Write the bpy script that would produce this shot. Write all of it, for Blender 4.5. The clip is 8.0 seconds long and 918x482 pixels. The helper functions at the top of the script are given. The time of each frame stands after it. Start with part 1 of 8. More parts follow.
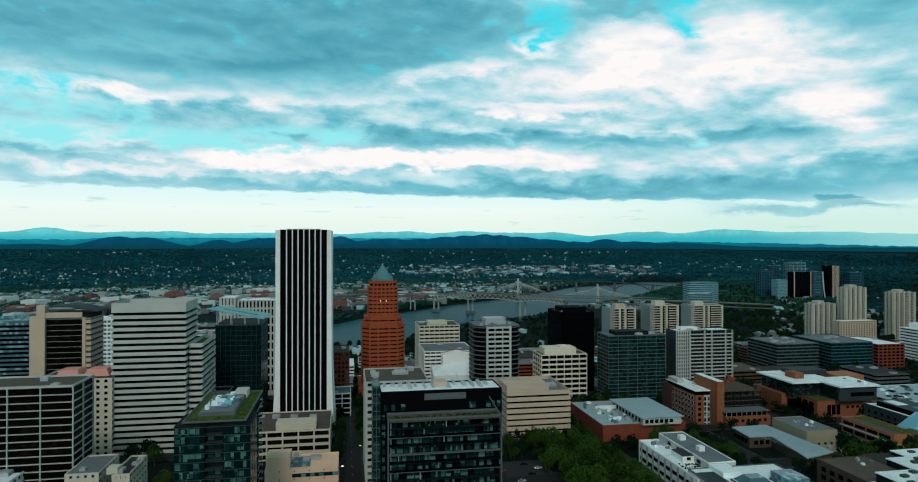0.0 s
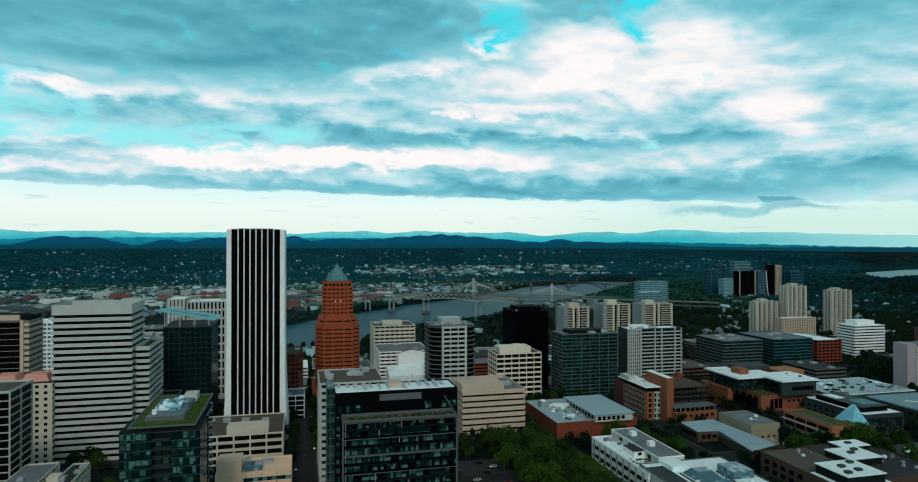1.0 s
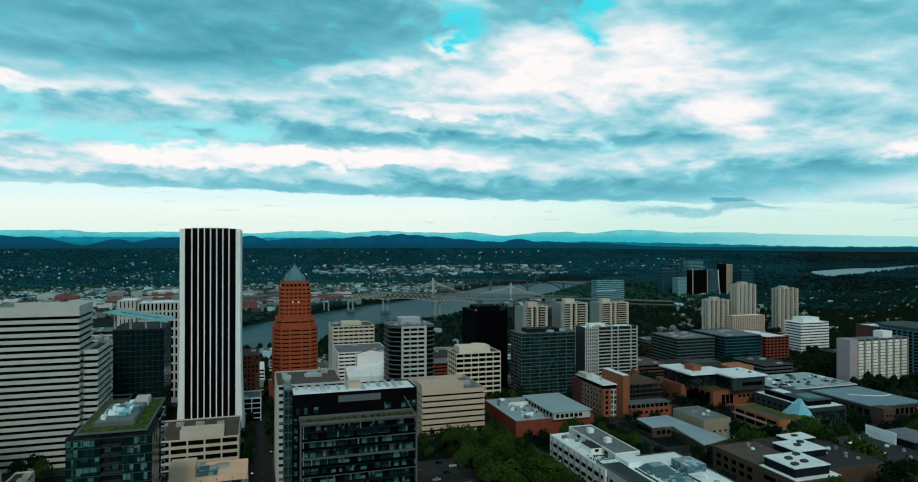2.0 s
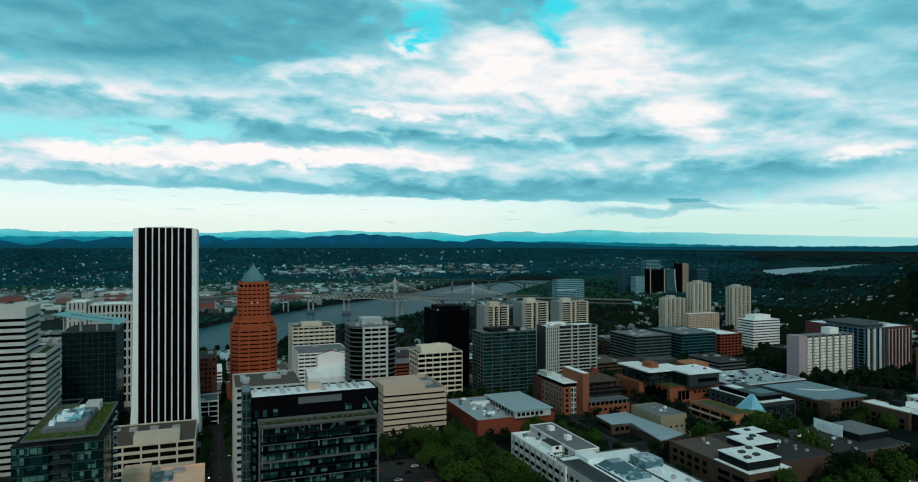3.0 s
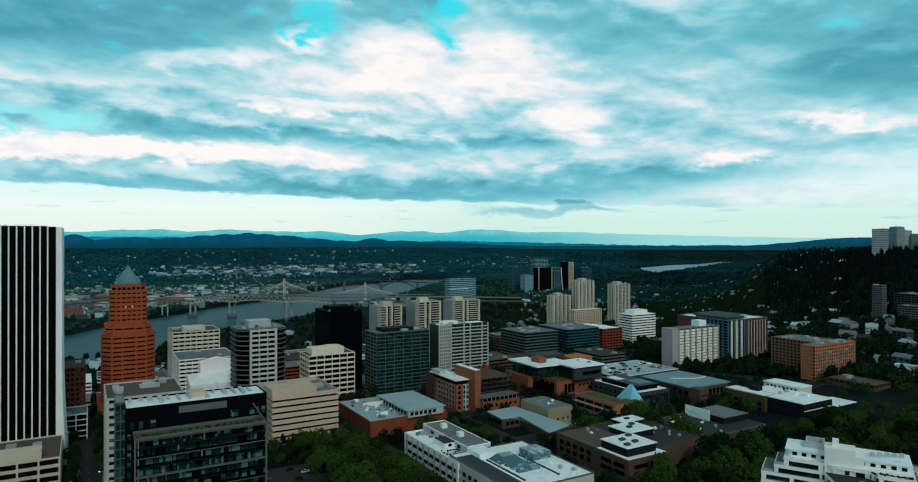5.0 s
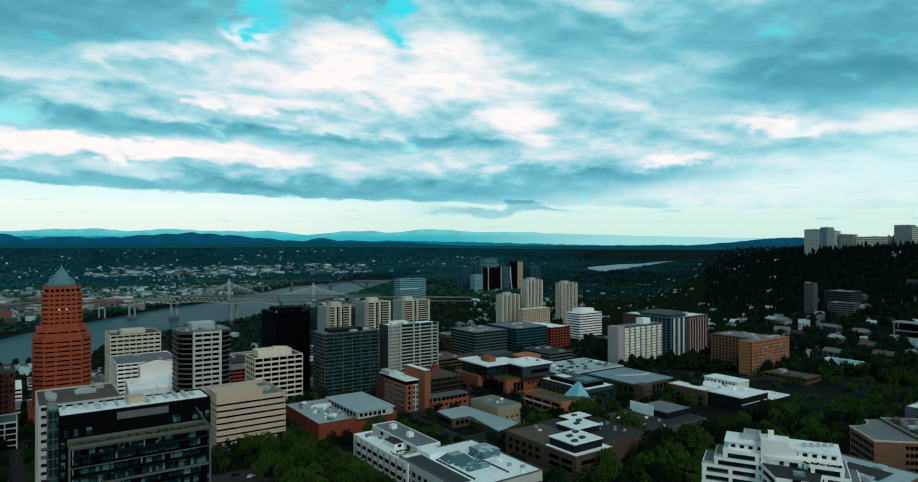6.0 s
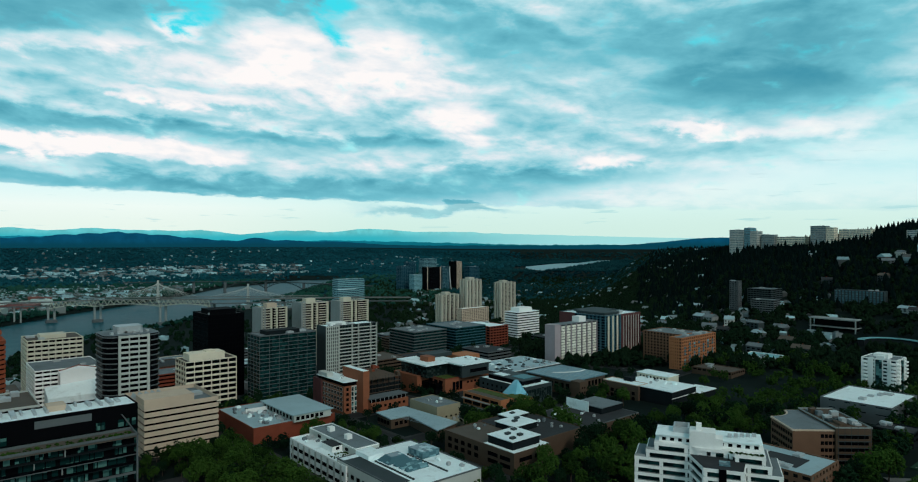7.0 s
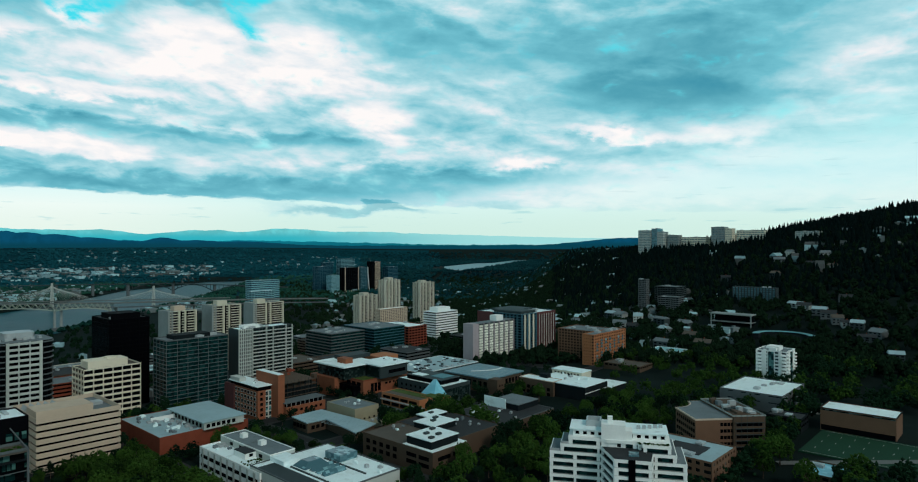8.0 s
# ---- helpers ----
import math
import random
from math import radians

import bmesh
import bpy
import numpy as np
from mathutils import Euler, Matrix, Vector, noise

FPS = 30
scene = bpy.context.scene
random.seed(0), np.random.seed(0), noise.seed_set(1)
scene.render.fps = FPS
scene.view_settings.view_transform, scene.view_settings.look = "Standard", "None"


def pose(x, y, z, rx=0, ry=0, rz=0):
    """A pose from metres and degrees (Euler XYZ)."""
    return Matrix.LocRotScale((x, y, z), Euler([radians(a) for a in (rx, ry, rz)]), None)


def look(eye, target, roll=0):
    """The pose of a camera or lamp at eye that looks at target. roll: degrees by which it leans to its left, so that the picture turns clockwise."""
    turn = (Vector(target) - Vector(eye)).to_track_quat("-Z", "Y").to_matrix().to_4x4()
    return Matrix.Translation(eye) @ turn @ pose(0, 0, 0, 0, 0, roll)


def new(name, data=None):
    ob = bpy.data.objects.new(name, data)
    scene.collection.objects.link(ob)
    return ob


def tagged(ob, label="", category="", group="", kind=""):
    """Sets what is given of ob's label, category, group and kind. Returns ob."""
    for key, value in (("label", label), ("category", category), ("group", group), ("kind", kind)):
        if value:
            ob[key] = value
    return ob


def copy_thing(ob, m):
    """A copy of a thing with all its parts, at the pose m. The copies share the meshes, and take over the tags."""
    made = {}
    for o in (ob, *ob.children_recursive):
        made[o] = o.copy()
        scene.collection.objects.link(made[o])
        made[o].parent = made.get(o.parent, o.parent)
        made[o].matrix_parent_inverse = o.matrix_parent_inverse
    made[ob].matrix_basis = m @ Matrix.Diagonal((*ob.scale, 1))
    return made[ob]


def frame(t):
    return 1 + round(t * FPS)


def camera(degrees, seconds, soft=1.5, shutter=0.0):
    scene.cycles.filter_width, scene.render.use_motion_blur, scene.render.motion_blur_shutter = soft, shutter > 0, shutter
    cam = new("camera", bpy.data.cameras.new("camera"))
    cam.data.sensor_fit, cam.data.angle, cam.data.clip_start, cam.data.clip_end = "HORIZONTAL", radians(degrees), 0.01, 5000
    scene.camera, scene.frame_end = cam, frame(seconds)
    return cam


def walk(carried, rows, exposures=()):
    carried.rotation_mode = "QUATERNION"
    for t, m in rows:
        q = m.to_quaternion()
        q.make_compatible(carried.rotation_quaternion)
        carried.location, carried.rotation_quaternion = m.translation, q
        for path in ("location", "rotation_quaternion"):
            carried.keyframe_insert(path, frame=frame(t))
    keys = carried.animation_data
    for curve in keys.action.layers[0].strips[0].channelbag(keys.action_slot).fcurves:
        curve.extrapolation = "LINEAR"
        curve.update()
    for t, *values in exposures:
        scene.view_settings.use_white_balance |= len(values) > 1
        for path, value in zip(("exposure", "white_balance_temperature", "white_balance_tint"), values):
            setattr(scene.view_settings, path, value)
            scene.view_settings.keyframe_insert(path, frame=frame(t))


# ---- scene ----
# ---- camera: a drone that hovers and turns to the right ----
cam = camera(71.26, 8.0, soft=1.12)
EYE = (0.0, 0.0, 185.0)
PATH = [
    (0.0, -10.0, 0.26, 0.013), (0.5, -11.983, 0.258, 0.018), (1.0, -13.964, 0.251, 0.041), (1.5, -15.861, 0.244, 0.045),
    (3.0, -20.986, 0.215, 0.043), (3.5, -23.002, 0.208, 0.044), (4.0, -25.326, 0.2, 0.03), (4.5, -28.077, 0.183, -0.005),
    (6.0, -35.009, 0.157, -0.019), (6.5, -37.582, 0.14, -0.018), (7.0, -40.443, 0.138, -0.018), (7.5, -43.902, 0.143, -0.027),
    (8.0, -47.704, 0.139, -0.024)]
walk(cam, [(t, pose(*EYE, 90 + p, -r, y)) for t, y, p, r in PATH])
scene.view_settings.exposure = 0.0


# ---- world: a clear rim at the horizon under broken cloud ----
class Nodes:
    """Short forms for building node trees."""
    def __init__(self, tree):
        self.tree = tree
        self.tree.nodes.clear()

    def add(self, kind, **sets):
        n = self.tree.nodes.new(kind)
        for k, v in sets.items():
            if k == "op":
                n.operation = v
            elif k == "mode":
                n.blend_type = v
            elif k == "vtype":
                n.vector_type = v
        return n

    def link(self, a, b):
        self.tree.links.new(a, b)

    def put(self, v, socket):
        if isinstance(v, (int, float, tuple)):
            socket.default_value = v
        else:
            self.link(v, socket)

    def math(self, op, a, b=0.0, clamp=False):
        n = self.add("ShaderNodeMath", op=op)
        n.use_clamp = clamp
        self.put(a, n.inputs[0])
        self.put(b, n.inputs[1])
        return n.outputs[0]

    def step(self, v, lo, hi, to_lo=0.0, to_hi=1.0):
        n = self.add("ShaderNodeMapRange")
        n.interpolation_type = "SMOOTHSTEP"
        self.put(v, n.inputs[0])
        for i, x in enumerate((lo, hi, to_lo, to_hi)):
            n.inputs[i + 1].default_value = x
        return n.outputs[0]

    def mix(self, f, a, b, mode="MIX"):
        n = self.add("ShaderNodeMix")
        n.data_type = "RGBA"
        n.blend_type = mode
        self.put(f, n.inputs[0])
        for v, sock in ((a, n.inputs[6]), (b, n.inputs[7])):
            self.put((*v, 1.0) if isinstance(v, tuple) and len(v) == 3 else v, sock)
        return n.outputs[2]

    def noise(self, vec, scale, detail=4.0, rough=0.55, warp=0.0):
        n = self.add("ShaderNodeTexNoise")
        if vec is not None:
            self.link(vec, n.inputs["Vector"])
        n.inputs["Scale"].default_value = scale
        n.inputs["Detail"].default_value = detail
        n.inputs["Roughness"].default_value = rough
        n.inputs["Distortion"].default_value = warp
        return n.outputs["Fac"]

    def ramp(self, v, *stops):
        n = self.add("ShaderNodeValToRGB")
        e = n.color_ramp.elements
        while len(e) < len(stops):
            e.new(0.5)
        for el, (pos, col) in zip(e, stops):
            el.position, el.color = pos, (*col, 1.0)
        self.put(v, n.inputs[0])
        return n.outputs[0]


SUN_DIR = Vector((-0.14, -0.76, 0.70)).normalized()


def make_world():
    world = bpy.data.worlds.new("evening_sky")
    scene.world = world
    world.use_nodes = True
    k = Nodes(world.node_tree)
    coord = k.add("ShaderNodeTexCoord").outputs["Generated"]
    sep = k.add("ShaderNodeSeparateXYZ")
    k.link(coord, sep.inputs[0])
    x, y, z = sep.outputs
    az = k.math("MULTIPLY", k.math("ARCTAN2", x, y), 57.2958)
    el = k.math("MULTIPLY", k.math("ARCSINE", z), 57.2958)

    def vec(a, b, c=0.0):
        n = k.add("ShaderNodeCombineXYZ")
        for i, v in enumerate((a, b, c)):
            k.put(v, n.inputs[i])
        return n.outputs[0]

    # a flat cloud deck seen in perspective, and long soft streaks in it
    up = k.math("ADD", k.math("MAXIMUM", z, 0.0), 0.10)
    deck = vec(k.math("DIVIDE", x, up), k.math("DIVIDE", y, up))
    lean = k.math("ADD", el, k.math("MULTIPLY", az, 0.06))
    polar = vec(k.math("MULTIPLY", az, 0.055), k.math("MULTIPLY", lean, 0.15))
    above = vec(k.math("MULTIPLY", az, 0.055), k.math("MULTIPLY", k.math("ADD", lean, 0.9), 0.15))
    n1 = k.noise(polar, 2.0, 4.0, 0.5, 0.1)
    n2 = k.noise(polar, 3.4, 8.0, 0.56, 0.25)
    n2up = k.noise(above, 3.4, 8.0, 0.56, 0.25)
    n3 = k.noise(deck, 1.2, 8.0, 0.58, 0.15)
    puff = vec(k.math("MULTIPLY", az, 0.12), k.math("MULTIPLY", el, 0.24))
    n5 = k.noise(puff, 3.2, 7.0, 0.55, 0.3)
    # the masses, with frayed outlines
    wa = k.math("ADD", az, k.math("MULTIPLY", k.math("SUBTRACT", n1, 0.5), 9.0))
    we = k.math("ADD", k.math("ADD", el, k.math("MULTIPLY", k.math("SUBTRACT", n2, 0.5), 2.6)), k.math("MULTIPLY", k.math("SUBTRACT", n5, 0.5), 1.7))
    wa = k.math("ADD", wa, k.math("MULTIPLY", k.math("SUBTRACT", n5, 0.5), 2.6))
    warped = vec(wa, we)

    def blob(a, e, sa, se, gain, tilt=0.0, soft=0.7):
        m = k.add("ShaderNodeMapping", vtype="TEXTURE")
        k.link(warped, m.inputs[0])
        m.inputs["Location"].default_value = (a, e, 0)
        m.inputs["Rotation"].default_value = (0, 0, radians(tilt))
        m.inputs["Scale"].default_value = (sa, se, 1)
        d = k.add("ShaderNodeVectorMath", op="LENGTH")
        k.link(m.outputs[0], d.inputs[0])
        return k.step(d.outputs["Value"], 1.0 - soft, 1.0 + soft, gain, 0.0)

    def total(rows):
        out = None
        for row in rows:
            b = blob(*row)
            out = b if out is None else k.math("ADD", out, b)
        return out

    # the slate bank over the towers and the teal bank over the hills
    shade = total([
        (-14.0, 18.2, 30.0, 4.2, 0.38, 1.5, 0.22), (-8.0, 14.2, 17.0, 0.9, 0.10, 6.0, 0.6), (-17.0, 15.7, 8.0, 1.2, -0.10),
        (25.0, 20.2, 5.5, 1.3, 0.28, 0, 0.4), (42.0, 18.2, 7.5, 2.2, 0.24, -10.0, 0.6), (64.0, 15.2, 13.0, 4.2, 0.30, -8.0, 0.55), (65.0, 12.6, 9.0, 1.4, 0.14, -6.0, 0.6),
        (74.0, 17.0, 7.0, 5.0, 0.16), (54.7, 14.4, 3.4, 1.3, -0.15)])
    # flat shaded bases under the heaps
    base = total([
        (-16.0, 10.6, 5.0, 1.1, 0.12, 4.0, 0.5), (-22.8, 7.3, 3.6, 0.7, 0.16, -10.0, 0.3), (-17.8, 6.5, 3.4, 0.35, 0.16, 0, 0.3), (-8.6, 10.6, 4.2, 1.0, 0.10, -5.0, 0.5), (7.0, 9.4, 8.5, 0.9, 0.22, -2.0, 0.5),
        (-15.0, 5.15, 9.0, 0.35, 0.09, 0, 0.5), (6.0, 4.8, 15.0, 0.6, 0.18, -1.0, 0.6), (27.0, 4.6, 14.0, 0.9, 0.27, -1.5, 0.5), (26.0, 9.0, 15.0, 0.55, 0.22, -2.0, 0.6),
        (43.0, 5.5, 9.0, 1.0, 0.20, -3.0, 0.6), (38.5, 3.05, 5.5, 0.35, 0.26, 0, 0.3), (-1.0, 13.5, 9.0, 0.8, 0.10, 3.0, 0.6), (50.0, 6.0, 9.0, 0.7, 0.14, -3.0)])
    glow = total([
        (-4.0, 7.3, 9.5, 1.05, 0.40, 1.0, 0.25), (8.0, 7.5, 7.0, 0.8, 0.34, -1.0, 0.3), (15.2, 7.6, 6.0, 1.0, 0.30, -4.0, 0.35), (8.6, 15.0, 5.5, 0.9, 0.26, 9.0, 0.5), (16.9, 17.0, 2.2, 1.0, 0.34, 0, 0.5),
        (24.6, 16.2, 2.9, 2.2, 0.36, 0, 0.55), (35.0, 16.0, 6.2, 2.2, 0.32, -3.0, 0.55), (17.0, 11.8, 6.0, 0.7, 0.26, -3.0, 0.4), (40.5, 11.2, 3.4, 1.1, 0.20, -10.0, 0.7), (28.0, 13.0, 11.0, 1.8, 0.14)])
    glow = k.math("ADD", glow, total([
        (41.0, 9.6, 3.4, 2.4, 0.20, -20.0, 0.5), (60.9, 9.4, 4.0, 0.6, 0.36, -7.0, 0.6), (53.7, 7.1, 3.4, 0.55, 0.38, 2.0, 0.6), (71.0, 9.0, 4.6, 1.0, 0.30, 0, 0.6), (77.0, 13.8, 5.5, 3.0, 0.26),
        (78.0, 5.4, 15.0, 2.2, 0.30), (62.0, 4.2, 11.0, 1.0, 0.24), (31.0, 7.0, 6.0, 0.8, 0.12), (-20.0, 12.0, 6.0, 0.6, 0.34, -3.0, 0.5), (-20.0, 8.4, 6.0, 0.8, 0.22), (-19.0, 6.2, 7.0, 0.8, 0.22, 0, 0.5), (-9.0, 12.2, 14.0, 0.6, 0.16, 2.0), (24.0, 14.2, 11.0, 1.4, 0.14, -4.0)]))
    clear = total([
        (17.8, 18.9, 2.6, 1.9, 1.0, 0, 0.6), (29.2, 18.7, 1.6, 1.9, 0.75, 0, 0.7), (-7.0, 9.0, 9.0, 1.0, 0.62, 2.0), (-22.0, 10.6, 7.0, 2.0, 0.62), (-24.0, 8.3, 4.0, 0.8, 0.6), (-14.0, 8.4, 6.0, 0.9, 0.5),
        (-23.0, 12.2, 4.0, 0.5, 0.6), (83.0, 8.6, 6.0, 0.9, 0.5), (66.2, 7.3, 4.0, 1.0, 0.45), (73.0, 10.8, 10.0, 0.6, 0.4), (28.5, 20.6, 3.0, 0.7, 0.6), (-2.0, 9.6, 5.0, 0.8, 0.4)])
    calm = k.math("SUBTRACT", k.math("MULTIPLY", k.step(el, 4.0, 8.5, 0.55, 1.0), k.step(el, 8.0, 16.0, 1.0, 0.85)), k.math("MULTIPLY", shade, 1.1), True)
    relief = k.math("MULTIPLY", k.math("SUBTRACT", n2, n2up), 0.62)
    body = k.math("ADD", k.math("ADD", k.math("MULTIPLY", k.math("SUBTRACT", n2, 0.5), 0.50), k.math("MULTIPLY", k.math("SUBTRACT", n3, 0.5), 0.22)), k.math("ADD", relief, k.math("MULTIPLY", k.math("SUBTRACT", n5, 0.5), 0.26)))
    body = k.math("MULTIPLY", body, calm)
    value = k.math("SUBTRACT", k.math("SUBTRACT", k.math("ADD", k.math("ADD", body, 0.65), k.math("MULTIPLY", glow, 0.92)), shade), base, True)
    cloud = k.ramp(value, (0.0, (0.025, 0.24, 0.36)), (0.22, (0.085, 0.36, 0.46)), (0.45, (0.17, 0.53, 0.63)), (0.68, (0.43, 0.72, 0.79)), (0.86, (0.80, 0.85, 0.89)), (1.0, (0.99, 0.95, 0.94)))
    # clear air: a physical sky, teal between the clouds
    sky = k.add("ShaderNodeTexSky")
    sky.sky_type = "NISHITA"
    sky.sun_disc = False
    sky.sun_elevation = math.asin(SUN_DIR.z)
    sky.sun_rotation = math.atan2(SUN_DIR.x, SUN_DIR.y)
    air = k.mix(1.0, sky.outputs[0], (0.10, 0.14, 0.10), "MULTIPLY")
    blue = k.mix(0.85, air, k.mix(k.step(el, 8.5, 15.0), (0.30, 0.86, 0.92), (0.03, 0.78, 0.92)))
    rim = k.ramp(k.step(el, 0.6, 6.0), (0.0, (0.80, 0.92, 0.84)), (0.4, (0.86, 0.97, 0.92)), (1.0, (0.66, 0.94, 0.96)))
    rim = k.mix(k.step(az, 14.0, 36.0, 0.0, 0.8), rim, k.ramp(k.step(el, 0.6, 6.0), (0.0, (0.60, 0.84, 0.76)), (0.5, (0.64, 0.90, 0.86)), (1.0, (0.50, 0.88, 0.90))))
    gaps = k.step(k.math("ADD", k.math("ADD", clear, k.math("MULTIPLY", k.math("SUBTRACT", n2, 0.5), 1.5)), k.math("MULTIPLY", k.math("SUBTRACT", n5, 0.5), 2.4)), 0.15, 1.15)
    upper = k.mix(gaps, cloud, blue)
    # the deck's lower edge, and thin streaks below it
    n6 = k.noise(vec(k.math("MULTIPLY", az, 0.30), k.math("MULTIPLY", el, 1.2)), 1.0, 6.0, 0.6)
    edge = k.math("ADD", k.math("ADD", el, k.math("MULTIPLY", k.math("SUBTRACT", n6, 0.5), 1.1)), k.math("MULTIPLY", k.math("MAXIMUM", az, 0.0), 0.028))
    low = k.math("MULTIPLY", k.step(edge, 4.40, 4.62), k.step(k.math("SUBTRACT", k.math("MULTIPLY", az, 0.25), el), 6.0, 13.5, 1.0, 0.25))
    wisp = k.math("MULTIPLY", blob(38.5, 3.0, 6.5, 0.42, 0.7, -1.0, 0.5), 1.0, True)
    low = k.math("MAXIMUM", low, wisp)
    n4 = k.noise(vec(k.math("MULTIPLY", az, 0.22), k.math("MULTIPLY", el, 2.4)), 1.0, 5.0, 0.55)
    streak = k.math("MULTIPLY", k.math("MULTIPLY", k.step(n4, 0.61, 0.70), k.step(el, 0.8, 1.8)), 0.45)
    rim2 = k.mix(streak, rim, (0.30, 0.64, 0.68))
    col = k.mix(low, rim2, upper)
    # the unseen sky overhead is darkened to lower the fill light
    col = k.mix(k.step(el, 21.5, 38.0, 0.0, 0.9), col, (0.032, 0.084, 0.103))
    bg = k.add("ShaderNodeBackground")
    k.link(col, bg.inputs[0])
    bg.inputs[1].default_value = 1.0
    out = k.add("ShaderNodeOutputWorld")
    k.link(bg.outputs[0], out.inputs[0])


make_world()
sun = new("sun", bpy.data.lights.new("sun", "SUN"))
sun.data.energy, sun.data.angle, sun.data.color = 1.15, radians(12), (1.0, 0.94, 0.84)
sun.matrix_world = look((0, 0, 900), Vector((0, 0, 900)) - SUN_DIR)


# ---- materials ----
def surface(name, base, vary=0.18, rough=0.85, scale=0.12, fine=2.0, bump=0.3, metal=0.0, stain=None, spread=0.0, spec=0.3):
    """A matt building or ground surface: blotches, grain and a little relief; spread varies it from object to object."""
    m = bpy.data.materials.new(name)
    m.use_nodes = True
    k = Nodes(m.node_tree)
    at = k.add("ShaderNodeNewGeometry").outputs["Position"]
    big, small = k.noise(at, scale, 4.0), k.noise(at, fine, 3.0)
    lum = k.math("ADD", k.math("MULTIPLY", k.math("SUBTRACT", big, 0.5), vary * 2.4), k.math("MULTIPLY", k.math("SUBTRACT", small, 0.5), vary * 1.2))
    if spread:
        rnd = k.add("ShaderNodeObjectInfo").outputs["Random"]
        lum = k.math("ADD", lum, k.math("MULTIPLY", k.math("SUBTRACT", rnd, 0.5), spread))
    lum = k.math("ADD", lum, 1.0)
    grey = k.add("ShaderNodeCombineXYZ")
    for i in range(3):
        k.link(lum, grey.inputs[i])
    col = k.mix(1.0, base, grey.outputs[0], "MULTIPLY")
    if stain:
        streak = k.noise(at, scale * 2.7, 5.0, 0.65, 0.4)
        col = k.mix(k.step(streak, 0.52, 0.72), col, stain)
    p = k.add("ShaderNodeBsdfPrincipled")
    k.link(col, p.inputs["Base Color"])
    p.inputs["Roughness"].default_value = rough
    p.inputs["Metallic"].default_value = metal
    p.inputs["Specular IOR Level"].default_value = spec
    if bump:
        b = k.add("ShaderNodeBump")
        b.inputs["Strength"].default_value = bump
        b.inputs["Distance"].default_value = 0.05
        k.link(small, b.inputs["Height"])
        k.link(b.outputs[0], p.inputs["Normal"])
    out = k.add("ShaderNodeOutputMaterial")
    k.link(p.outputs[0], out.inputs[0])
    return m


def glazing(name, dark, light, share=0.25, rough=0.1, spec=0.5):
    """Window glass before dim rooms: most panes dark, a share of them with pale blinds."""
    m = bpy.data.materials.new(name)
    m.use_nodes = True
    k = Nodes(m.node_tree)
    rnd = k.add("ShaderNodeObjectInfo").outputs["Random"]
    at = k.add("ShaderNodeNewGeometry").outputs["Position"]
    cell = k.add("ShaderNodeVectorMath", op="SNAP")
    k.link(at, cell.inputs[0])
    cell.inputs[1].default_value = (2.3, 2.3, 1.9)
    wn = k.add("ShaderNodeTexWhiteNoise")
    k.link(cell.outputs[0], wn.inputs["Vector"])
    pick = k.math("FRACT", k.math("ADD", k.math("MULTIPLY", wn.outputs["Value"], 0.7), rnd))
    col = k.mix(k.step(pick, 1.0 - share, 1.0), dark, light)
    p = k.add("ShaderNodeBsdfPrincipled")
    k.link(col, p.inputs["Base Color"])
    p.inputs["Roughness"].default_value = rough
    p.inputs["Specular IOR Level"].default_value = spec
    wob = k.noise(at, 0.35, 2.0)
    b = k.add("ShaderNodeBump")
    b.inputs["Strength"].default_value = 0.08
    b.inputs["Distance"].default_value = 0.3
    k.link(wob, b.inputs["Height"])
    k.link(b.outputs[0], p.inputs["Normal"])
    out = k.add("ShaderNodeOutputMaterial")
    k.link(p.outputs[0], out.inputs[0])
    return m


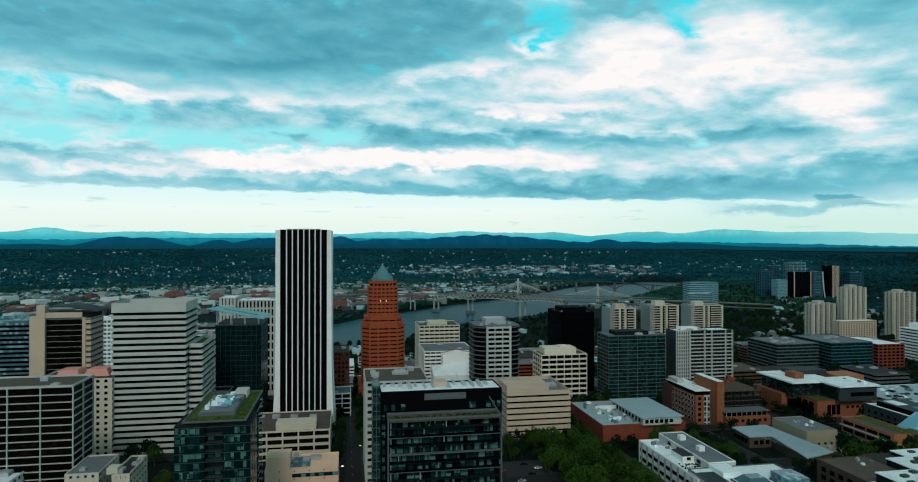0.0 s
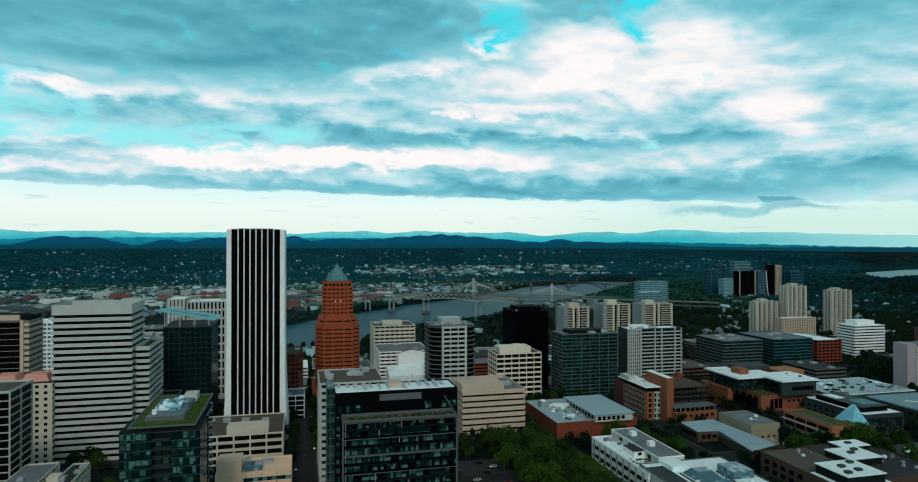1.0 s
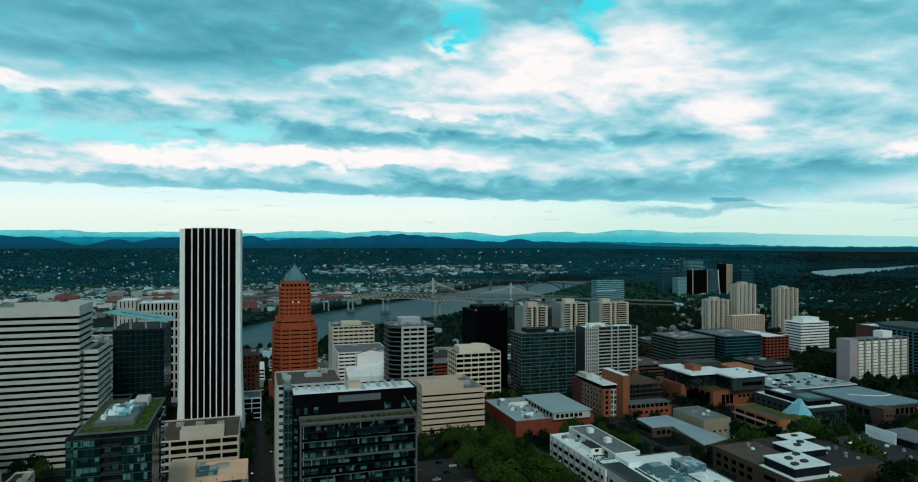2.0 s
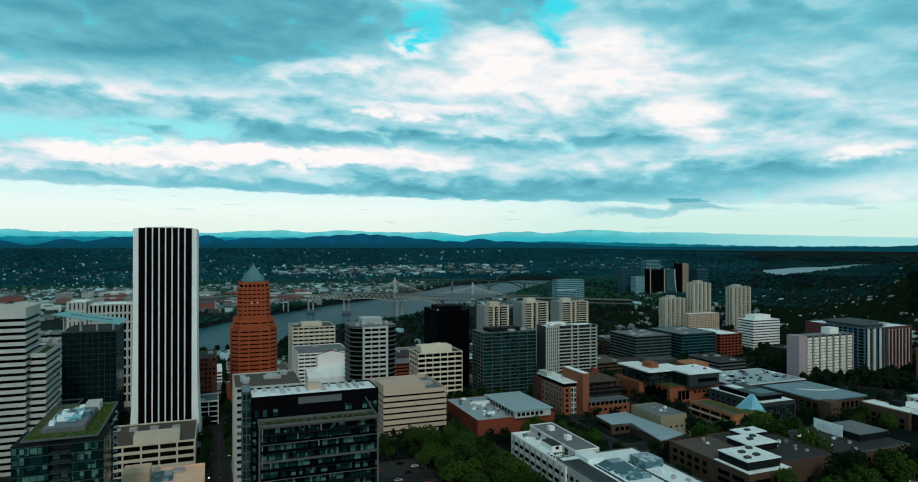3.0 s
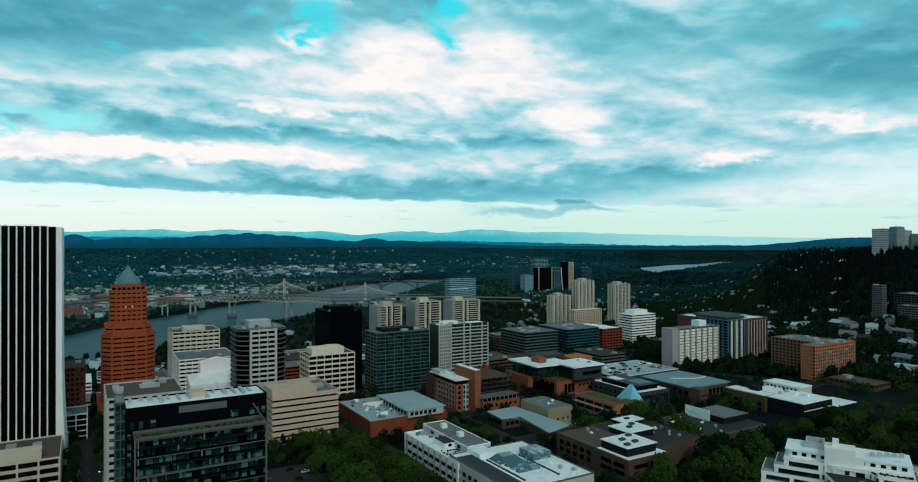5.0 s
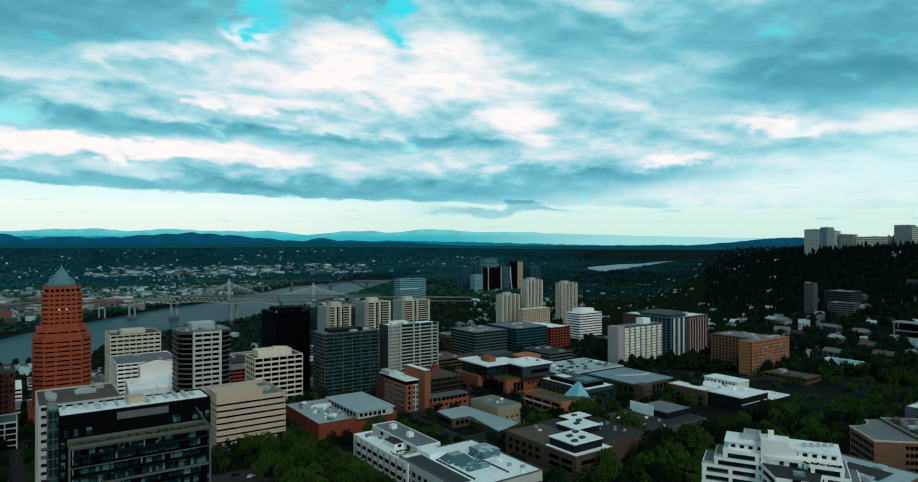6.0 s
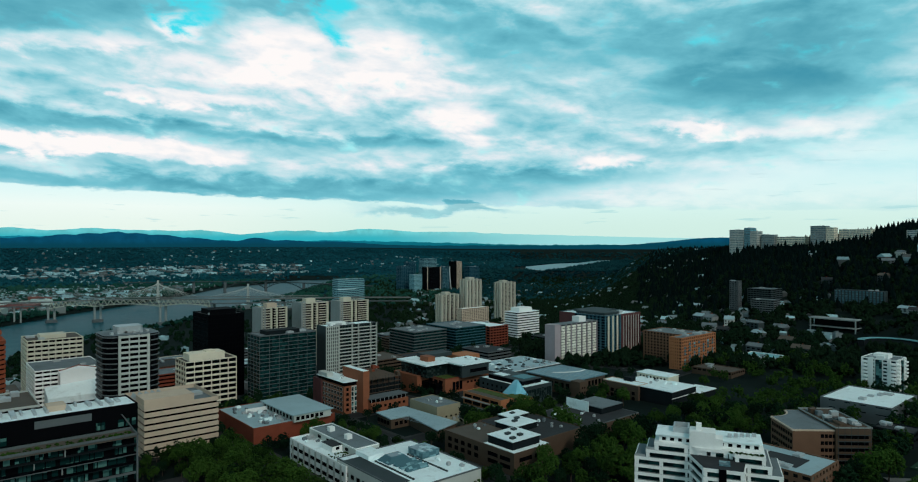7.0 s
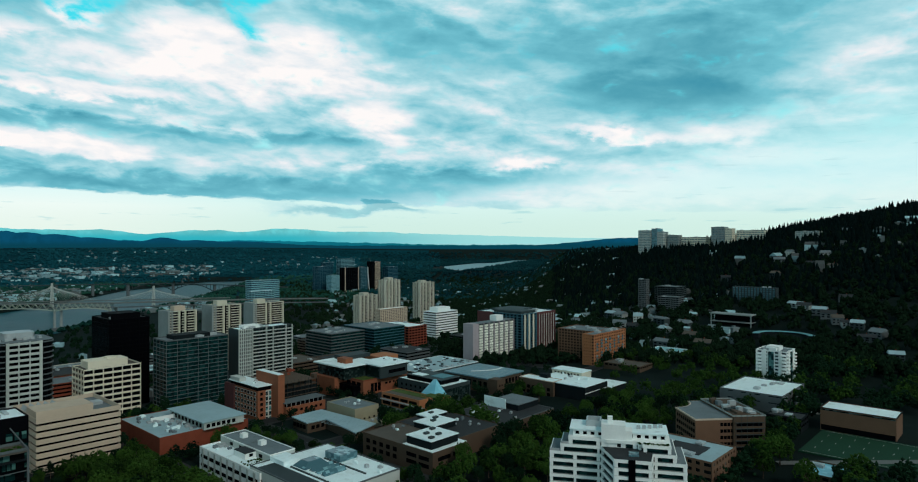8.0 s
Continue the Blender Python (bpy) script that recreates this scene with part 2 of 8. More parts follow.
M = dict(
    white=surface("white_concrete", (0.80, 0.83, 0.81), 0.12),
    bright=surface("fresh_white_stucco", (0.86, 0.88, 0.87), 0.06),
    bank=surface("pale_stone_panel", (0.45, 0.48, 0.45), 0.12, spread=0.1),
    cream=surface("cream_concrete", (0.57, 0.54, 0.43), 0.14),
    tan=surface("tan_precast", (0.53, 0.42, 0.32), 0.12),
    beige=surface("beige_stucco", (0.82, 0.57, 0.40), 0.14),
    grey=surface("grey_concrete", (0.095, 0.112, 0.118), 0.2),
    pale_rib=surface("pale_ribbed_concrete", (0.50, 0.48, 0.40), 0.14),
    ivory=surface("ivory_concrete", (0.76, 0.70, 0.56), 0.1),
    concrete=surface("weathered_concrete", (0.25, 0.28, 0.275), 0.18),
    dark=surface("dark_metal_panel", (0.009, 0.013, 0.015), 0.2, 0.7, spec=0.05),
    black=surface("black_panel", (0.0025, 0.003, 0.004), 0.2, 0.7, spec=0.02),
    brick=surface("red_brick", (0.20, 0.046, 0.023), 0.2, 0.9, 0.2, 4.0),
    koin=surface("orange_red_brick", (0.33, 0.072, 0.028), 0.16, 0.9, 0.2, 3.0, spread=0.14),
    orange=surface("orange_brick", (0.36, 0.140, 0.060), 0.18),
    brown=surface("brown_brick", (0.080, 0.052, 0.034), 0.2),
    rust=surface("rust_brown_brick", (0.15, 0.080, 0.048), 0.16),
    glaze_roof=surface("glazed_blue_roof", (0.13, 0.25, 0.30), 0.35, 0.45, 0.10, 0.8, stain=(0.22, 0.36, 0.40)),
    # ice: the sky's reflection is put into the base colour as bright blue
    ice=glazing("painted_reflection_glass", (0.16, 0.46, 0.58), (0.22, 0.58, 0.70), 0.5, 0.25, 0.4),
    campus=surface("orange_brown_brick", (0.25, 0.085, 0.042), 0.2, 0.9, 0.2, 4.0),
    sand=surface("sand_stucco", (0.28, 0.25, 0.17), 0.18),
    maroon=surface("maroon_panel", (0.10, 0.035, 0.035), 0.18),
    pink=surface("pink_tile_roof", (0.62, 0.28, 0.23), 0.15),
    roof=surface("grey_membrane_roof", (0.14, 0.175, 0.19), 0.25, 0.9, 0.06, 1.2, stain=(0.10, 0.12, 0.12)),
    blue_roof=surface("pale_blue_metal_roof", (0.30, 0.43, 0.47), 0.14, 0.6, 0.06, 1.2, stain=(0.27, 0.37, 0.39)),
    white_roof=surface("white_membrane_roof", (0.78, 0.91, 0.92), 0.14, 0.7, 0.05, 1.0, stain=(0.60, 0.70, 0.70)),
    dark_roof=surface("dark_gravel_roof", (0.026, 0.030, 0.033), 0.25, 0.95, 0.08, 2.5, stain=(0.035, 0.037, 0.04)),
    brown_roof=surface("brown_gravel_roof", (0.085, 0.073, 0.06), 0.25, 0.95, 0.08, 2.5, stain=(0.09, 0.075, 0.06)),
    green_roof=surface("planted_roof", (0.045, 0.080, 0.012), 0.6, 1.0, 0.25, 3.0, 0.6, stain=(0.10, 0.10, 0.022)),
    teal_roof=surface("teal_metal_roof", (0.16, 0.42, 0.46), 0.12, 0.45, 0.08, 1.0),
    copper=surface("green_copper", (0.06, 0.19, 0.22), 0.2, 0.55),
    metal=surface("galvanised_metal", (0.42, 0.45, 0.46), 0.2, 0.45, metal=0.4),
    harbor=surface("blue_grey_panel", (0.030, 0.11, 0.15), 0.2, 0.5),
    harbor_pale=surface("pale_blue_panel", (0.17, 0.36, 0.40), 0.16, 0.5),
    ramp=surface("worn_ramp_concrete", (0.13, 0.14, 0.135), 0.3, 0.9, 0.02, 0.5),
    steel=surface("painted_bridge_steel", (0.36, 0.40, 0.33), 0.14, 0.6),
    asphalt=surface("asphalt", (0.011, 0.013, 0.014), 0.25, 0.95, 0.05, 2.0),
    paving=surface("concrete_paving", (0.024, 0.028, 0.028), 0.3, 0.95, 0.08, 2.0),
    turf=surface("sports_turf", (0.003, 0.040, 0.018), 0.2, 1.0, 0.05, 2.0),
    line=surface("worn_line_paint", (0.34, 0.36, 0.35), 0.25),
    glass=glazing("dark_window_glass", (0.006, 0.010, 0.012), (0.10, 0.15, 0.15), 0.25, 0.12, 0.25),
    black_glass=glazing("black_window_glass", (0.0015, 0.002, 0.003), (0.005, 0.006, 0.008), 0.2, 0.2, 0.025),
    umber_glass=glazing("bronze_window_glass", (0.003, 0.0026, 0.0022), (0.012, 0.008, 0.006), 0.35, 0.2, 0.025),
    condo_glass=glazing("green_teal_glass", (0.002, 0.013, 0.014), (0.009, 0.044, 0.043), 0.5, 0.15, 0.08),
    ink_glass=glazing("ink_teal_glass", (0.0025, 0.012, 0.014), (0.004, 0.018, 0.020), 0.4, 0.15, 0.06),
    light_glass=glazing("pale_green_glass", (0.004, 0.024, 0.024), (0.080, 0.19, 0.17), 0.6, 0.2, 0.08),
    river_glass=glazing("blue_tower_glass", (0.006, 0.035, 0.055), (0.03, 0.12, 0.16), 0.4, 0.2, 0.2),
    teal_glass=glazing("teal_window_glass", (0.006, 0.020, 0.024), (0.12, 0.30, 0.30), 0.4, 0.15, 0.25),
    sky_glass=glazing("pale_blue_glass", (0.06, 0.14, 0.17), (0.20, 0.38, 0.42), 0.4, 0.2, 0.3),
    slate=surface("slate_panel", (0.026, 0.040, 0.043), 0.2, 0.7, spread=0.4),
    deep_glass=glazing("deep_green_glass", (0.006, 0.014, 0.014), (0.035, 0.055, 0.052), 0.35, 0.15, 0.2),
    dorm=surface("pinkish_concrete", (0.36, 0.31, 0.33), 0.12),
    curtain=glazing("curtained_window_glass", (0.70, 0.70, 0.60), (0.92, 0.92, 0.82), 0.6, 0.5),
)


def leaf_material(name, a, b, broad=0.0):
    m = bpy.data.materials.new(name)
    m.use_nodes = True
    k = Nodes(m.node_tree)
    geo = k.add("ShaderNodeNewGeometry")
    rnd = k.add("ShaderNodeObjectInfo").outputs["Random"]
    f = k.math("ADD", k.math("MULTIPLY", geo.outputs["Random Per Island"], 0.18), k.math("MULTIPLY", rnd, 0.5), True)
    n = k.noise(geo.outputs["Position"], 0.25, 4.0)
    if broad:
        n = k.math("ADD", n, k.math("MULTIPLY", k.math("SUBTRACT", k.noise(geo.outputs["Position"], 0.004, 5.0, 0.6), 0.5), broad))
    col = k.mix(k.step(k.math("ADD", f, n), 0.30, 1.15), a, b)
    p = k.add("ShaderNodeBsdfPrincipled")
    k.link(col, p.inputs["Base Color"])
    p.inputs["Roughness"].default_value = 0.9
    p.inputs["Specular IOR Level"].default_value = 0.02
    out = k.add("ShaderNodeOutputMaterial")
    k.link(p.outputs[0], out.inputs[0])
    return m


M["leaf"] = leaf_material("green_foliage", (0.0008, 0.006, 0.003), (0.034, 0.078, 0.014))
M["leaf_dark"] = leaf_material("dark_foliage", (0.0009, 0.006, 0.004), (0.009, 0.028, 0.013))
M["conifer"] = leaf_material("conifer_foliage", (0.0008, 0.004, 0.0045), (0.0035, 0.011, 0.010))
M["slope_leaf"] = leaf_material("shaded_slope_foliage", (0.001, 0.0055, 0.004), (0.009, 0.022, 0.010))
# Aerial haze is painted into these leaf colours as blue, least in plain_leaf.
M["far_leaf"] = leaf_material("hazed_distant_foliage", (0.0020, 0.030, 0.043), (0.011, 0.088, 0.112), 0.9)
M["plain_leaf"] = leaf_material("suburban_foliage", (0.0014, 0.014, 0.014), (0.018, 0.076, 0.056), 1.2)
M["south_leaf"] = leaf_material("hazed_southern_foliage", (0.0014, 0.014, 0.020), (0.010, 0.058, 0.064), 1.2)
M["bark"] = surface("grey_brown_bark", (0.06, 0.045, 0.035), 0.3, 0.95, 0.6, 5.0)

LAMP = bpy.data.materials.new("lit_street_lamp")
LAMP.use_nodes = True
kb = Nodes(LAMP.node_tree)
glowing = kb.add("ShaderNodeEmission")
glowing.inputs[0].default_value, glowing.inputs[1].default_value = (1.0, 0.95, 0.85, 1), 6.0
kb.link(glowing.outputs[0], kb.add("ShaderNodeOutputMaterial").inputs[0])

WINDOW_LIGHT = LAMP.copy()
WINDOW_LIGHT.name = "lit_window"
WINDOW_LIGHT.node_tree.nodes["Emission"].inputs[1].default_value = 1.6

# ---- mesh helpers ----
class Geo:
    """Collects boxes and prisms for one mesh."""
    def __init__(self):
        self.v, self.f = [], []

    def prism(self, poly, z0, z1, top=None):
        n, s = len(poly), len(self.v)
        top = top or poly
        self.v += [(x, y, z0) for x, y in poly] + [(x, y, z1) for x, y in top]
        self.f += [tuple(range(s + n - 1, s - 1, -1)), tuple(range(s + n, s + 2 * n))]
        self.f += [(s + i, s + (i + 1) % n, s + n + (i + 1) % n, s + n + i) for i in range(n)]
        return self

    def box(self, x0, x1, y0, y1, z0, z1):
        return self.prism([(x0, y0), (x1, y0), (x1, y1), (x0, y1)], z0, z1)

    def ring(self, x0, x1, y0, y1, z0, z1, w):
        """A hollow rectangular band of wall thickness w."""
        s = len(self.v)
        for z in (z0, z1):
            self.v += [(x0, y0, z), (x1, y0, z), (x1, y1, z), (x0, y1, z), (x0 + w, y0 + w, z), (x1 - w, y0 + w, z), (x1 - w, y1 - w, z), (x0 + w, y1 - w, z)]
        for i in range(4):
            j = (i + 1) % 4
            self.f += [(s + i, s + j, s + 8 + j, s + 8 + i), (s + 4 + j, s + 4 + i, s + 12 + i, s + 12 + j),
                       (s + 8 + i, s + 8 + j, s + 12 + j, s + 12 + i), (s + j, s + i, s + 4 + i, s + 4 + j)]
        return self

    def beam(self, a, b, w, h=None):
        """A straight bar from a to b."""
        a, b = Vector(a), Vector(b)
        d = (b - a).normalized()
        side = d.cross(Vector((0, 0, 1)))
        side = side.normalized() if side.length > 1e-3 else Vector((1, 0, 0))
        up = side.cross(d).normalized()
        side, up = side * w / 2, up * (h or w) / 2
        s = len(self.v)
        for p in (a, b):
            self.v += [tuple(p - side - up), tuple(p + side - up), tuple(p + side + up), tuple(p - side + up)]
        self.f += [(s + 3, s + 2, s + 1, s), (s + 4, s + 5, s + 6, s + 7)] + [(s + i, s + (i + 1) % 4, s + 4 + (i + 1) % 4, s + 4 + i) for i in range(4)]
        return self

    def gable(self, x0, x1, y0, y1, z0, z1, along="y", over=0.0):
        x0, x1, y0, y1 = x0 - over, x1 + over, y0 - over, y1 + over
        s = len(self.v)
        self.v += [(x0, y0, z0), (x1, y0, z0), (x1, y1, z0), (x0, y1, z0)]
        if along == "y":
            self.v += [((x0 + x1) / 2, y0, z1), ((x0 + x1) / 2, y1, z1)]
            self.f += [(s, s + 1, s + 4), (s + 2, s + 3, s + 5), (s + 1, s + 2, s + 5, s + 4), (s + 3, s, s + 4, s + 5), (s + 3, s + 2, s + 1, s)]
        else:
            self.v += [(x0, (y0 + y1) / 2, z1), (x1, (y0 + y1) / 2, z1)]
            self.f += [(s + 3, s, s + 4), (s + 1, s + 2, s + 5), (s, s + 1, s + 5, s + 4), (s + 2, s + 3, s + 4, s + 5), (s + 3, s + 2, s + 1, s)]
        return self

    def mesh(self, name, material=None, smooth=False):
        me = bpy.data.meshes.new(name)
        me.from_pydata(self.v, [], self.f)
        if material:
            me.materials.append(material)
        if smooth:
            me.shade_smooth()
        return me


OCT = [(1, 0, 0), (-1, 0, 0), (0, 1, 0), (0, -1, 0), (0, 0, 1), (0, 0, -1)]
OCT_F = [(0, 2, 4), (2, 1, 4), (1, 3, 4), (3, 0, 4), (2, 0, 5), (1, 2, 5), (3, 1, 5), (0, 3, 5)]


def hang(name, me, parent, at=(0, 0, 0), label=""):
    """One mesh object under its thing."""
    ob = new(name, me)
    ob.parent = parent
    ob.location = at
    if label:
        ob["label"] = label
    return ob


def part(name, geo, material, parent, label="", at=(0, 0, 0)):
    return hang(name, geo.mesh(name, material), parent, at, label)


def thing(name, at, label, category, group="", kind=""):
    ob = new(name)
    ob.location = at
    ob.empty_display_size = 2
    return tagged(ob, label, category, group, kind)


# ---- the ground ----
def smooth(a, b, v):
    t = np.clip((v - a) / (b - a), 0, 1)
    return t * t * (3 - 2 * t)


WEST = [(-2600, 700), (-900, 980), (-400, 1080), (0, 1140), (141, 1212), (267, 1385), (400, 1440), (500, 1560), (760, 1800), (1010, 2070), (1300, 2420), (1600, 2760)]
EAST = [(1400, 2860), (1150, 2680), (936, 2570), (700, 2270), (486, 2045), (287, 1866), (152, 1708), (27, 1568), (-21, 1485), (-400, 1400), (-900, 1330), (-2600, 1150)]
RIVER = WEST + EAST


def to_river(x, y):
    """Distance to the river's bank, negative over the water."""
    best, inside = np.full(x.shape, 1e9), np.zeros(x.shape, bool)
    for (ax, ay), (bx, by) in zip(RIVER, RIVER[1:] + RIVER[:1]):
        t = np.clip(((x - ax) * (bx - ax) + (y - ay) * (by - ay)) / ((bx - ax) ** 2 + (by - ay) ** 2), 0, 1)
        best = np.minimum(best, np.hypot(x - ax - t * (bx - ax), y - ay - t * (by - ay)))
        cross = ((ay > y) != (by > y)) & (x < (bx - ax) * (y - ay) / (by - ay + 1e-9) + ax)
        inside ^= cross
    return np.where(inside, -best, best)


def height(x, y):
    x, y = np.asarray(x, float), np.asarray(y, float)
    r, az = np.hypot(x, y), np.degrees(np.arctan2(x, y))
    z = np.interp(y, [-500, 0, 420, 600, 760, 950, 1100], [62, 60, 54, 42, 28, 12, 8])
    far = smooth(1000, 1500, r)
    z = z * (1 - far * (np.abs(az) < 62)) + 11 * far * (np.abs(az) < 62)
    # the plain east of the river climbs to the distant hills
    drop = np.interp(r, [2600, 3200, 3900, 4500, 4950], [3.85, 2.95, 1.75, 0.80, 0.34])
    climb = 185 - r * np.tan(np.radians(drop))
    lake = smooth(24, 46, az) * (1 - smooth(64, 68, az))
    climb = climb * (1 - lake) + lake * np.interp(r, [2600, 2800, 4600, 4950], [13, 56, 56, 148])
    z = np.where((r > 2600) & (az > -75) & (az < 70), climb, z)
    # the wooded hills to the south-west
    ridge = np.interp(az, [49, 52, 54, 55.5, 57.5, 60, 63.8, 68, 73, 78, 83, 95, 130], [12, 30, 62, 105, 148, 160, 164, 174, 196, 228, 258, 276, 250])
    rise = np.interp(r, [620, 800, 1050, 1300, 1500, 1700, 2600, 3300], [0, 0.06, 0.30, 0.62, 0.86, 1, 0.9, 0.25])
    # the lower shoulder lies further back
    late = 1 - smooth(56, 66, az)
    rise = rise * (1 - late) + late * np.interp(r, [900, 1300, 1700, 2300, 3000], [0, 0.25, 0.7, 1, 0.2])
    wooded = smooth(48, 53, az) * (1 - smooth(125, 150, az))
    z = z + wooded * np.maximum(ridge - z, 0) * rise * (r < 3300)
    bank = to_river(x, y)
    z = np.where(bank < 60, np.minimum(z, 4.5 + np.maximum(bank, -20) * 0.25), z)
    return z


def gz(x, y):
    return float(height(np.array([x]), np.array([y]))[0])


def make_ground():
    az = np.radians(np.concatenate([np.arange(-40, 100, 0.5), np.arange(100, 320, 4.0)]))
    r = np.concatenate([[0.5], np.arange(40, 1000, 24), 1000 * 1.022 ** np.arange(0, 73), [4900]])
    rr, aa = np.meshgrid(r, az, indexing="ij")
    x, y = rr * np.sin(aa), rr * np.cos(aa)
    z = height(x, y)
    n, m = x.shape
    verts = np.stack([x, y, z], -1).reshape(-1, 3).tolist()
    faces = [(i * m + j, i * m + (j + 1) % m, (i + 1) * m + (j + 1) % m, (i + 1) * m + j) for i in range(n - 1) for j in range(m)]
    me = bpy.data.meshes.new("ground")
    me.from_pydata(verts, [], faces + [tuple(range(m))[::-1]])
    me.shade_smooth()
    mat = bpy.data.materials.new("city_and_woodland_ground")
    mat.use_nodes = True
    k = Nodes(mat.node_tree)
    at = k.add("ShaderNodeNewGeometry").outputs["Position"]
    a, b, c = k.noise(at, 0.006, 5.0, 0.6), k.noise(at, 0.05, 4.0), k.noise(at, 0.6, 3.0)
    col = k.ramp(k.math("ADD", k.math("MULTIPLY", a, 0.6), k.math("MULTIPLY", b, 0.4)), (0.30, (0.0015, 0.006, 0.005)), (0.48, (0.003, 0.010, 0.009)), (0.60, (0.007, 0.016, 0.014)), (0.75, (0.020, 0.028, 0.027)))
    col = k.mix(k.step(c, 0.35, 0.75, 0.0, 0.5), col, (0.004, 0.009, 0.007))
    p = k.add("ShaderNodeBsdfPrincipled")
    k.link(col, p.inputs["Base Color"])
    p.inputs["Roughness"].default_value = 1.0
    p.inputs["Specular IOR Level"].default_value = 0.1
    out = k.add("ShaderNodeOutputMaterial")
    k.link(p.outputs[0], out.inputs[0])
    me.materials.append(mat)
    tagged(new("ground", me), "dark wooded city ground rising to distant hills", "ground", kind="structure")


make_ground()


def make_plain():
    """The leafy floor of the far suburbs, a little above the bare ground; its blue is haze put into the base colour."""
    az = np.radians(np.arange(-40, 46, 1.0))
    r = np.concatenate([np.arange(2200, 2700, 40), 2700 * 1.022 ** np.arange(0, 28)])
    rr, aa = np.meshgrid(r[r < 4880], az, indexing="ij")
    x, y = rr * np.sin(aa), rr * np.cos(aa)
    z = height(x, y) + 1.2
    near = to_river(x, y) < 60
    bend = (np.degrees(aa) > 45.0) & (np.degrees(aa) < 54.5) & (rr > 2600) & (rr < 4750)
    z = np.where(near | bend, z - 6, z)
    n, m = x.shape
    faces = [(i * m + j, i * m + j + 1, (i + 1) * m + j + 1, (i + 1) * m + j) for i in range(n - 1) for j in range(m - 1)]
    me = bpy.data.meshes.new("ground")
    me.from_pydata(np.stack([x, y, z], -1).reshape(-1, 3).tolist(), [], faces)
    me.shade_smooth()
    me.materials.append(surface("hazed_suburb_greenery", (0.003, 0.042, 0.056), 0.5, 1.0, 0.004, 0.03, 0.0, spec=0.02))
    tagged(new("ground", me), "leafy floor of the far suburbs, tinted blue-green with painted haze", "ground", kind="structure")


make_plain()


def water_material(gloss):
    mat = bpy.data.materials.new("river_water")
    mat.use_nodes = True
    k = Nodes(mat.node_tree)
    at = k.add("ShaderNodeNewGeometry").outputs["Position"]
    p = k.add("ShaderNodeBsdfPrincipled")
    p.inputs["Base Color"].default_value = (0.002, 0.070, 0.092, 1)
    p.inputs["Specular IOR Level"].default_value = gloss
    p.inputs["Roughness"].default_value = 0.3
    p.inputs["IOR"].default_value = 1.33
    h = k.math("ADD", k.noise(at, 0.12, 3.0), k.math("MULTIPLY", k.noise(at, 0.015, 3.0), 2.0))
    b = k.add("ShaderNodeBump")
    b.inputs["Strength"].default_value = 0.35
    b.inputs["Distance"].default_value = 1.2
    k.link(h, b.inputs["Height"])
    k.link(b.outputs[0], p.inputs["Normal"])
    out = k.add("ShaderNodeOutputMaterial")
    k.link(p.outputs[0], out.inputs[0])
    return mat


M["water"] = water_material(0.022)
M["still_water"] = water_material(0.9)


BEND = [(46.4, 3000), (47.8, 2876), (49.1, 3077), (50.9, 3479), (52.6, 4117), (53.9, 4560), (53.4, 4690), (52.6, 4560), (52.1, 4367), (50.9, 3976), (49.1, 3847), (46.4, 3350)]


def make_water():
    g = Geo()
    g.v = [(x, y, 3.0) for x, y in RIVER]
    n = len(WEST)
    g.f = [(i, 2 * n - 1 - i, 2 * n - 2 - i, i + 1)[::-1] for i in range(n - 1)]
    tagged(new("water", g.mesh("water", M["water"])), "wide grey-blue river with small ripples", "river", kind="structure")
    g = Geo()
    ring = BEND
    g.v = [(r * math.sin(radians(a)), r * math.cos(radians(a)), 60.0) for a, r in ring]
    g.f = [tuple(range(len(ring)))]
    tagged(new("water", g.mesh("water", M["still_water"])), "far bend of the river, pale under the sky", "river", kind="structure")


make_water()


# wooded hills at the plain's edge, and the swells of the far range: bearing, height, width in degrees
HILLS = [(-24.0, 0.26, 3.5), (-18.0, 0.84, 2.5), (-16.1, 0.79, 2.3), (-10.6, 0.60, 1.6), (-6.5, 0.78, 3.2), (-0.5, 0.93, 1.7), (3.5, 0.72, 4.0), (6.6, 0.70, 3.0), (8.9, 0.90, 3.0), (10.6, 1.02, 2.6), (12.2, 1.13, 2.4),
         (13.6, 1.04, 2.6), (15.3, 0.92, 3.2), (17.6, 0.68, 3.2), (20.2, 0.42, 3.6), (22.9, 0.68, 2.0), (25.4, 0.48, 3.4), (29.0, 0.36, 4.0), (62.5, 0.66, 5.0)]
SWELLS = [(-22.8, 0.38, 1.6), (-16.8, 0.14, 2.2), (-13.8, 0.17, 1.2), (-7.0, 0.10, 3.0), (2.6, 0.20, 1.6), (5.6, 0.26, 1.6), (10.6, 0.27, 2.2), (15.0, 0.14, 3.0), (18.6, 0.14, 1.4), (21.6, -0.16, 1.2), (25.2, 0.16, 1.2),
          (27.2, 0.20, 1.0), (31.6, 0.26, 1.8), (34.0, 0.24, 2.2), (39.5, 0.12, 3.0)]


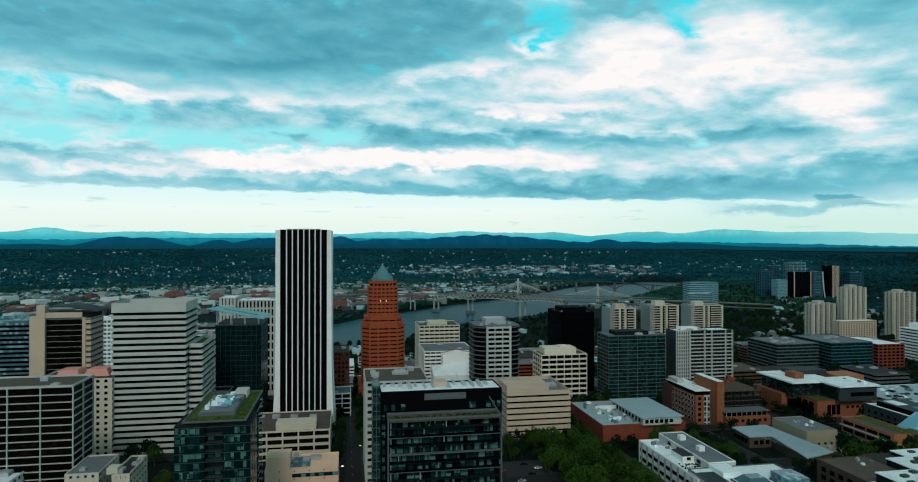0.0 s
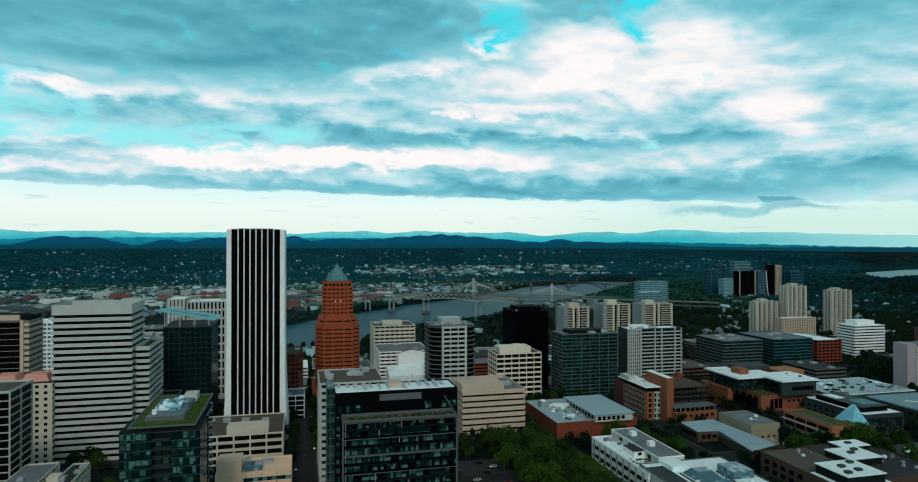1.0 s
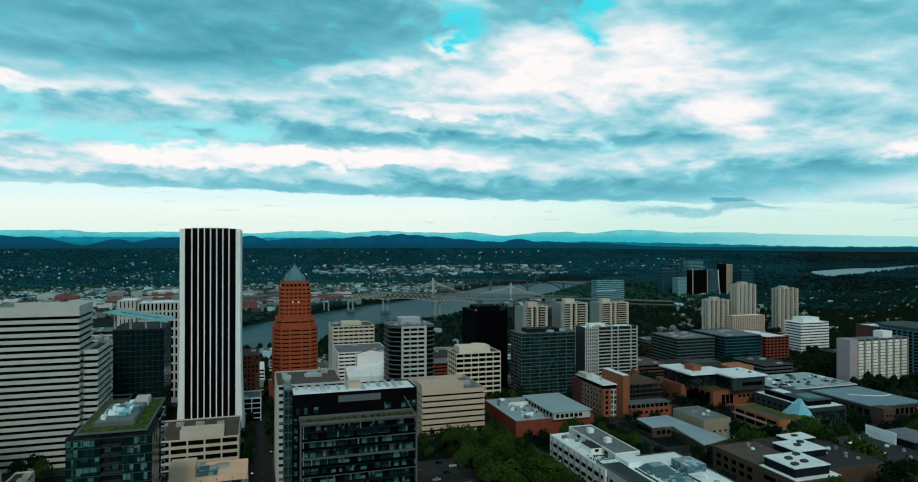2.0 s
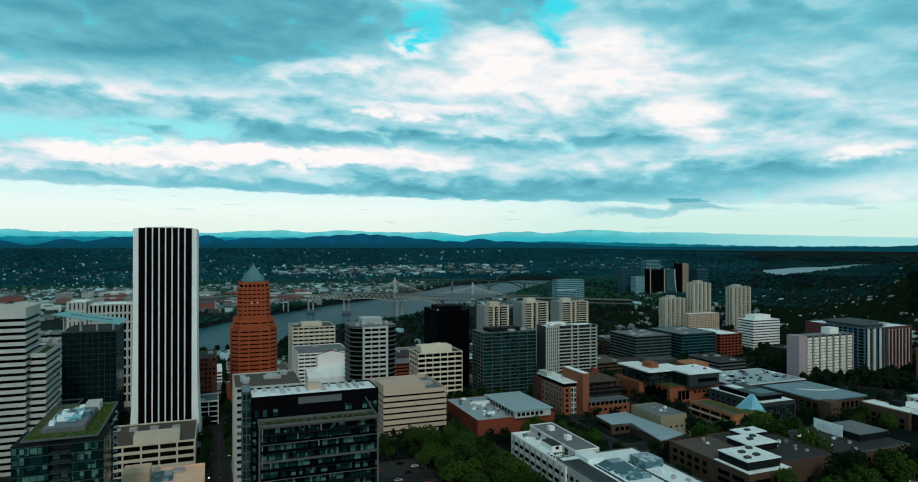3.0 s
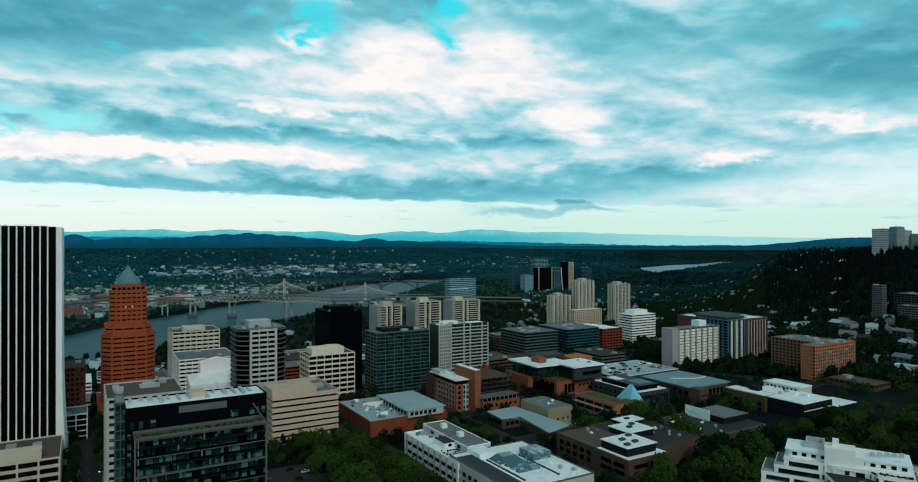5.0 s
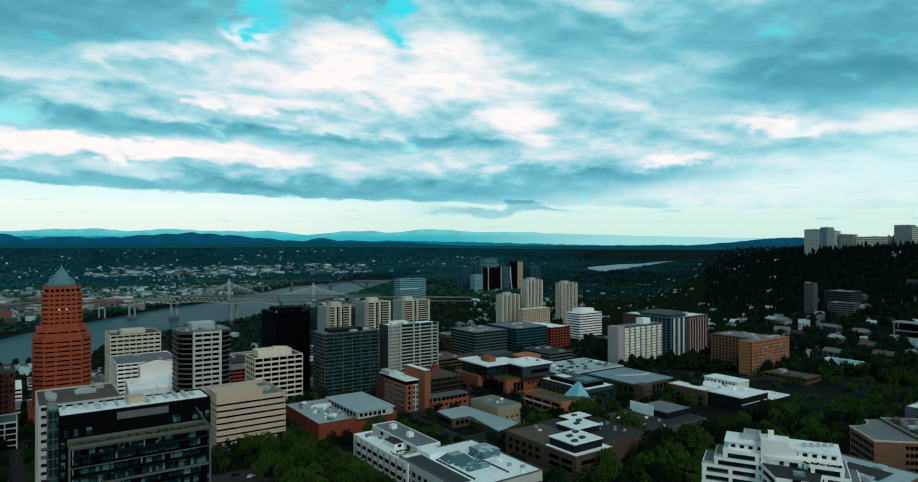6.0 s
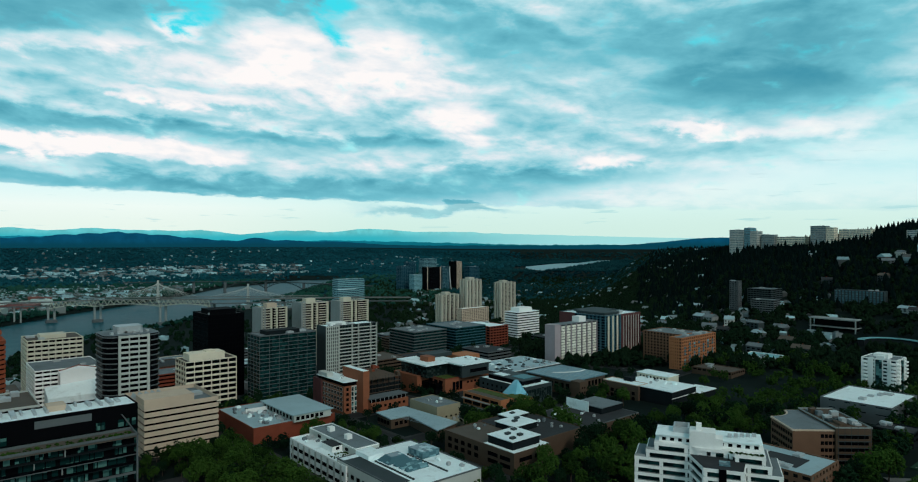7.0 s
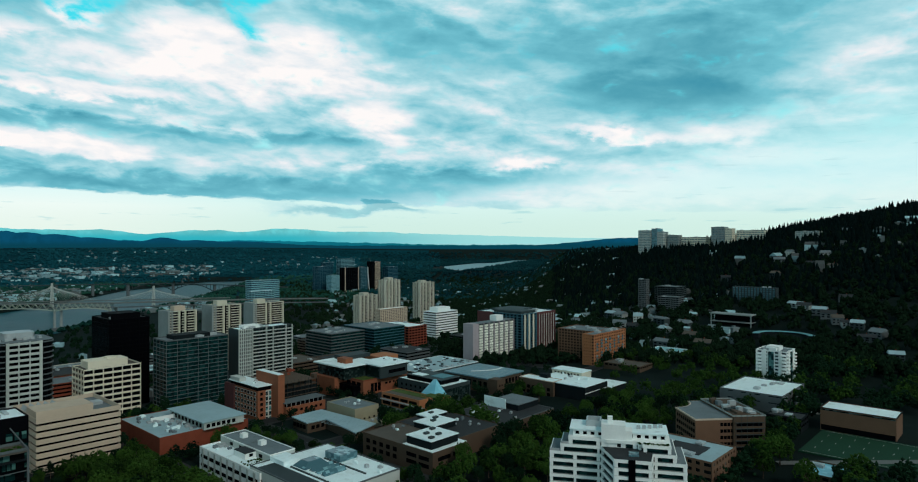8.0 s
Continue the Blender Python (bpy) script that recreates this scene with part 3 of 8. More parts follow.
def make_mountains():
    """The dark wooded hills at the plain's far edge, a blue range and a pale range beyond them, self-lit with haze
    painted in.
    """
    # Emitted colours hold the haze, paler for each farther range.
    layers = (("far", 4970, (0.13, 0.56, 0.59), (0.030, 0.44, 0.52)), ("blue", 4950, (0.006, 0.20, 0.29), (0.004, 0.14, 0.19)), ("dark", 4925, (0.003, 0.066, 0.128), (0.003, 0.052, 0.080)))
    for kind, dist, col, foot in layers:
        g = Geo()
        steps = 1500
        for i in range(steps + 1):
            a = -45 + 150 * i / steps
            rough = noise.fractal((a * 0.9, len(kind), 0), 0.6, 2.1, 7)
            if kind == "far":
                e = 0.86 + sum(h * math.exp(-(((a - c) / w) ** 2)) for c, h, w in SWELLS) + 0.05 * rough
                e = max(e * (1 - 0.6 * float(smooth(38, 64, np.array(a)))), 0.1)
            elif kind == "blue":
                e = 0.50 - 0.24 * float(smooth(12, 24, np.array(a))) - 0.30 * float(smooth(33, 48, np.array(a))) + 0.09 * math.exp(-(((a - 29.5) / 3.0) ** 2)) - 0.16 * float(smooth(-17, -22, np.array(-abs(a)))) + 0.07 * rough
            else:
                e = -0.26 + max(h * math.exp(-(((a - c) / w) ** 2)) for c, h, w in HILLS) + 0.035 * rough + 0.012 * noise.fractal((a * 9.0, 1, 0), 0.7, 2.0, 3)
            x, y = math.sin(radians(a)), math.cos(radians(a))
            for d, z in ((dist - 8, 100.0), (dist, 185 + dist * math.tan(radians(e))), (dist + 5, 100.0)):
                g.v.append((x * d, y * d, z))
        for i in range(steps):
            s = i * 3
            g.f += [(s, s + 3, s + 4, s + 1), (s + 1, s + 4, s + 5, s + 2)]
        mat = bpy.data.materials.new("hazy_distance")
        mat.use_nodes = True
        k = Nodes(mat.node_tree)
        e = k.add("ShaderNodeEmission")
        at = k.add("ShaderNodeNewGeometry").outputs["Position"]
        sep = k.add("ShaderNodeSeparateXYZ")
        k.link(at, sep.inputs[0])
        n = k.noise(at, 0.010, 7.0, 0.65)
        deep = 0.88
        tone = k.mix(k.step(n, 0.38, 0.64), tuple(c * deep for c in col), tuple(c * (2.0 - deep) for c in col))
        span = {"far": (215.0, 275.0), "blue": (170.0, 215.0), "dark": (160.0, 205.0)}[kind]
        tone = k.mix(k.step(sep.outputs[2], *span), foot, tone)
        # The far range's painted haze thickens towards larger x.
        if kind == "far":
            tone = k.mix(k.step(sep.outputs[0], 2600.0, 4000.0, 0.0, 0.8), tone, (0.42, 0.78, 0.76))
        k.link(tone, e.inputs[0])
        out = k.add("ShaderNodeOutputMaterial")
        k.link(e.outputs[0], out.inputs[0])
        tagged(new("backdrop", g.mesh("backdrop", mat)), {"far": "mountain range on the horizon, painted pale cyan with haze", "blue": "hazy blue range below the far mountains", "dark": "wooded hills along the horizon, painted haze blue"}[kind],
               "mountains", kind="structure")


make_mountains()


# ---- buildings ----
FOOT = []


def block(name, label, x0, x1, y0, y1, zt, fh=3.8, sh=1.6, nf=8, ns=5, cw=0.5, wall="white", glass="glass", rec=0.5, proud=0.0,
          panes=True, roof="roof", par=1.0, ground=None, plinth=0.0, group="", units=3, seed=None, sides="both", pent=None, category="office building"):
    """A framed building: spandrels floor by floor, columns bay by bay, panes set back between them, parapet and roof plant."""
    zb = ground if ground is not None else min(gz(x0, y0), gz(x1, y0), gz(x0, y1), gz(x1, y1)) - 1
    top = thing(name, ((x0 + x1) / 2, (y0 + y1) / 2, zb), label, category, group)
    W, D, H = (x1 - x0) / 2, (y1 - y0) / 2, zt - zb
    FOOT.append((x0, x1, y0, y1))
    wm, gm = M[wall], M[glass]
    n = max(1, int((H - par - plinth) / fh))
    base = H - par - n * fh
    part("core", Geo().box(-W + rec, W - rec, -D + rec, D - rec, 0, H - par + 0.05), gm if not panes else M["dark"], top)
    if base > 0.3:
        part("ground_floor", Geo().ring(-W, W, -D, D, max(0, base - plinth - 30), base, rec + 0.3), wm, top)
    band = Geo().ring(-W, W, -D, D, 0, sh, rec + 0.25).mesh("spandrel", wm)
    for i in range(n):
        hang("spandrel", band, top, (0, 0, base + i * fh))
    part("parapet", Geo().ring(-W, W, -D, D, H - par, H, 0.45), wm, top)
    part("roof", Geo().box(-W + 0.45, W - 0.45, -D + 0.45, D - 0.45, H - par + 0.05, H - par + 0.3), M[roof], top)
    if cw > 0:
        col = Geo().box(-cw / 2, cw / 2, -0.0 - proud, rec + 0.1, base, H - par).mesh("column", wm)
        cols = Geo().box(-0.0 - proud, rec + 0.1, -cw / 2, cw / 2, base, H - par).mesh("column", wm)
        colr = Geo().box(-rec - 0.1, proud, -cw / 2, cw / 2, base, H - par).mesh("column", wm)
        for i in range(nf + 1):
            hang("column", col, top, (-W + cw / 2 + (2 * W - cw) * i / nf, -D - 0.01, 0))
        if x0 > -20:
            for i in range(1, ns + 1):
                hang("column", cols, top, (-W - 0.01, -D + cw / 2 + (2 * D - cw) * i / ns, 0))
        if x1 < 20:
            for i in range(1, ns + 1):
                hang("column", colr, top, (W + 0.01, -D + cw / 2 + (2 * D - cw) * i / ns, 0))
    if panes:
        pw, pd, ph = (2 * W - cw) / nf, (2 * D - cw) / ns, fh - sh
        front = Geo().box(-pw / 2 + cw / 2, pw / 2 - cw / 2, -0.12, 0.02, 0, ph).mesh("window", gm)
        side = Geo().box(-0.02, 0.12, -pd / 2 + cw / 2, pd / 2 - cw / 2, 0, ph).mesh("window", gm)
        near = math.hypot(x0, y0) < 430
        cells = n * nf + (n * ns if x0 > -20 or x1 < 20 else 0)
        single = cells <= (320 if near else 90)
        joined = Geo()
        for i in range(n):
            z = base + i * fh + sh
            for j in range(nf):
                x = -W + cw / 2 + pw * (j + 0.5)
                if single:
                    hang("window", front, top, (x, -D + rec, z))
                else:
                    joined.box(x - pw / 2 + cw / 2, x + pw / 2 - cw / 2, -D + rec - 0.12, -D + rec + 0.02, z, z + ph)
            for j in range(ns):
                y = -D + cw / 2 + pd * (j + 0.5)
                for sx, on in ((-1, x0 > -20), (1, x1 < 20)):
                    if on and single:
                        hang("window", side, top, (-W + rec - 0.1 if sx < 0 else W - rec, y, z))
                    elif on:
                        xs = sx * (W - rec)
                        joined.box(min(xs, xs + sx * 0.12), max(xs, xs + sx * 0.12), y - pd / 2 + cw / 2, y + pd / 2 - cw / 2, z, z + ph)
        if not single:
            part("glazing", joined, gm, top)["kind"] = "stuff"
    rng = random.Random(seed if seed is not None else int(abs(x0 * 7 + y0 * 13)))
    if pent:
        px0, px1, py0, py1, ph2, pm = pent
        part("penthouse", Geo().box(px0 - (x0 + x1) / 2, px1 - (x0 + x1) / 2, py0 - (y0 + y1) / 2, py1 - (y0 + y1) / 2, H - par + 0.3, H - par + 0.3 + ph2), M[pm], top)
    for i in range(units):
        w, d, h = rng.uniform(1.2, 3.2), rng.uniform(1.2, 3.5), rng.uniform(0.9, 2.0)
        x, y = rng.uniform(-W * 0.75, W * 0.75), rng.uniform(-D * 0.75, D * 0.75)
        g = Geo().box(x - w, x + w, y - d, y + d, H - par + 0.3, H - par + 0.3 + h)
        g.box(x - w * 0.6, x + w * 0.6, y - d * 0.6, y + d * 0.6, H - par + 0.3 + h, H - par + 0.55 + h)
        part("roof_unit", g, M["metal"], top)
    return top


# ---- downtown towers, west to east ----
def slab_tower():
    """The tallest tower: dark glass between white fins, flared end walls."""
    x0, x1, y0, y1, zt = -47.3, -10.0, 452.0, 510.0, 194.5
    zb = gz(-30, 452) - 1
    t = thing("office_tower", ((x0 + x1) / 2, y0, zb), "tall black glass office tower with white vertical fins", "skyscraper")
    W, D, H = (x1 - x0) / 2, y1 - y0, zt - zb
    part("glass_body", Geo().box(-W + 1.5, W - 1.5, 0.6, D - 0.6, 0, H - 0.2), M["umber_glass"], t)
    bandm = Geo().box(-W + 1.6, W - 1.6, 0.35, 0.62, 0, 0.7).mesh("spandrel", M["black"])
    for i in range(int((H - 9) / 3.92)):
        hang("spandrel", bandm, t, (0, 0, 6 + i * 3.92))
    fin = Geo().box(-0.34, 0.34, -0.5, 0.62, 0, H + 0.3).mesh("fin", M["white"])
    for i in range(7):
        hang("fin", fin, t, (-W + 3.4 + (2 * W - 6.8) * (i + 1) / 8, 0, 0), "")
    prof = [(0.0, 5.6), (14.0, 4.7), (28.0, 4.0), (45.0, 3.4), (70.0, 3.05), (H, 3.0)]
    for s in (-1, 1):
        g = Geo()
        for z, w in prof:
            ring4 = [(s * (W - 3.0), -0.9), (s * (W - 3.0 + w), -0.9), (s * (W - 3.0 + w), D), (s * (W - 3.0), D)]
            g.v += [(x, y, z) for x, y in (ring4 if s > 0 else ring4[::-1])]
        n = len(prof)
        g.f = [(3, 2, 1, 0), tuple(range(4 * n - 4, 4 * n))]
        g.f += [(4 * i + j, 4 * i + (j + 1) % 4, 4 * i + 4 + (j + 1) % 4, 4 * i + 4 + j) for i in range(n - 1) for j in range(4)]
        part("end_wall", g, M["white"], t, "white flared end wall")
    part("roof", Geo().box(-W + 2.9, W - 2.9, 0.3, D - 0.2, H - 0.2, H + 0.3), M["dark"], t)
    part("penthouse", Geo().box(-W + 6, W - 8, 10, D - 10, H + 0.5, H + 0.9), M["grey"], t)
    g = Geo()
    for i in range(7):
        g.box(-W + 14 + i * 1.6, -W + 14.12 + i * 1.6, 4, 4.15, H + 0.5, H + 1.3)
    g.box(-W + 14, -W + 23.8, 4, 4.15, H + 1.3, H + 1.42)
    part("roof_rail", g, M["metal"], t)
    for x in (-W + 9, W - 10):
        part("antenna", Geo().box(x, x + 0.25, 6, 6.25, H + 0.5, H + 1.6), M["metal"], t)


slab_tower()
block("podium", "pale concrete office podium with dark flat roof", -66, -9.4, 400, 446, 72, 4.4, 1.7, 6, 5, 0.9, "cream", "umber_glass", roof="brown_roof", units=5,
      pent=(-42, -18, 403, 414, 4.6, "cream"))
b = block("low_building", "peach stucco building with a stepped parapet", -41.5, -3.9, 345, 369, 67.6, 4.2, 3.2, 4, 3, 7.2, "beige", "black_glass", roof="beige", units=5,
          pent=(-41, -29, 346, 360, 6.6, "beige"))
part("window_strip", Geo().box(-5, 18.5, -12.2, -11.7, 63.0 - b.location.z, 64.9 - b.location.z), M["teal_glass"], b)
part("roof_panel", Geo().box(-6, 4, -8, 6, 66.8 - b.location.z, 67.8 - b.location.z), M["sky_glass"], b, "pale teal roof panels")


def striped_bank():
    block("office_tower", "white striped office tower with dark ribbon windows", -143.1, -99.3, 428, 461, 148.2, 3.85, 2.05, 1, 1, 0, "bank", "black_glass", rec=0.9,
          panes=False, par=6.0, roof="dark_roof", units=2)
    block("office_wing", "lower striped office wing with a planted roof", -99.0, -90.7, 434, 476, 121.2, 3.85, 2.05, 1, 1, 0, "bank", "black_glass", rec=0.9,
          panes=False, par=2.5, roof="green_roof", units=0)


striped_bank()
block("office_block", "dark office block with a white window grid", -192, -132.7, 345, 372, 115.4, 3.75, 0.36, 4, 2, 0.45, "bank", "umber_glass", rec=0.9, roof="brown_roof",
      units=3, par=1.2)
t = block("office_building", "dark glass offices with a tan stone frame", -209.0, -173.5, 480, 503, 134, 3.8, 0.3, 1, 1, 0, "concrete", "umber_glass", rec=0.2, roof="dark_roof", units=0)
zo = t.location.z
part("stair_tower", Geo().box(-20, -15.6, -13.4, -9, 0, 135.7 - zo), M["tan"], t, "tan stone stair tower")
part("stair_tower", Geo().box(-15.6, -10.4, -13.8, -8, 0, 143 - zo), M["tan"], t, "tan stone stair tower")
part("frame_top", Geo().box(-10.4, 12.5, -13.0, -11.2, 134.4 - zo, 138 - zo), M["tan"], t, "tan stone frame")
part("side_pier", Geo().box(12.5, 14.6, -12.4, -10.6, 0, 134.5 - zo), M["tan"], t, "tan stone pier")
for i in range(14):
    part("side_band", Geo().box(14.6, 17.95, -12.0, 11.6, 130.4 - zo - i * 3.8, 132.6 - zo - i * 3.8), M["tan"], t, "tan stone band")
arc = [(-11 + 32 * i / 12, 137.0 - zo + 4.6 * math.sin(math.pi * (0.3 + 0.65 * i / 12))) for i in range(13)]
g = Geo()
rim = [(x, z + 0.7) for x, z in arc] + [(x, z) for x, z in arc[::-1]]
g.v = [(x, -11, z) for x, z in rim] + [(x, 12, z) for x, z in rim]
nr = len(rim)
g.f = [(i, (i + 1) % nr, nr + (i + 1) % nr, nr + i) for i in range(nr)]
g.f += [(i, nr - 1 - i, nr - 2 - i, i + 1) for i in range(12)] + [(nr + i, nr + i + 1, 2 * nr - 2 - i, 2 * nr - 1 - i) for i in range(12)]
part("curved_roof", g, M["slate"], t, "dark curved metal roof")
part("gable_wall", Geo().box(-10, 17, -10.5, 11.5, 133 - zo, 137.2 - zo), M["dark"], t)
block("office_building", "blue-grey office block with ribbon windows", -320, -264.3, 600, 640, 120, 3.8, 1.7, 1, 1, 0, "sky_glass", "black_glass", panes=False, roof="teal_roof", par=4)
t = block("office_building", "yellow stone building with small square windows", -185, -141.5, 425, 455, 102.7, 3.7, 1.9, 9, 6, 2.6, "cream", "black_glass", rec=0.4, roof="brown_roof", units=0)
PINK = 102.7 - t.location.z
for xa, xb in ((-176, -162), (-160, -145)):
    gg = Geo().prism([(xa + 163, -9), (xb + 163, -9), (xb + 163, 5), (xa + 163, 5)], PINK, PINK + 4.2, [(xa + 165, -7), (xb + 161, -7), (xb + 161, 3), (xa + 165, 3)])
    part("roof_pavilion", gg, M["pink"], t, "pink tiled roof pavilion")
block("low_building", "cream apartment house with a grey flat roof", -131, -116, 331, 359, 76, 3.2, 1.9, 4, 6, 2.0, "cream", roof="roof", units=1, category="apartment building")
block("low_building", "cream apartment house with a terrace roof", -110, -102, 330, 358, 75, 3.2, 1.9, 3, 6, 1.8, "cream", roof="paving", units=3, category="apartment building",
      pent=(-113, -108, 332, 338, 3.0, "cream"))
block("low_building", "low stone building with pale roof", -195, -155, 330, 367, 74, 3.6, 1.8, 8, 8, 1.6, "white", roof="white_roof", units=4)
block("office_building", "dark green glass office block with teal roof", -97, -63.3, 507, 548, 124, 3.8, 0.2, 9, 7, 0.12, "slate", "ink_glass", rec=0.25, roof="dark_roof", units=0)
t = thing("roof_canopy", (-80, 528, 124.0), "slanted teal glass roof canopy on posts", "canopy")
g = Geo()
g.v = [(-23, -21, 12.4), (18, -21, 4.0), (23, -13, 7.0), (-15, -13, 13.6), (-23, -21, 11.9), (18, -21, 3.5), (23, -13, 6.5), (-15, -13, 13.1)]
g.f = [(0, 1, 2, 3), (7, 6, 5, 4), (4, 5, 1, 0), (5, 6, 2, 1), (6, 7, 3, 2), (7, 4, 0, 3)]
part("canopy_sheet", g, M["teal_roof"], t)
for x, zp in ((-16, 10.4), (-6, 8.4), (4, 6.4), (14, 4.4)):
    part("post", Geo().box(x - 0.25, x + 0.25, -20, -19.5, -1.3, zp), M["metal"], t)
    part("post", Geo().box(x - 0.25, x + 0.25, -14.6, -14.1, -1.3, zp + 1.6), M["metal"], t)
part("skylight", Geo().beam((-12, -17, 11.75), (14, -17, 6.6), 1.6, 0.3), M["black_glass"], t, "dark glazed slot")
block("office_building", "white office slab with tall dark window slots", -102.5, -64, 640, 670, 131, 8.0, 1.8, 11, 6, 1.7, "bank", "black_glass", rec=0.6, roof="white_roof", units=2)
block("office_building", "white stair block beside the slotted offices", -118, -103, 636, 668, 134, 8.0, 2.0, 4, 6, 2.2, "bank", "black_glass", rec=0.6, roof="white_roof", units=0)
block("brick_building", "red brick block with white trim and grey roof", -14, 3, 560, 600, 92, 3.7, 1.6, 5, 6, 1.4, "brick", roof="brown_roof", units=1)
block("low_building", "dark terrace block with white frame", -10, 4, 520, 545, 66, 3.8, 0.7, 2, 4, 0.7, "white", "black_glass", units=1)


block("office_building", "white gridded block behind the curved roof", -218, -190, 600, 630, 119.5, 3.5, 1.5, 8, 6, 0.9, "white", "sky_glass", rec=0.4, roof="white_roof", units=2)
for x0, x1, y0, zt, wall, lab in ((-430, -390, 690, 103, "bank", "pale panelled mid-rise office block"), (-380, -335, 720, 98, "brick", "red brick warehouse block with pale roof"), (-325, -285, 700, 101, "white", "white mid-rise block with pale roof"),
                                  (-275, -235, 740, 96, "brown", "brown brick warehouse block"), (-228, -180, 720, 98, "bank", "pale concrete mid-rise block"), (-172, -126, 720, 97, "grey", "grey concrete mid-rise block"),
                                  (-122, -90, 760, 96, "tan", "tan stone mid-rise block"), (-150, -112, 640, 99, "white", "white office block with dark ribbons")):
    block("office_building", lab, x0, x1, y0, y0 + 34, zt, 3.7, 1.9, 1, 1, 0, wall, "black_glass", roof="roof" if wall != "brick" else "white_roof", units=3, panes=False)


def brick_tower():
    """The stepped brick tower with a copper pyramid."""
    cx, cy = 33.0, 590.0
    zb = gz(cx, cy) - 1
    t = thing("brick_tower", (cx, cy, zb), "orange-red brick tower with stepped crown and copper top", "skyscraper")

    def octagon(w, c):
        return [(-w + c, -w), (w - c, -w), (w, -w + c), (w, w - c), (w - c, w), (-w + c, w), (-w, w - c), (-w, -w + c)]

    tiers = [(19.2, 7.0, 0, 112.5 - zb), (16.8, 6.0, 112.5 - zb, 119.5 - zb), (13.6, 4.6, 119.5 - zb, 147.5 - zb), (12.4, 4.0, 147.5 - zb, 151.8 - zb)]
    for w, c, z0, z1 in tiers:
        part("core", Geo().prism(octagon(w - 0.8, c - 0.3), z0, z1), M["black_glass"], t, "dark windows")
        fh, sh = 3.6, 2.35
        n = max(1, round((z1 - z0) / fh))
        fh = (z1 - z0) / n
        band = Geo().prism(octagon(w, c), 0, sh).mesh("brick_band", M["koin"])
        for i in range(n):
            hang("brick_band", band, t, (0, 0, z0 + (i + 1) * fh - sh))
        pier = Geo().box(-0.55, 0.55, -0.05, 1.0, z0, z1).mesh("pier", M["koin"])
        for x in ((-0.4, 0.4) if w > 15 else (-0.62, -0.2, 0.2, 0.62)):
            hang("pier", pier, t, (x * (w - c), -w - 0.1, 0))
        for sx in (-1, 1):
            corner = Geo().box(-0.6, 0.6, -0.1, 1.1, z0, z1)
            part("corner_pier", corner, M["koin"], t, at=(sx * (w - c), -w, 0))
    for z in (112.5 - zb, 119.5 - zb):
        part("terrace", Geo().prism(octagon(19.3 if z < 115 - zb else 16.9, 6.5), z, z + 0.4), M["koin"], t)
    z = 151.8 - zb
    part("crown_base", Geo().prism(octagon(9.6, 3.0), z, z + 1.2), M["copper"], t)
    part("copper_pyramid", Geo().prism(octagon(8.6, 2.6), z + 1.2, z + 11.2, octagon(2.8, 0.9)), M["copper"], t, "green copper pyramid roof")
    part("cap", Geo().prism(octagon(2.2, 0.7), z + 11.2, z + 13.6, octagon(1.2, 0.3)), M["copper"], t)
    part("spire", Geo().box(-0.2, 0.2, -0.2, 0.2, z + 13.6, z + 15.6), M["metal"], t)
    for sx in (-1, 1):
        for sy in (-1, 1):
            part("turret", Geo().prism(octagon(1.7, 0.5), z, z + 4.6, octagon(1.1, 0.3)), M["copper"], t, "small copper corner turret", (sx * 7.2, sy * 7.2, 0))
        part("lit_window", Geo().box(sx * 2.4 - 0.4, sx * 2.4 + 0.4, -13.75, -13.6, z - 18.4, z - 17.4), WINDOW_LIGHT, t, "lit window")
    for w0, zz in ((19.3, 112.5 - zb), (16.9, 119.5 - zb)):
        part("terrace_rail", Geo().ring(-w0 + 4, w0 - 4, -w0, w0, zz + 0.4, zz + 1.4, 0.3), M["koin"], t)
    part("podium", Geo().box(-22, 30, -24, 24, 0, 18), M["koin"], t, "brick podium")


brick_tower()
block("parking_roof", "low grey building behind the brick tower", 20, 62, 430, 480, 68, 3.6, 1.8, 8, 6, 0.8, "grey", units=4)
block("office_building", "white banded block with grey roof", 10.4, 45, 352, 390, 110, 3.7, 2.0, 5, 6, 1.2, "bank", "glass", rec=0.5, roof="brown_roof", units=9)
t = block("office_building", "tan precast office block with ribbon windows", 105.7, 150.2, 415.4, 462.5, 86.2, 3.9, 2.55, 1, 1, 0, "tan", "black_glass", rec=0.9, panes=False, roof="roof", units=1, par=2.8,
          pent=(107.4, 137, 422, 441, 5.0, "tan"))
H = 86.2 - t.location.z
part("louvre", Geo().box(1.0, 8.0, -16.6, -16.2, H - 0.6, H + 1.4), M["brown"], t, "brown louvre in the penthouse wall")
for i in range(5):
    part("cooling_unit", Geo().gable(-20.5 + i * 3.8, -17.2 + i * 3.8, 8, 17, H - 2.2, H + 1.2, "y"), M["metal"], t, "pale ridged cooling unit")
block("office_building", "white office block with ribbon windows", 75, 118, 665, 705, 99.8, 3.9, 2.1, 8, 6, 0.8, "cream", "black_glass", roof="brown_roof", units=2, pent=(86, 106, 675, 692, 3.5, "cream"))
t = block("hall", "low white parking deck with blue-grey roof", 72.8, 120.6, 600, 650, 83.8, 3.4, 1.8, 9, 8, 0.6, "white", "black_glass", roof="roof", units=2)
t = thing("concert_hall", (103, 597, gz(103, 597) - 1), "white windowless hall with a shallow gable", "theatre")
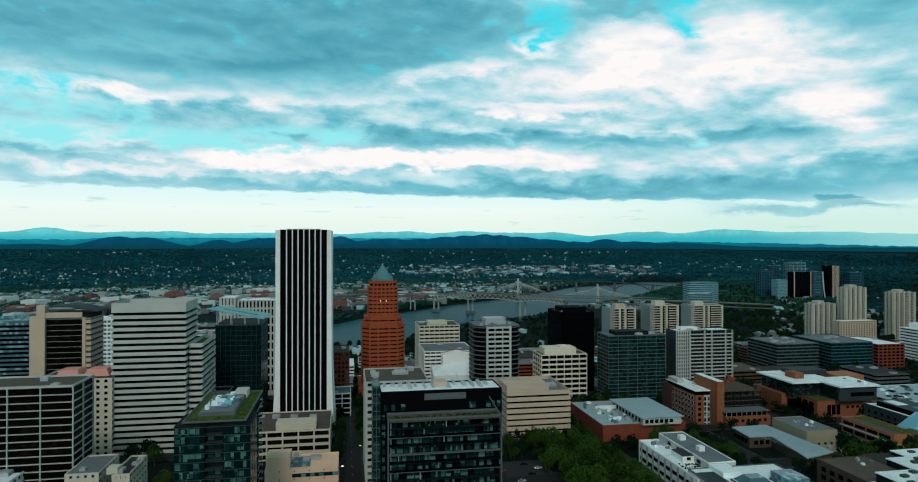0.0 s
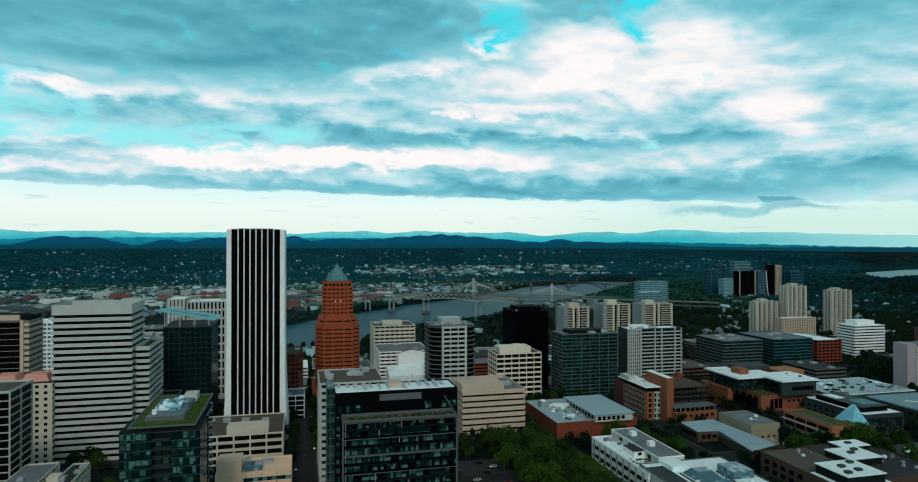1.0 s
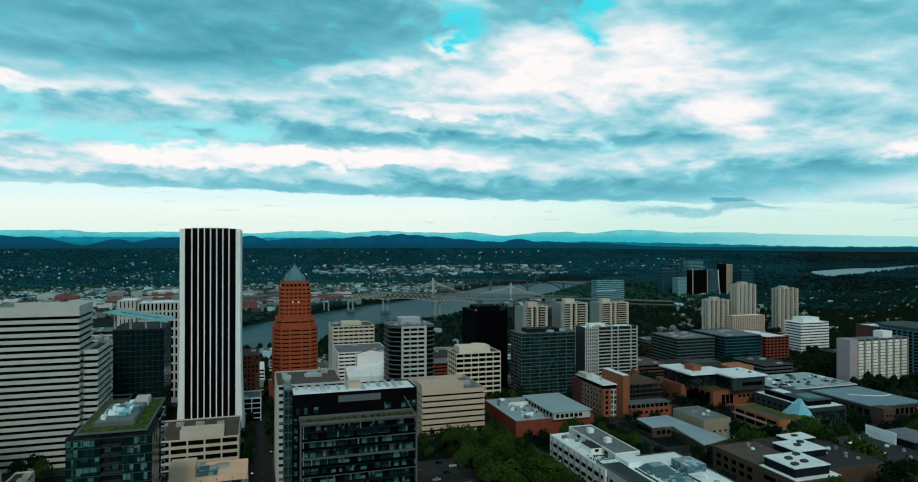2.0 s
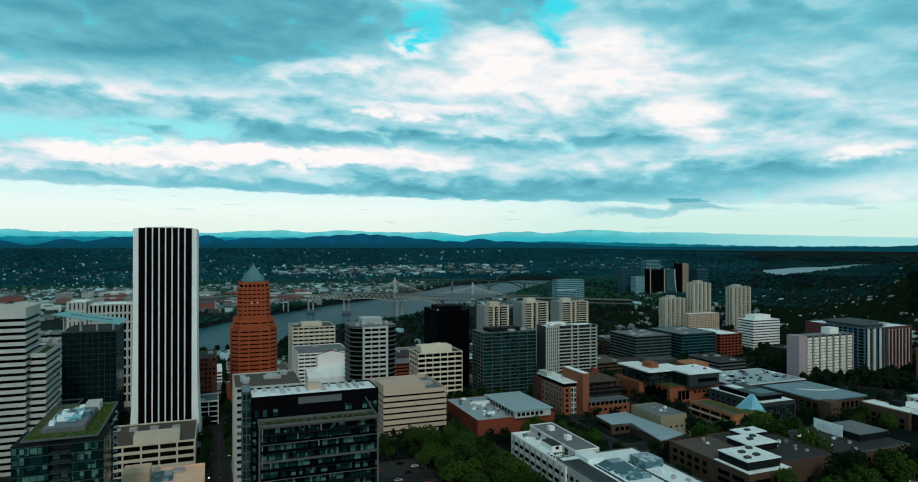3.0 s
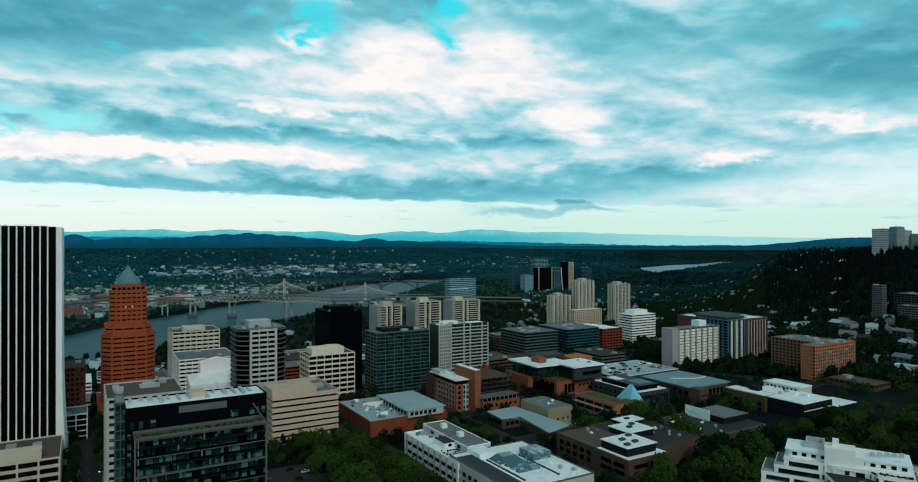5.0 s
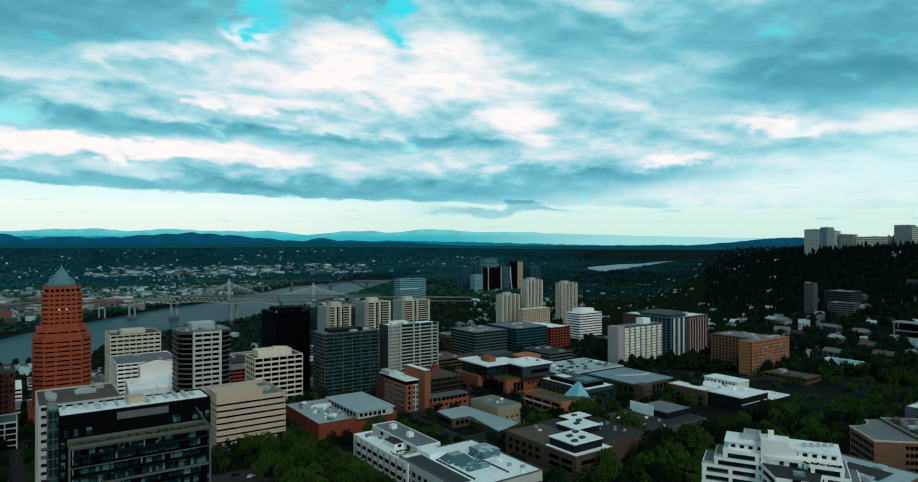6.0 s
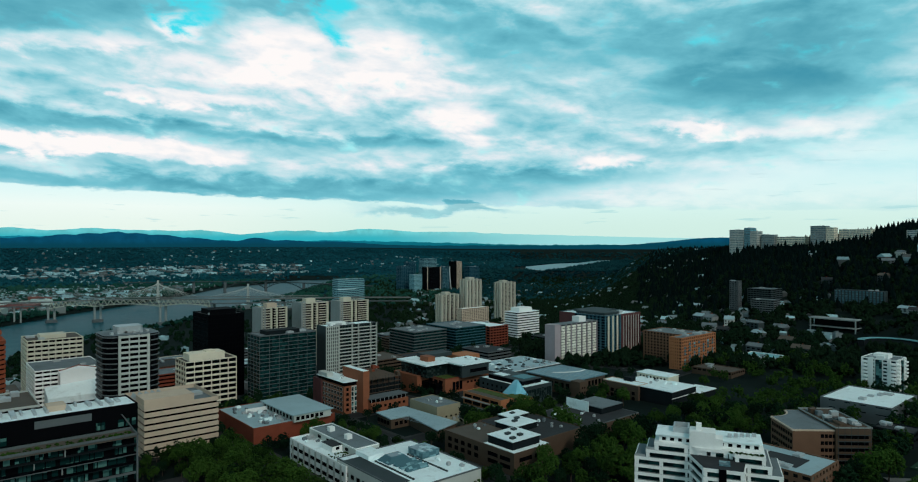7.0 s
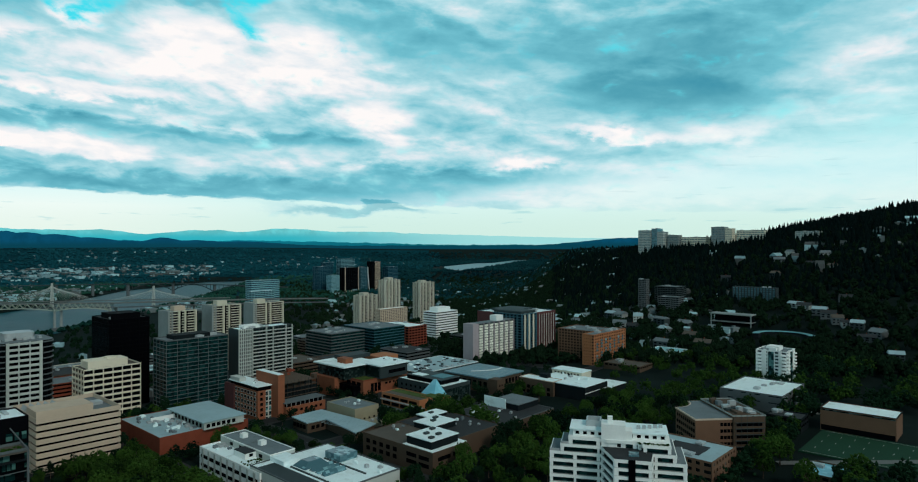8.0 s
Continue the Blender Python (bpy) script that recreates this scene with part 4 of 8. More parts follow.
zo = t.location.z
part("wall", Geo().box(-14.3, 13.9, -7, 2.5, 0, 81.6 - zo), M["bright"], t)
part("gable", Geo().gable(-14.3, 13.9, -7, 2.5, 81.6 - zo, 84.8 - zo, "y", 0.2), M["bright"], t)
part("coping", Geo().gable(-14.8, 14.4, 2.5, 2.9, 82.0 - zo, 85.6 - zo, "y"), M["brick"], t, "red gable coping")
g = Geo()
za, zc = 74.8 - zo, 66.0 - zo
g.v = [(-25, -24, 0), (14, -24, 0), (14, -7.05, 0), (-25, -7.05, 0), (-25, -24, zc), (14, -24, zc), (14, -7.05, za), (-25, -7.05, za - 3)]
g.f = [(0, 1, 5, 4), (1, 2, 6, 5), (2, 3, 7, 6), (3, 0, 4, 7), (4, 5, 6, 7), (3, 2, 1, 0)]
part("lower_roof", g, M["white_roof"], t, "pale sloping lower roof")


def rounded_block():
    x0, x1, y0, y1, zt = 102.8, 141.9, 507.0, 545.0, 118.1
    zb = gz(120, 510) - 1
    t = thing("office_tower", ((x0 + x1) / 2, (y0 + y1) / 2, zb), "striped office tower with rounded glass corners", "office building")
    W, D, H = (x1 - x0) / 2, (y1 - y0) / 2, zt - zb

    def outline(w, d, c):
        pts = []
        for qx, qy, a0 in ((1, -1, -90), (1, 1, 0), (-1, 1, 90), (-1, -1, 180)):
            for i in range(7):
                a = radians(a0 + 15 * i)
                pts.append((qx * (w - c) + c * math.cos(a), qy * (d - c) + c * math.sin(a)))
        return pts

    part("core", Geo().prism(outline(W - 0.7, D - 0.7, 9.3), 0, H - 0.5), M["black_glass"], t)
    band = Geo().prism(outline(W, D, 10), 0, 0.75).mesh("spandrel", M["grey"])
    white_band = Geo().box(-9.6, 9.6, -D - 0.25, -D + 0.8, 0, 1.6).mesh("spandrel", M["bank"])
    n = 19
    for i in range(n):
        hang("spandrel", band, t, (0, 0, H - 1.5 - i * 3.75))
        hang("spandrel", white_band, t, (0, 0, H - 1.9 - i * 3.75))
    for x in (-9.6, 9.6):
        part("pier", Geo().box(x - 0.8, x + 0.8, -D - 0.4, -D + 1, 0, H), M["bank"], t)
    for x in (-3.2, 3.2):
        part("pier", Geo().box(x - 0.3, x + 0.3, -D - 0.05, -D + 1, 0, H), M["bank"], t)
    part("roof", Geo().prism(outline(W - 0.6, D - 0.6, 9), H, H + 0.2), M["roof"], t)
    part("penthouse", Geo().prism(outline(9, 8, 3), H + 0.2, H + 5.2), M["metal"], t)
    for i in range(6):
        part("roof_unit", Geo().box(-14 + i * 5, -12 + i * 5, -12 + (i % 3) * 2, -9 + (i % 3) * 2, H + 0.2, H + 1.8), M["metal"], t)


rounded_block()
block("office_tower", "black glass office tower with roof plant", 202.2, 235.8, 586, 627, 119.8, 3.8, 0.5, 12, 12, 0.25, "black", "black_glass", rec=0.15, panes=False, roof="dark_roof", units=3,
      pent=(206, 230, 592, 615, 4.5, "black"))
t = block("office_building", "cream concrete office block with square windows", 167.6, 209.5, 537, 563.6, 88.5, 4.33, 1.45, 6, 4, 0.42, "ivory", "black_glass", rec=1.0, roof="brown_roof", units=2,
          pent=(172, 201, 541.6, 557.5, 5.5, "ivory"))
H = 88.5 - t.location.z
part("roof_box", Geo().box(-2, 5, -6, 2, H + 4.8, H + 6.2), M["ivory"], t, "cream roof box")
part("mast", Geo().box(-12.1, -11.9, -2, -1.8, H, H + 7), M["metal"], t)
block("apartment_tower", "dark glass apartment tower with grey floor lines", 216.9, 268.2, 507, 532, 108.2, 3.1, 0.45, 6, 4, 0.2, "grey", "condo_glass", rec=0.35, roof="roof", units=2,
      pent=(225, 255, 512, 526, 3.2, "dark"), category="apartment building")


def white_apartments():
    t = block("apartment_tower", "white apartment tower with long balconies", 277.9, 330.0, 507, 524, 110.7, 3.05, 0.7, 16, 4, 0.25, "slate", "deep_glass", rec=1.0, roof="white_roof", units=7,
              category="apartment building", pent=(285, 300, 511, 520, 3.0, "white"))
    H = 110.7 - t.location.z
    floor = Geo().box(-13.4, 26.2, -10.3, -8.2, 0, 0.72).mesh("balcony", M["bank"])
    for i in range(20):
        hang("balcony", floor, t, (0, 0, H - 3.6 - i * 3.05))
    for x in (-13.6, 0.0, 6.6, 19.6, 26.0):
        part("party_wall", Geo().box(x - 0.2, x + 0.2, -10.32, -8.2, 0, H), M["bank"], t)
    band = Geo().box(-26.2, -13.6, -9.1, -8.3, 0, 0.9).mesh("white_spandrel", M["bank"])
    for i in range(20):
        hang("white_spandrel", band, t, (0, 0, H - 1.25 - i * 3.05))
    for i in range(7):
        part("white_column", Geo().box(-26.2 + i * 2.03, -25.5 + i * 2.03, -9.14, -8.3, 0, H), M["bank"], t)
    part("end_wall", Geo().box(-26.4, -26.0, -8.2, 8.6, 0, H + 0.1), M["slate"], t, "dark end wall")


white_apartments()
for i, (x0, x1, y0, zt, pw) in enumerate(((297.0, 328.0, 690, 111.2, 10), (346.0, 381.0, 690, 113.8, 11), (437.0, 482.0, 760, 105.7, 12))):
    t = block("apartment_tower", "cream apartment tower with dark balconies", x0, x1, y0, y0 + 24, zt, 2.9, 0.85, 1, 1, 0, "cream", "black_glass", rec=1.8, roof="roof", units=1, panes=False,
              group="towers behind the black block", category="apartment building", pent=(x0 + 10, x0 + 22, y0 + 8, y0 + 18, 5.0, "tan" if i == 0 else "cream"))
    H = zt - t.location.z
    for va, vb in ((-0.3, 2.0), (3.4, 5.2)):
        part("end_wall", Geo().box(-(x1 - x0) / 2 + va, -(x1 - x0) / 2 + vb, -12.3, 12.3, 0, H + 0.2), M["concrete"], t, "blank grey end wall")
    for va, vb in ((-2.6, -0.8), (4.0, 5.4)):
        part("window_slot", Geo().box(va, vb, -12.15, -8, 0, H - 0.6), M["black_glass"], t, "dark stack of windows")
    for va, vb in ((-4.4, -2.6), (2.4, 4.0), ((x1 - x0) / 2 - 1.4, (x1 - x0) / 2 + 0.2)):
        part("end_wall", Geo().box(va, vb, -12.4, -8, 0, H + 0.2), M["cream"], t, "blank cream wall strip")


def leafy(parent, rng, x0, x1, y0, y1, z, count, size=0.5):
    """Low planting on a terrace or roof edge."""
    g = Geo()
    for i in range(count):
        c = Vector((rng.uniform(x0, x1), rng.uniform(y0, y1), z + size * 0.6))
        n = len(g.v)
        q = size * rng.uniform(0.5, 1.4)
        g.v += [tuple(c + Vector((x * q * rng.uniform(0.7, 1.5), y * q, v * q * 0.8))) for x, y, v in OCT]
        g.f += [tuple(n + j for j in f) for f in OCT_F]
    part("planting", g, M["leaf"], parent, "low green planting")["kind"] = "stuff"


def glass_condo():
    """The dark condominium tower by the park: a tall back slab, a lower framed slab of balconies before it."""
    zb = gz(40, 270) - 1
    t = thing("apartment_tower", (40, 275, zb), "dark glass condominium tower with framed balconies", "apartment building")
    FOOT.append((10, 68, 260, 290))
    x = lambda v: v - 40
    y = lambda v: v - 275
    zt, zf = 122.3 - zb, 112.6 - zb
    rng = random.Random(4)
    part("rear_slab", Geo().box(x(14.4), x(66.9), y(272), y(289), 0, zt - 0.8), M["black"], t)
    part("parapet", Geo().ring(x(14.4), x(66.9), y(272), y(289), zt - 0.8, zt + 0.2, 0.4), M["black"], t)
    part("roof", Geo().box(x(14.8), x(66.5), y(272.4), y(288.6), zt - 0.8, zt - 0.3), M["white_roof"], t, "bright white roof membrane")
    part("front_slab", Geo().box(x(17.6), x(63.8), y(264.4), y(272), 0, zf - 0.6), M["black"], t)
    part("terrace", Geo().box(x(16.9), x(64.4), y(262), y(272), zf - 0.6, zf), M["brown_roof"], t)
    part("terrace_rail", Geo().ring(x(16.9), x(64.4), y(262), y(271.8), zf, zf + 1.0, 0.15), M["grey"], t)
    leafy(t, rng, x(18), x(63), y(263), y(268), zf, 150, 0.55)
    part("corner_glass", Geo().box(x(11.3), x(14.4), y(275), y(288), 0, zt + 2.2), M["light_glass"], t, "teal glass corner bay")
    line = Geo().ring(x(11.2), x(14.5), y(274.9), y(288.1), 0, 0.3, 0.2).mesh("mullion", M["grey"])
    for i in range(19):
        hang("mullion", line, t, (0, 0, zt + 1.9 - i * 3.55))
    part("mullion", Geo().box(x(12.7), x(12.9), y(274.85), y(275.05), 0, zt + 2.2), M["grey"], t)
    # louvre panel, upper windows, roof plant
    part("louvre_panel", Geo().box(x(33), x(51), y(271.85), y(272.05), zt - 3.9, zt - 1.2), M["grey"], t, "grey louvre panel")
    for v in (16.0, 19.0, 23.0, 52.5, 53.8, 60.0, 62.6, 64.8):
        part("window", Geo().box(x(v), x(v + rng.uniform(1.2, 2.0)), y(271.85), y(272.1), zt - 8.0, zt - 5.3), M["light_glass"], t)
    for i in range(14):
        v = 16 + i * 3.5 + rng.uniform(-0.5, 0.5)
        part("roof_unit", Geo().box(x(v), x(v + rng.uniform(0.6, 2.0)), y(276 + rng.uniform(0, 8)), y(286 + rng.uniform(0, 1.5)), zt - 0.3, zt + rng.uniform(0.3, 1.2)), M["metal"], t)
    part("roof_unit", Geo().box(x(38), x(44), y(280), y(287), zt - 0.3, zt + 1.8), M["tan"], t, "tan louvred roof unit")
    # the framed slab of balconies
    for v in (16.7, 64.0):
        part("frame_post", Geo().box(x(v), x(v + 0.6), y(261.7), y(262.3), 0, zf + 1.0), M["grey"], t, "grey frame post")
    part("frame_beam", Geo().box(x(16.7), x(64.6), y(261.7), y(262.3), zf + 0.2, zf + 0.6), M["grey"], t)
    for v in (64.0,):
        part("frame_arm", Geo().beam((x(v), y(262), zf + 0.8), (x(v - 3), y(271), zf + 6.5), 0.3), M["grey"], t)
    slab = Geo().box(x(17.2), x(64.2), y(262.4), y(264.5), 0, 0.3).mesh("balcony_slab", M["grey"])
    dark_slab = Geo().box(x(17.2), x(64.2), y(262.4), y(264.5), 0, 0.3).mesh("balcony_slab", M["dark"])
    rail = Geo().box(x(17.3), x(64.1), y(262.42), y(262.5), 0, 1.0).mesh("balustrade", M["black_glass"])
    sizes = (1.1, 1.9, 2.9)
    wide = [Geo().box(0, w, 0, 0.15, 0, 2.45).mesh("window", M["light_glass"]) for w in sizes]
    fin = Geo().box(0, 0.25, 0, 1.6, 0, 2.9).mesh("fin", M["concrete"])
    for i in range(17):
        z = zf - 3.7 - i * 3.55
        hang("balcony_slab", slab if i % 2 else dark_slab, t, (0, 0, z))
        if i % 3:
            hang("balustrade", rail, t, (0, 0, z + 0.32))
        v = 18.0
        while v < 61:
            w = rng.randrange(3)
            if rng.random() < 0.88:
                hang("window", wide[w], t, (x(v), y(264.28), z + 0.5))
            v += sizes[w] + rng.choice((0.35, 0.35, 0.35, 1.4))
        for q in range(2):
            hang("fin", fin, t, (x(18 + 45 * (rng.random() if q else 0.0)), y(262.8), z + 0.3))
    for i in range(16):
        z = zt - 12 - i * 3.55
        for v in (15.0, 65.2):
            part("window", Geo().box(x(v), x(v + 1.3), y(271.85), y(272.1), z, z + 2.3), M["light_glass"], t)


glass_condo()


def planted_condo():
    """Teal glass tower: two glazed wings, balconies between them, planted roof round a grey plant deck."""
    x0, x1, y0, y1, zt = -62.0, -38.5, 262.0, 312.0, 116.1
    zb = gz(-50, 280) - 1
    FOOT.append((x0, x1, y0, y1))
    t = thing("apartment_tower", ((x0 + x1) / 2, y0, zb), "teal glass condominium tower with planted roof", "apartment building")
    W, D, H = (x1 - x0) / 2, y1 - y0, zt - zb
    rng = random.Random(9)
    part("core", Geo().box(-W + 1.5, W - 1.5, 1.5, D - 1, 0, H - 0.5), M["dark"], t)
    part("top_storey", Geo().box(-W + 1.0, W - 1.0, 0.8, D - 1, H - 4.2, H - 0.5), M["dark"], t)
    part("roof", Geo().box(-W, W, -0.4, D, H - 0.5, H), M["green_roof"], t, "planted yellow-green roof")
    part("roof_edge", Geo().ring(-W - 0.2, W + 0.2, -0.6, D + 0.2, H - 0.3, H + 0.35, 0.5), M["grey"], t)
    leafy(t, rng, -W + 1, W - 1, 0.5, 6.0, H - 0.2, 90, 0.45)
    leafy(t, rng, W - 5, W - 1, 6, D - 2, H - 0.2, 130, 0.45)
    part("plant_deck", Geo().box(-W + 4, W - 5.5, 8, D - 12, H, H + 1.5), M["grey"], t)
    part("plant_deck_roof", Geo().box(-W + 4.6, W - 6.1, 8.6, D - 12.6, H + 1.5, H + 1.8), M["roof"], t)
    part("plant_box", Geo().box(1.5, W - 5, D - 13, D - 5, H, H + 3.2), M["bank"], t, "tall pale plant box")
    part("roof_frame", Geo().ring(-9, -1, D - 10, D - 1, H + 2.6, H + 3.1, 0.4), M["slate"], t, "dark open roof frame")
    part("glazed_hood", Geo().box(-W + 6.5, W - 8.5, 18, 25, H + 1.8, H + 2.7), M["ice"], t, "pale glazed roof hood")
    for i in range(22):
        a, b2 = rng.uniform(-W + 5, W - 9), rng.uniform(11, D - 18)
        part("roof_unit", Geo().box(a, a + rng.uniform(1, 3.2), b2, b2 + rng.uniform(2, 6), H + 1.8, H + rng.uniform(2.2, 3.6)), M["white_roof" if i % 2 == 0 else "sky_glass"], t)
    low = H - 1.4
    for xa, xb in ((-W - 2.6, -W * 0.28), (W * 0.30, W + 2.0)):
        g = Geo().box(xa, xb, -2.2, 16, 0, low)
        part("glazed_wing", g, M["condo_glass"], t)
        part("wing_roof", Geo().box(xa - 0.1, xb + 0.1, -2.3, 16.1, low, low + 0.5), M["dark"], t)
    fh = 3.35
    slab = Geo().box(-W * 0.28, W * 0.30, -1.6, 1.6, 0, 0.22).mesh("balcony_slab", M["slate"])
    edge = Geo().box(-W - 2.65, W + 2.05, -2.28, -2.2, 0, 0.3).mesh("floor_line", M["slate"])
    pane = [Geo().box(0, w, -0.1, 0.06, 0, 2.5).mesh("window", M["light_glass"]) for w in (1.3, 2.0)]
    paney = Geo().box(-0.06, 0.12, 0, 1.9, 0, 2.4).mesh("window", M["light_glass"])
    balc = Geo().box(0, 1.6, 0, 3.2, 0, 1.1).mesh("balcony", M["condo_glass"])
    for i in range(15):
        z = low - (i + 1) * fh
        hang("balcony_slab", slab, t, (0, 0, z))
        hang("floor_line", edge, t, (0, 0, z + 2.95))
        for xa, xb in ((-W - 2.3, -W * 0.30), (W * 0.34, W + 1.6)):
            v = xa
            while v < xb - 2:
                k = rng.randrange(2)
                if rng.random() < 0.75:
                    hang("window", pane[k], t, (v, -2.24, z + 0.4))
                v += (1.3, 2.0)[k] + 0.25
        for k in range(2):
            if rng.random() < 0.8:
                hang("window", pane[1], t, (-2.6 + k * 2.6, 1.42, z + 0.5))
        for k in range(8):
            yy = 3 + k * 6.0
            xs = W + 2.0 if yy < 14 else W - 1.5
            if rng.random() < 0.7:
                hang("window", paney, t, (xs, yy, z + 0.5))
            if yy > 15 and k % 2:
                hang("balcony", balc, t, (W - 1.5, yy + 2.0, z), "")
    part("side_frame", Geo().ring(-W - 0.1, W + 0.2, 15.9, D, H - 5, H - 4.6, 0.4), M["metal"], t)


planted_condo()


def inset(poly, d):
    out = []
    for i, p in enumerate(poly):
        a, b2, c = Vector(poly[i - 1]), Vector(p), Vector(poly[(i + 1) % len(poly)])
        e, f = (b2 - a).normalized(), (c - b2).normalized()
        n = Vector((-e.y - f.y, e.x + f.x))
        n = n / max(n.length_squared / 2, 0.3)
        out.append(tuple(b2 + n * d))
    return out


# ---- the university quarter and the south ----
def site(name, label, x, y, category, foot=None):
    if foot:
        FOOT.append(foot)
    return thing(name, (x, y, gz(x, y) - 1.5), label, category)


def slab(t, name, mat, x0, x1, y0, y1, z0, z1, label=""):
    """A box part given by its place in the city."""
    o = t.location
    return part(name, Geo().box(x0 - o.x, x1 - o.x, y0 - o.y, y1 - o.y, z0 - o.z, z1 - o.z), M[mat], t, label)


def kerb(t, mat, x0, x1, y0, y1, z, h=0.8, w=0.4):
    o = t.location
    return part("parapet", Geo().ring(x0 - o.x, x1 - o.x, y0 - o.y, y1 - o.y, z - o.z, z + h - o.z, w), M[mat], t)


def openings(t, mat, axis, at, a0, a1, n, w, z0, h, rows=1, fh=3.8, name="window", depth=0.25):
    """A row or grid of windows on a wall that looks north (axis y) or west (axis x)."""
    o = t.location
    if axis == "y":
        me = Geo().box(-w / 2, w / 2, -0.12, depth, 0, h).mesh(name, M[mat])
    else:
        me = Geo().box(-0.12, depth, -w / 2, w / 2, 0, h).mesh(name, M[mat])
    for r in range(rows):
        for i in range(n):
            c = a0 + (a1 - a0) * (i + 0.5) / n
            hang(name, me, t, ((c if axis == "y" else at) - o.x, (at if axis == "y" else c) - o.y, z0 + r * fh - o.z))


def plant(t, rng, x0, x1, y0, y1, z, n, mats=("metal", "roof", "white_roof"), big=2.2):
    """Roof machines: boxes with caps, ducts and a few vents."""
    o = t.location
    for i in range(n):
        x, y = rng.uniform(x0, x1), rng.uniform(y0, y1)
        w, d, h = rng.uniform(0.5, big), rng.uniform(0.5, big), rng.uniform(0.5, 1.6)
        mat = M[rng.choice(mats)]
        unit = part("roof_unit", Geo().box(x - w - o.x, x + w - o.x, y - d - o.y, y + d - o.y, z - o.z, z + h - o.z), mat, t)
        part("cap", Geo().box(x - w * 0.7 - o.x, x + w * 0.7 - o.x, y - d * 0.7 - o.y, y + d * 0.7 - o.y, z + h - o.z, z + h + 0.25 - o.z), mat, unit)


rngc = random.Random(21)

t = site("campus_building", "low red brick building with grey roof", 196, 402, "school building", (167, 226, 400, 464))
slab(t, "wall", "brick", 167, 226, 400, 464, 50, 64.6)
slab(t, "roof", "blue_roof", 167.4, 225.6, 400.4, 463.6, 64.6, 64.9)
kerb(t, "brick", 167, 226, 400, 464, 64.6, 0.7)
slab(t, "upper_wall", "bank", 194, 221.5, 397.5, 448, 64.6, 69.4, "pale glazed upper storey")
openings(t, "black_glass", "y", 397.5, 195, 216, 6, 2.4, 65.8, 2.4)
openings(t, "black_glass", "x", 194, 400, 446, 9, 2.8, 65.6, 2.6)
slab(t, "upper_roof", "blue_roof", 192.5, 223, 396.5, 449.5, 69.4, 69.9, "flat pale overhanging roof")
slab(t, "screen_wall", "white", 178, 194, 440, 441, 64.9, 67.6)
plant(t, rngc, 176, 192, 404, 440, 64.9, 34, big=1.5)
plant(t, rngc, 170, 190, 444, 460, 64.9, 5)

t = site("campus_building", "red brick campus block with flat white roof", 258, 432, "school building", (250, 268, 418, 474))
slab(t, "wall", "campus", 251, 264, 430, 472, 48, 74.6)
slab(t, "glass_storey", "black_glass", 251.6, 263.4, 430.6, 471.4, 74.6, 77.6)
slab(t, "roof", "white_roof", 250.2, 264.6, 429.2, 472.6, 77.6, 78.1, "white flat roof")
openings(t, "bank", "x", 251, 432, 464, 7, 3.1, 55.2, 2.7, 5, 3.9, name="window_frame", depth=0.1)
openings(t, "black_glass", "x", 250.95, 432, 464, 7, 2.5, 55.5, 2.1, 5, 3.9)
openings(t, "bank", "y", 430, 257, 262.5, 1, 4.6, 50, 24.4, name="window_frame", depth=0.1)
openings(t, "teal_glass", "y", 429.95, 257, 262.5, 2, 1.7, 51.5, 2.9, 6, 3.8)
openings(t, "black_glass", "y", 430, 252, 256, 1, 2.2, 55.5, 2.2, 5, 3.9)
slab(t, "stair_tower", "campus", 262.5, 268, 421, 452, 48, 86, "tall red brick stair tower")
slab(t, "stair_roof", "white_roof", 262.9, 267.6, 421.4, 451.6, 86, 86.3)
slab(t, "side_glass", "slate", 268, 276, 436, 468, 48, 76, "grey glazed side wing")
for i in range(6):
    slab(t, "floor_line", "bank", 267.8, 276.2, 435.7, 436.1, 52 + i * 4.0, 52.7 + i * 4.0)
kerb(t, "bank", 268, 276, 436, 468, 76, 0.6)
slab(t, "rear_wall", "maroon", 250, 252, 464, 478, 48, 75)
slab(t, "rear_box", "bank", 250.6, 256, 456, 470, 78.1, 81)
plant(t, rngc, 253, 262, 436, 454, 78.1, 4, big=1.2)

t = site("campus_building", "low brick wing with glazed roof gallery", 284, 420, "school building", (267, 302, 417, 430))
slab(t, "wall", "campus", 267, 302, 417, 430, 49, 61.5)
openings(t, "black_glass", "y", 417, 269, 300, 7, 2.2, 57.5, 1.9)
slab(t, "gallery", "black_glass", 268, 301, 418.5, 429, 61.5, 64.2)
slab(t, "roof", "grey", 266.5, 302.5, 417.8, 430.5, 64.2, 64.7)
for i in range(9):
    slab(t, "gallery_post", "metal", 268 + i * 4, 268.3 + i * 4, 418.3, 418.6, 61.5, 64.3)

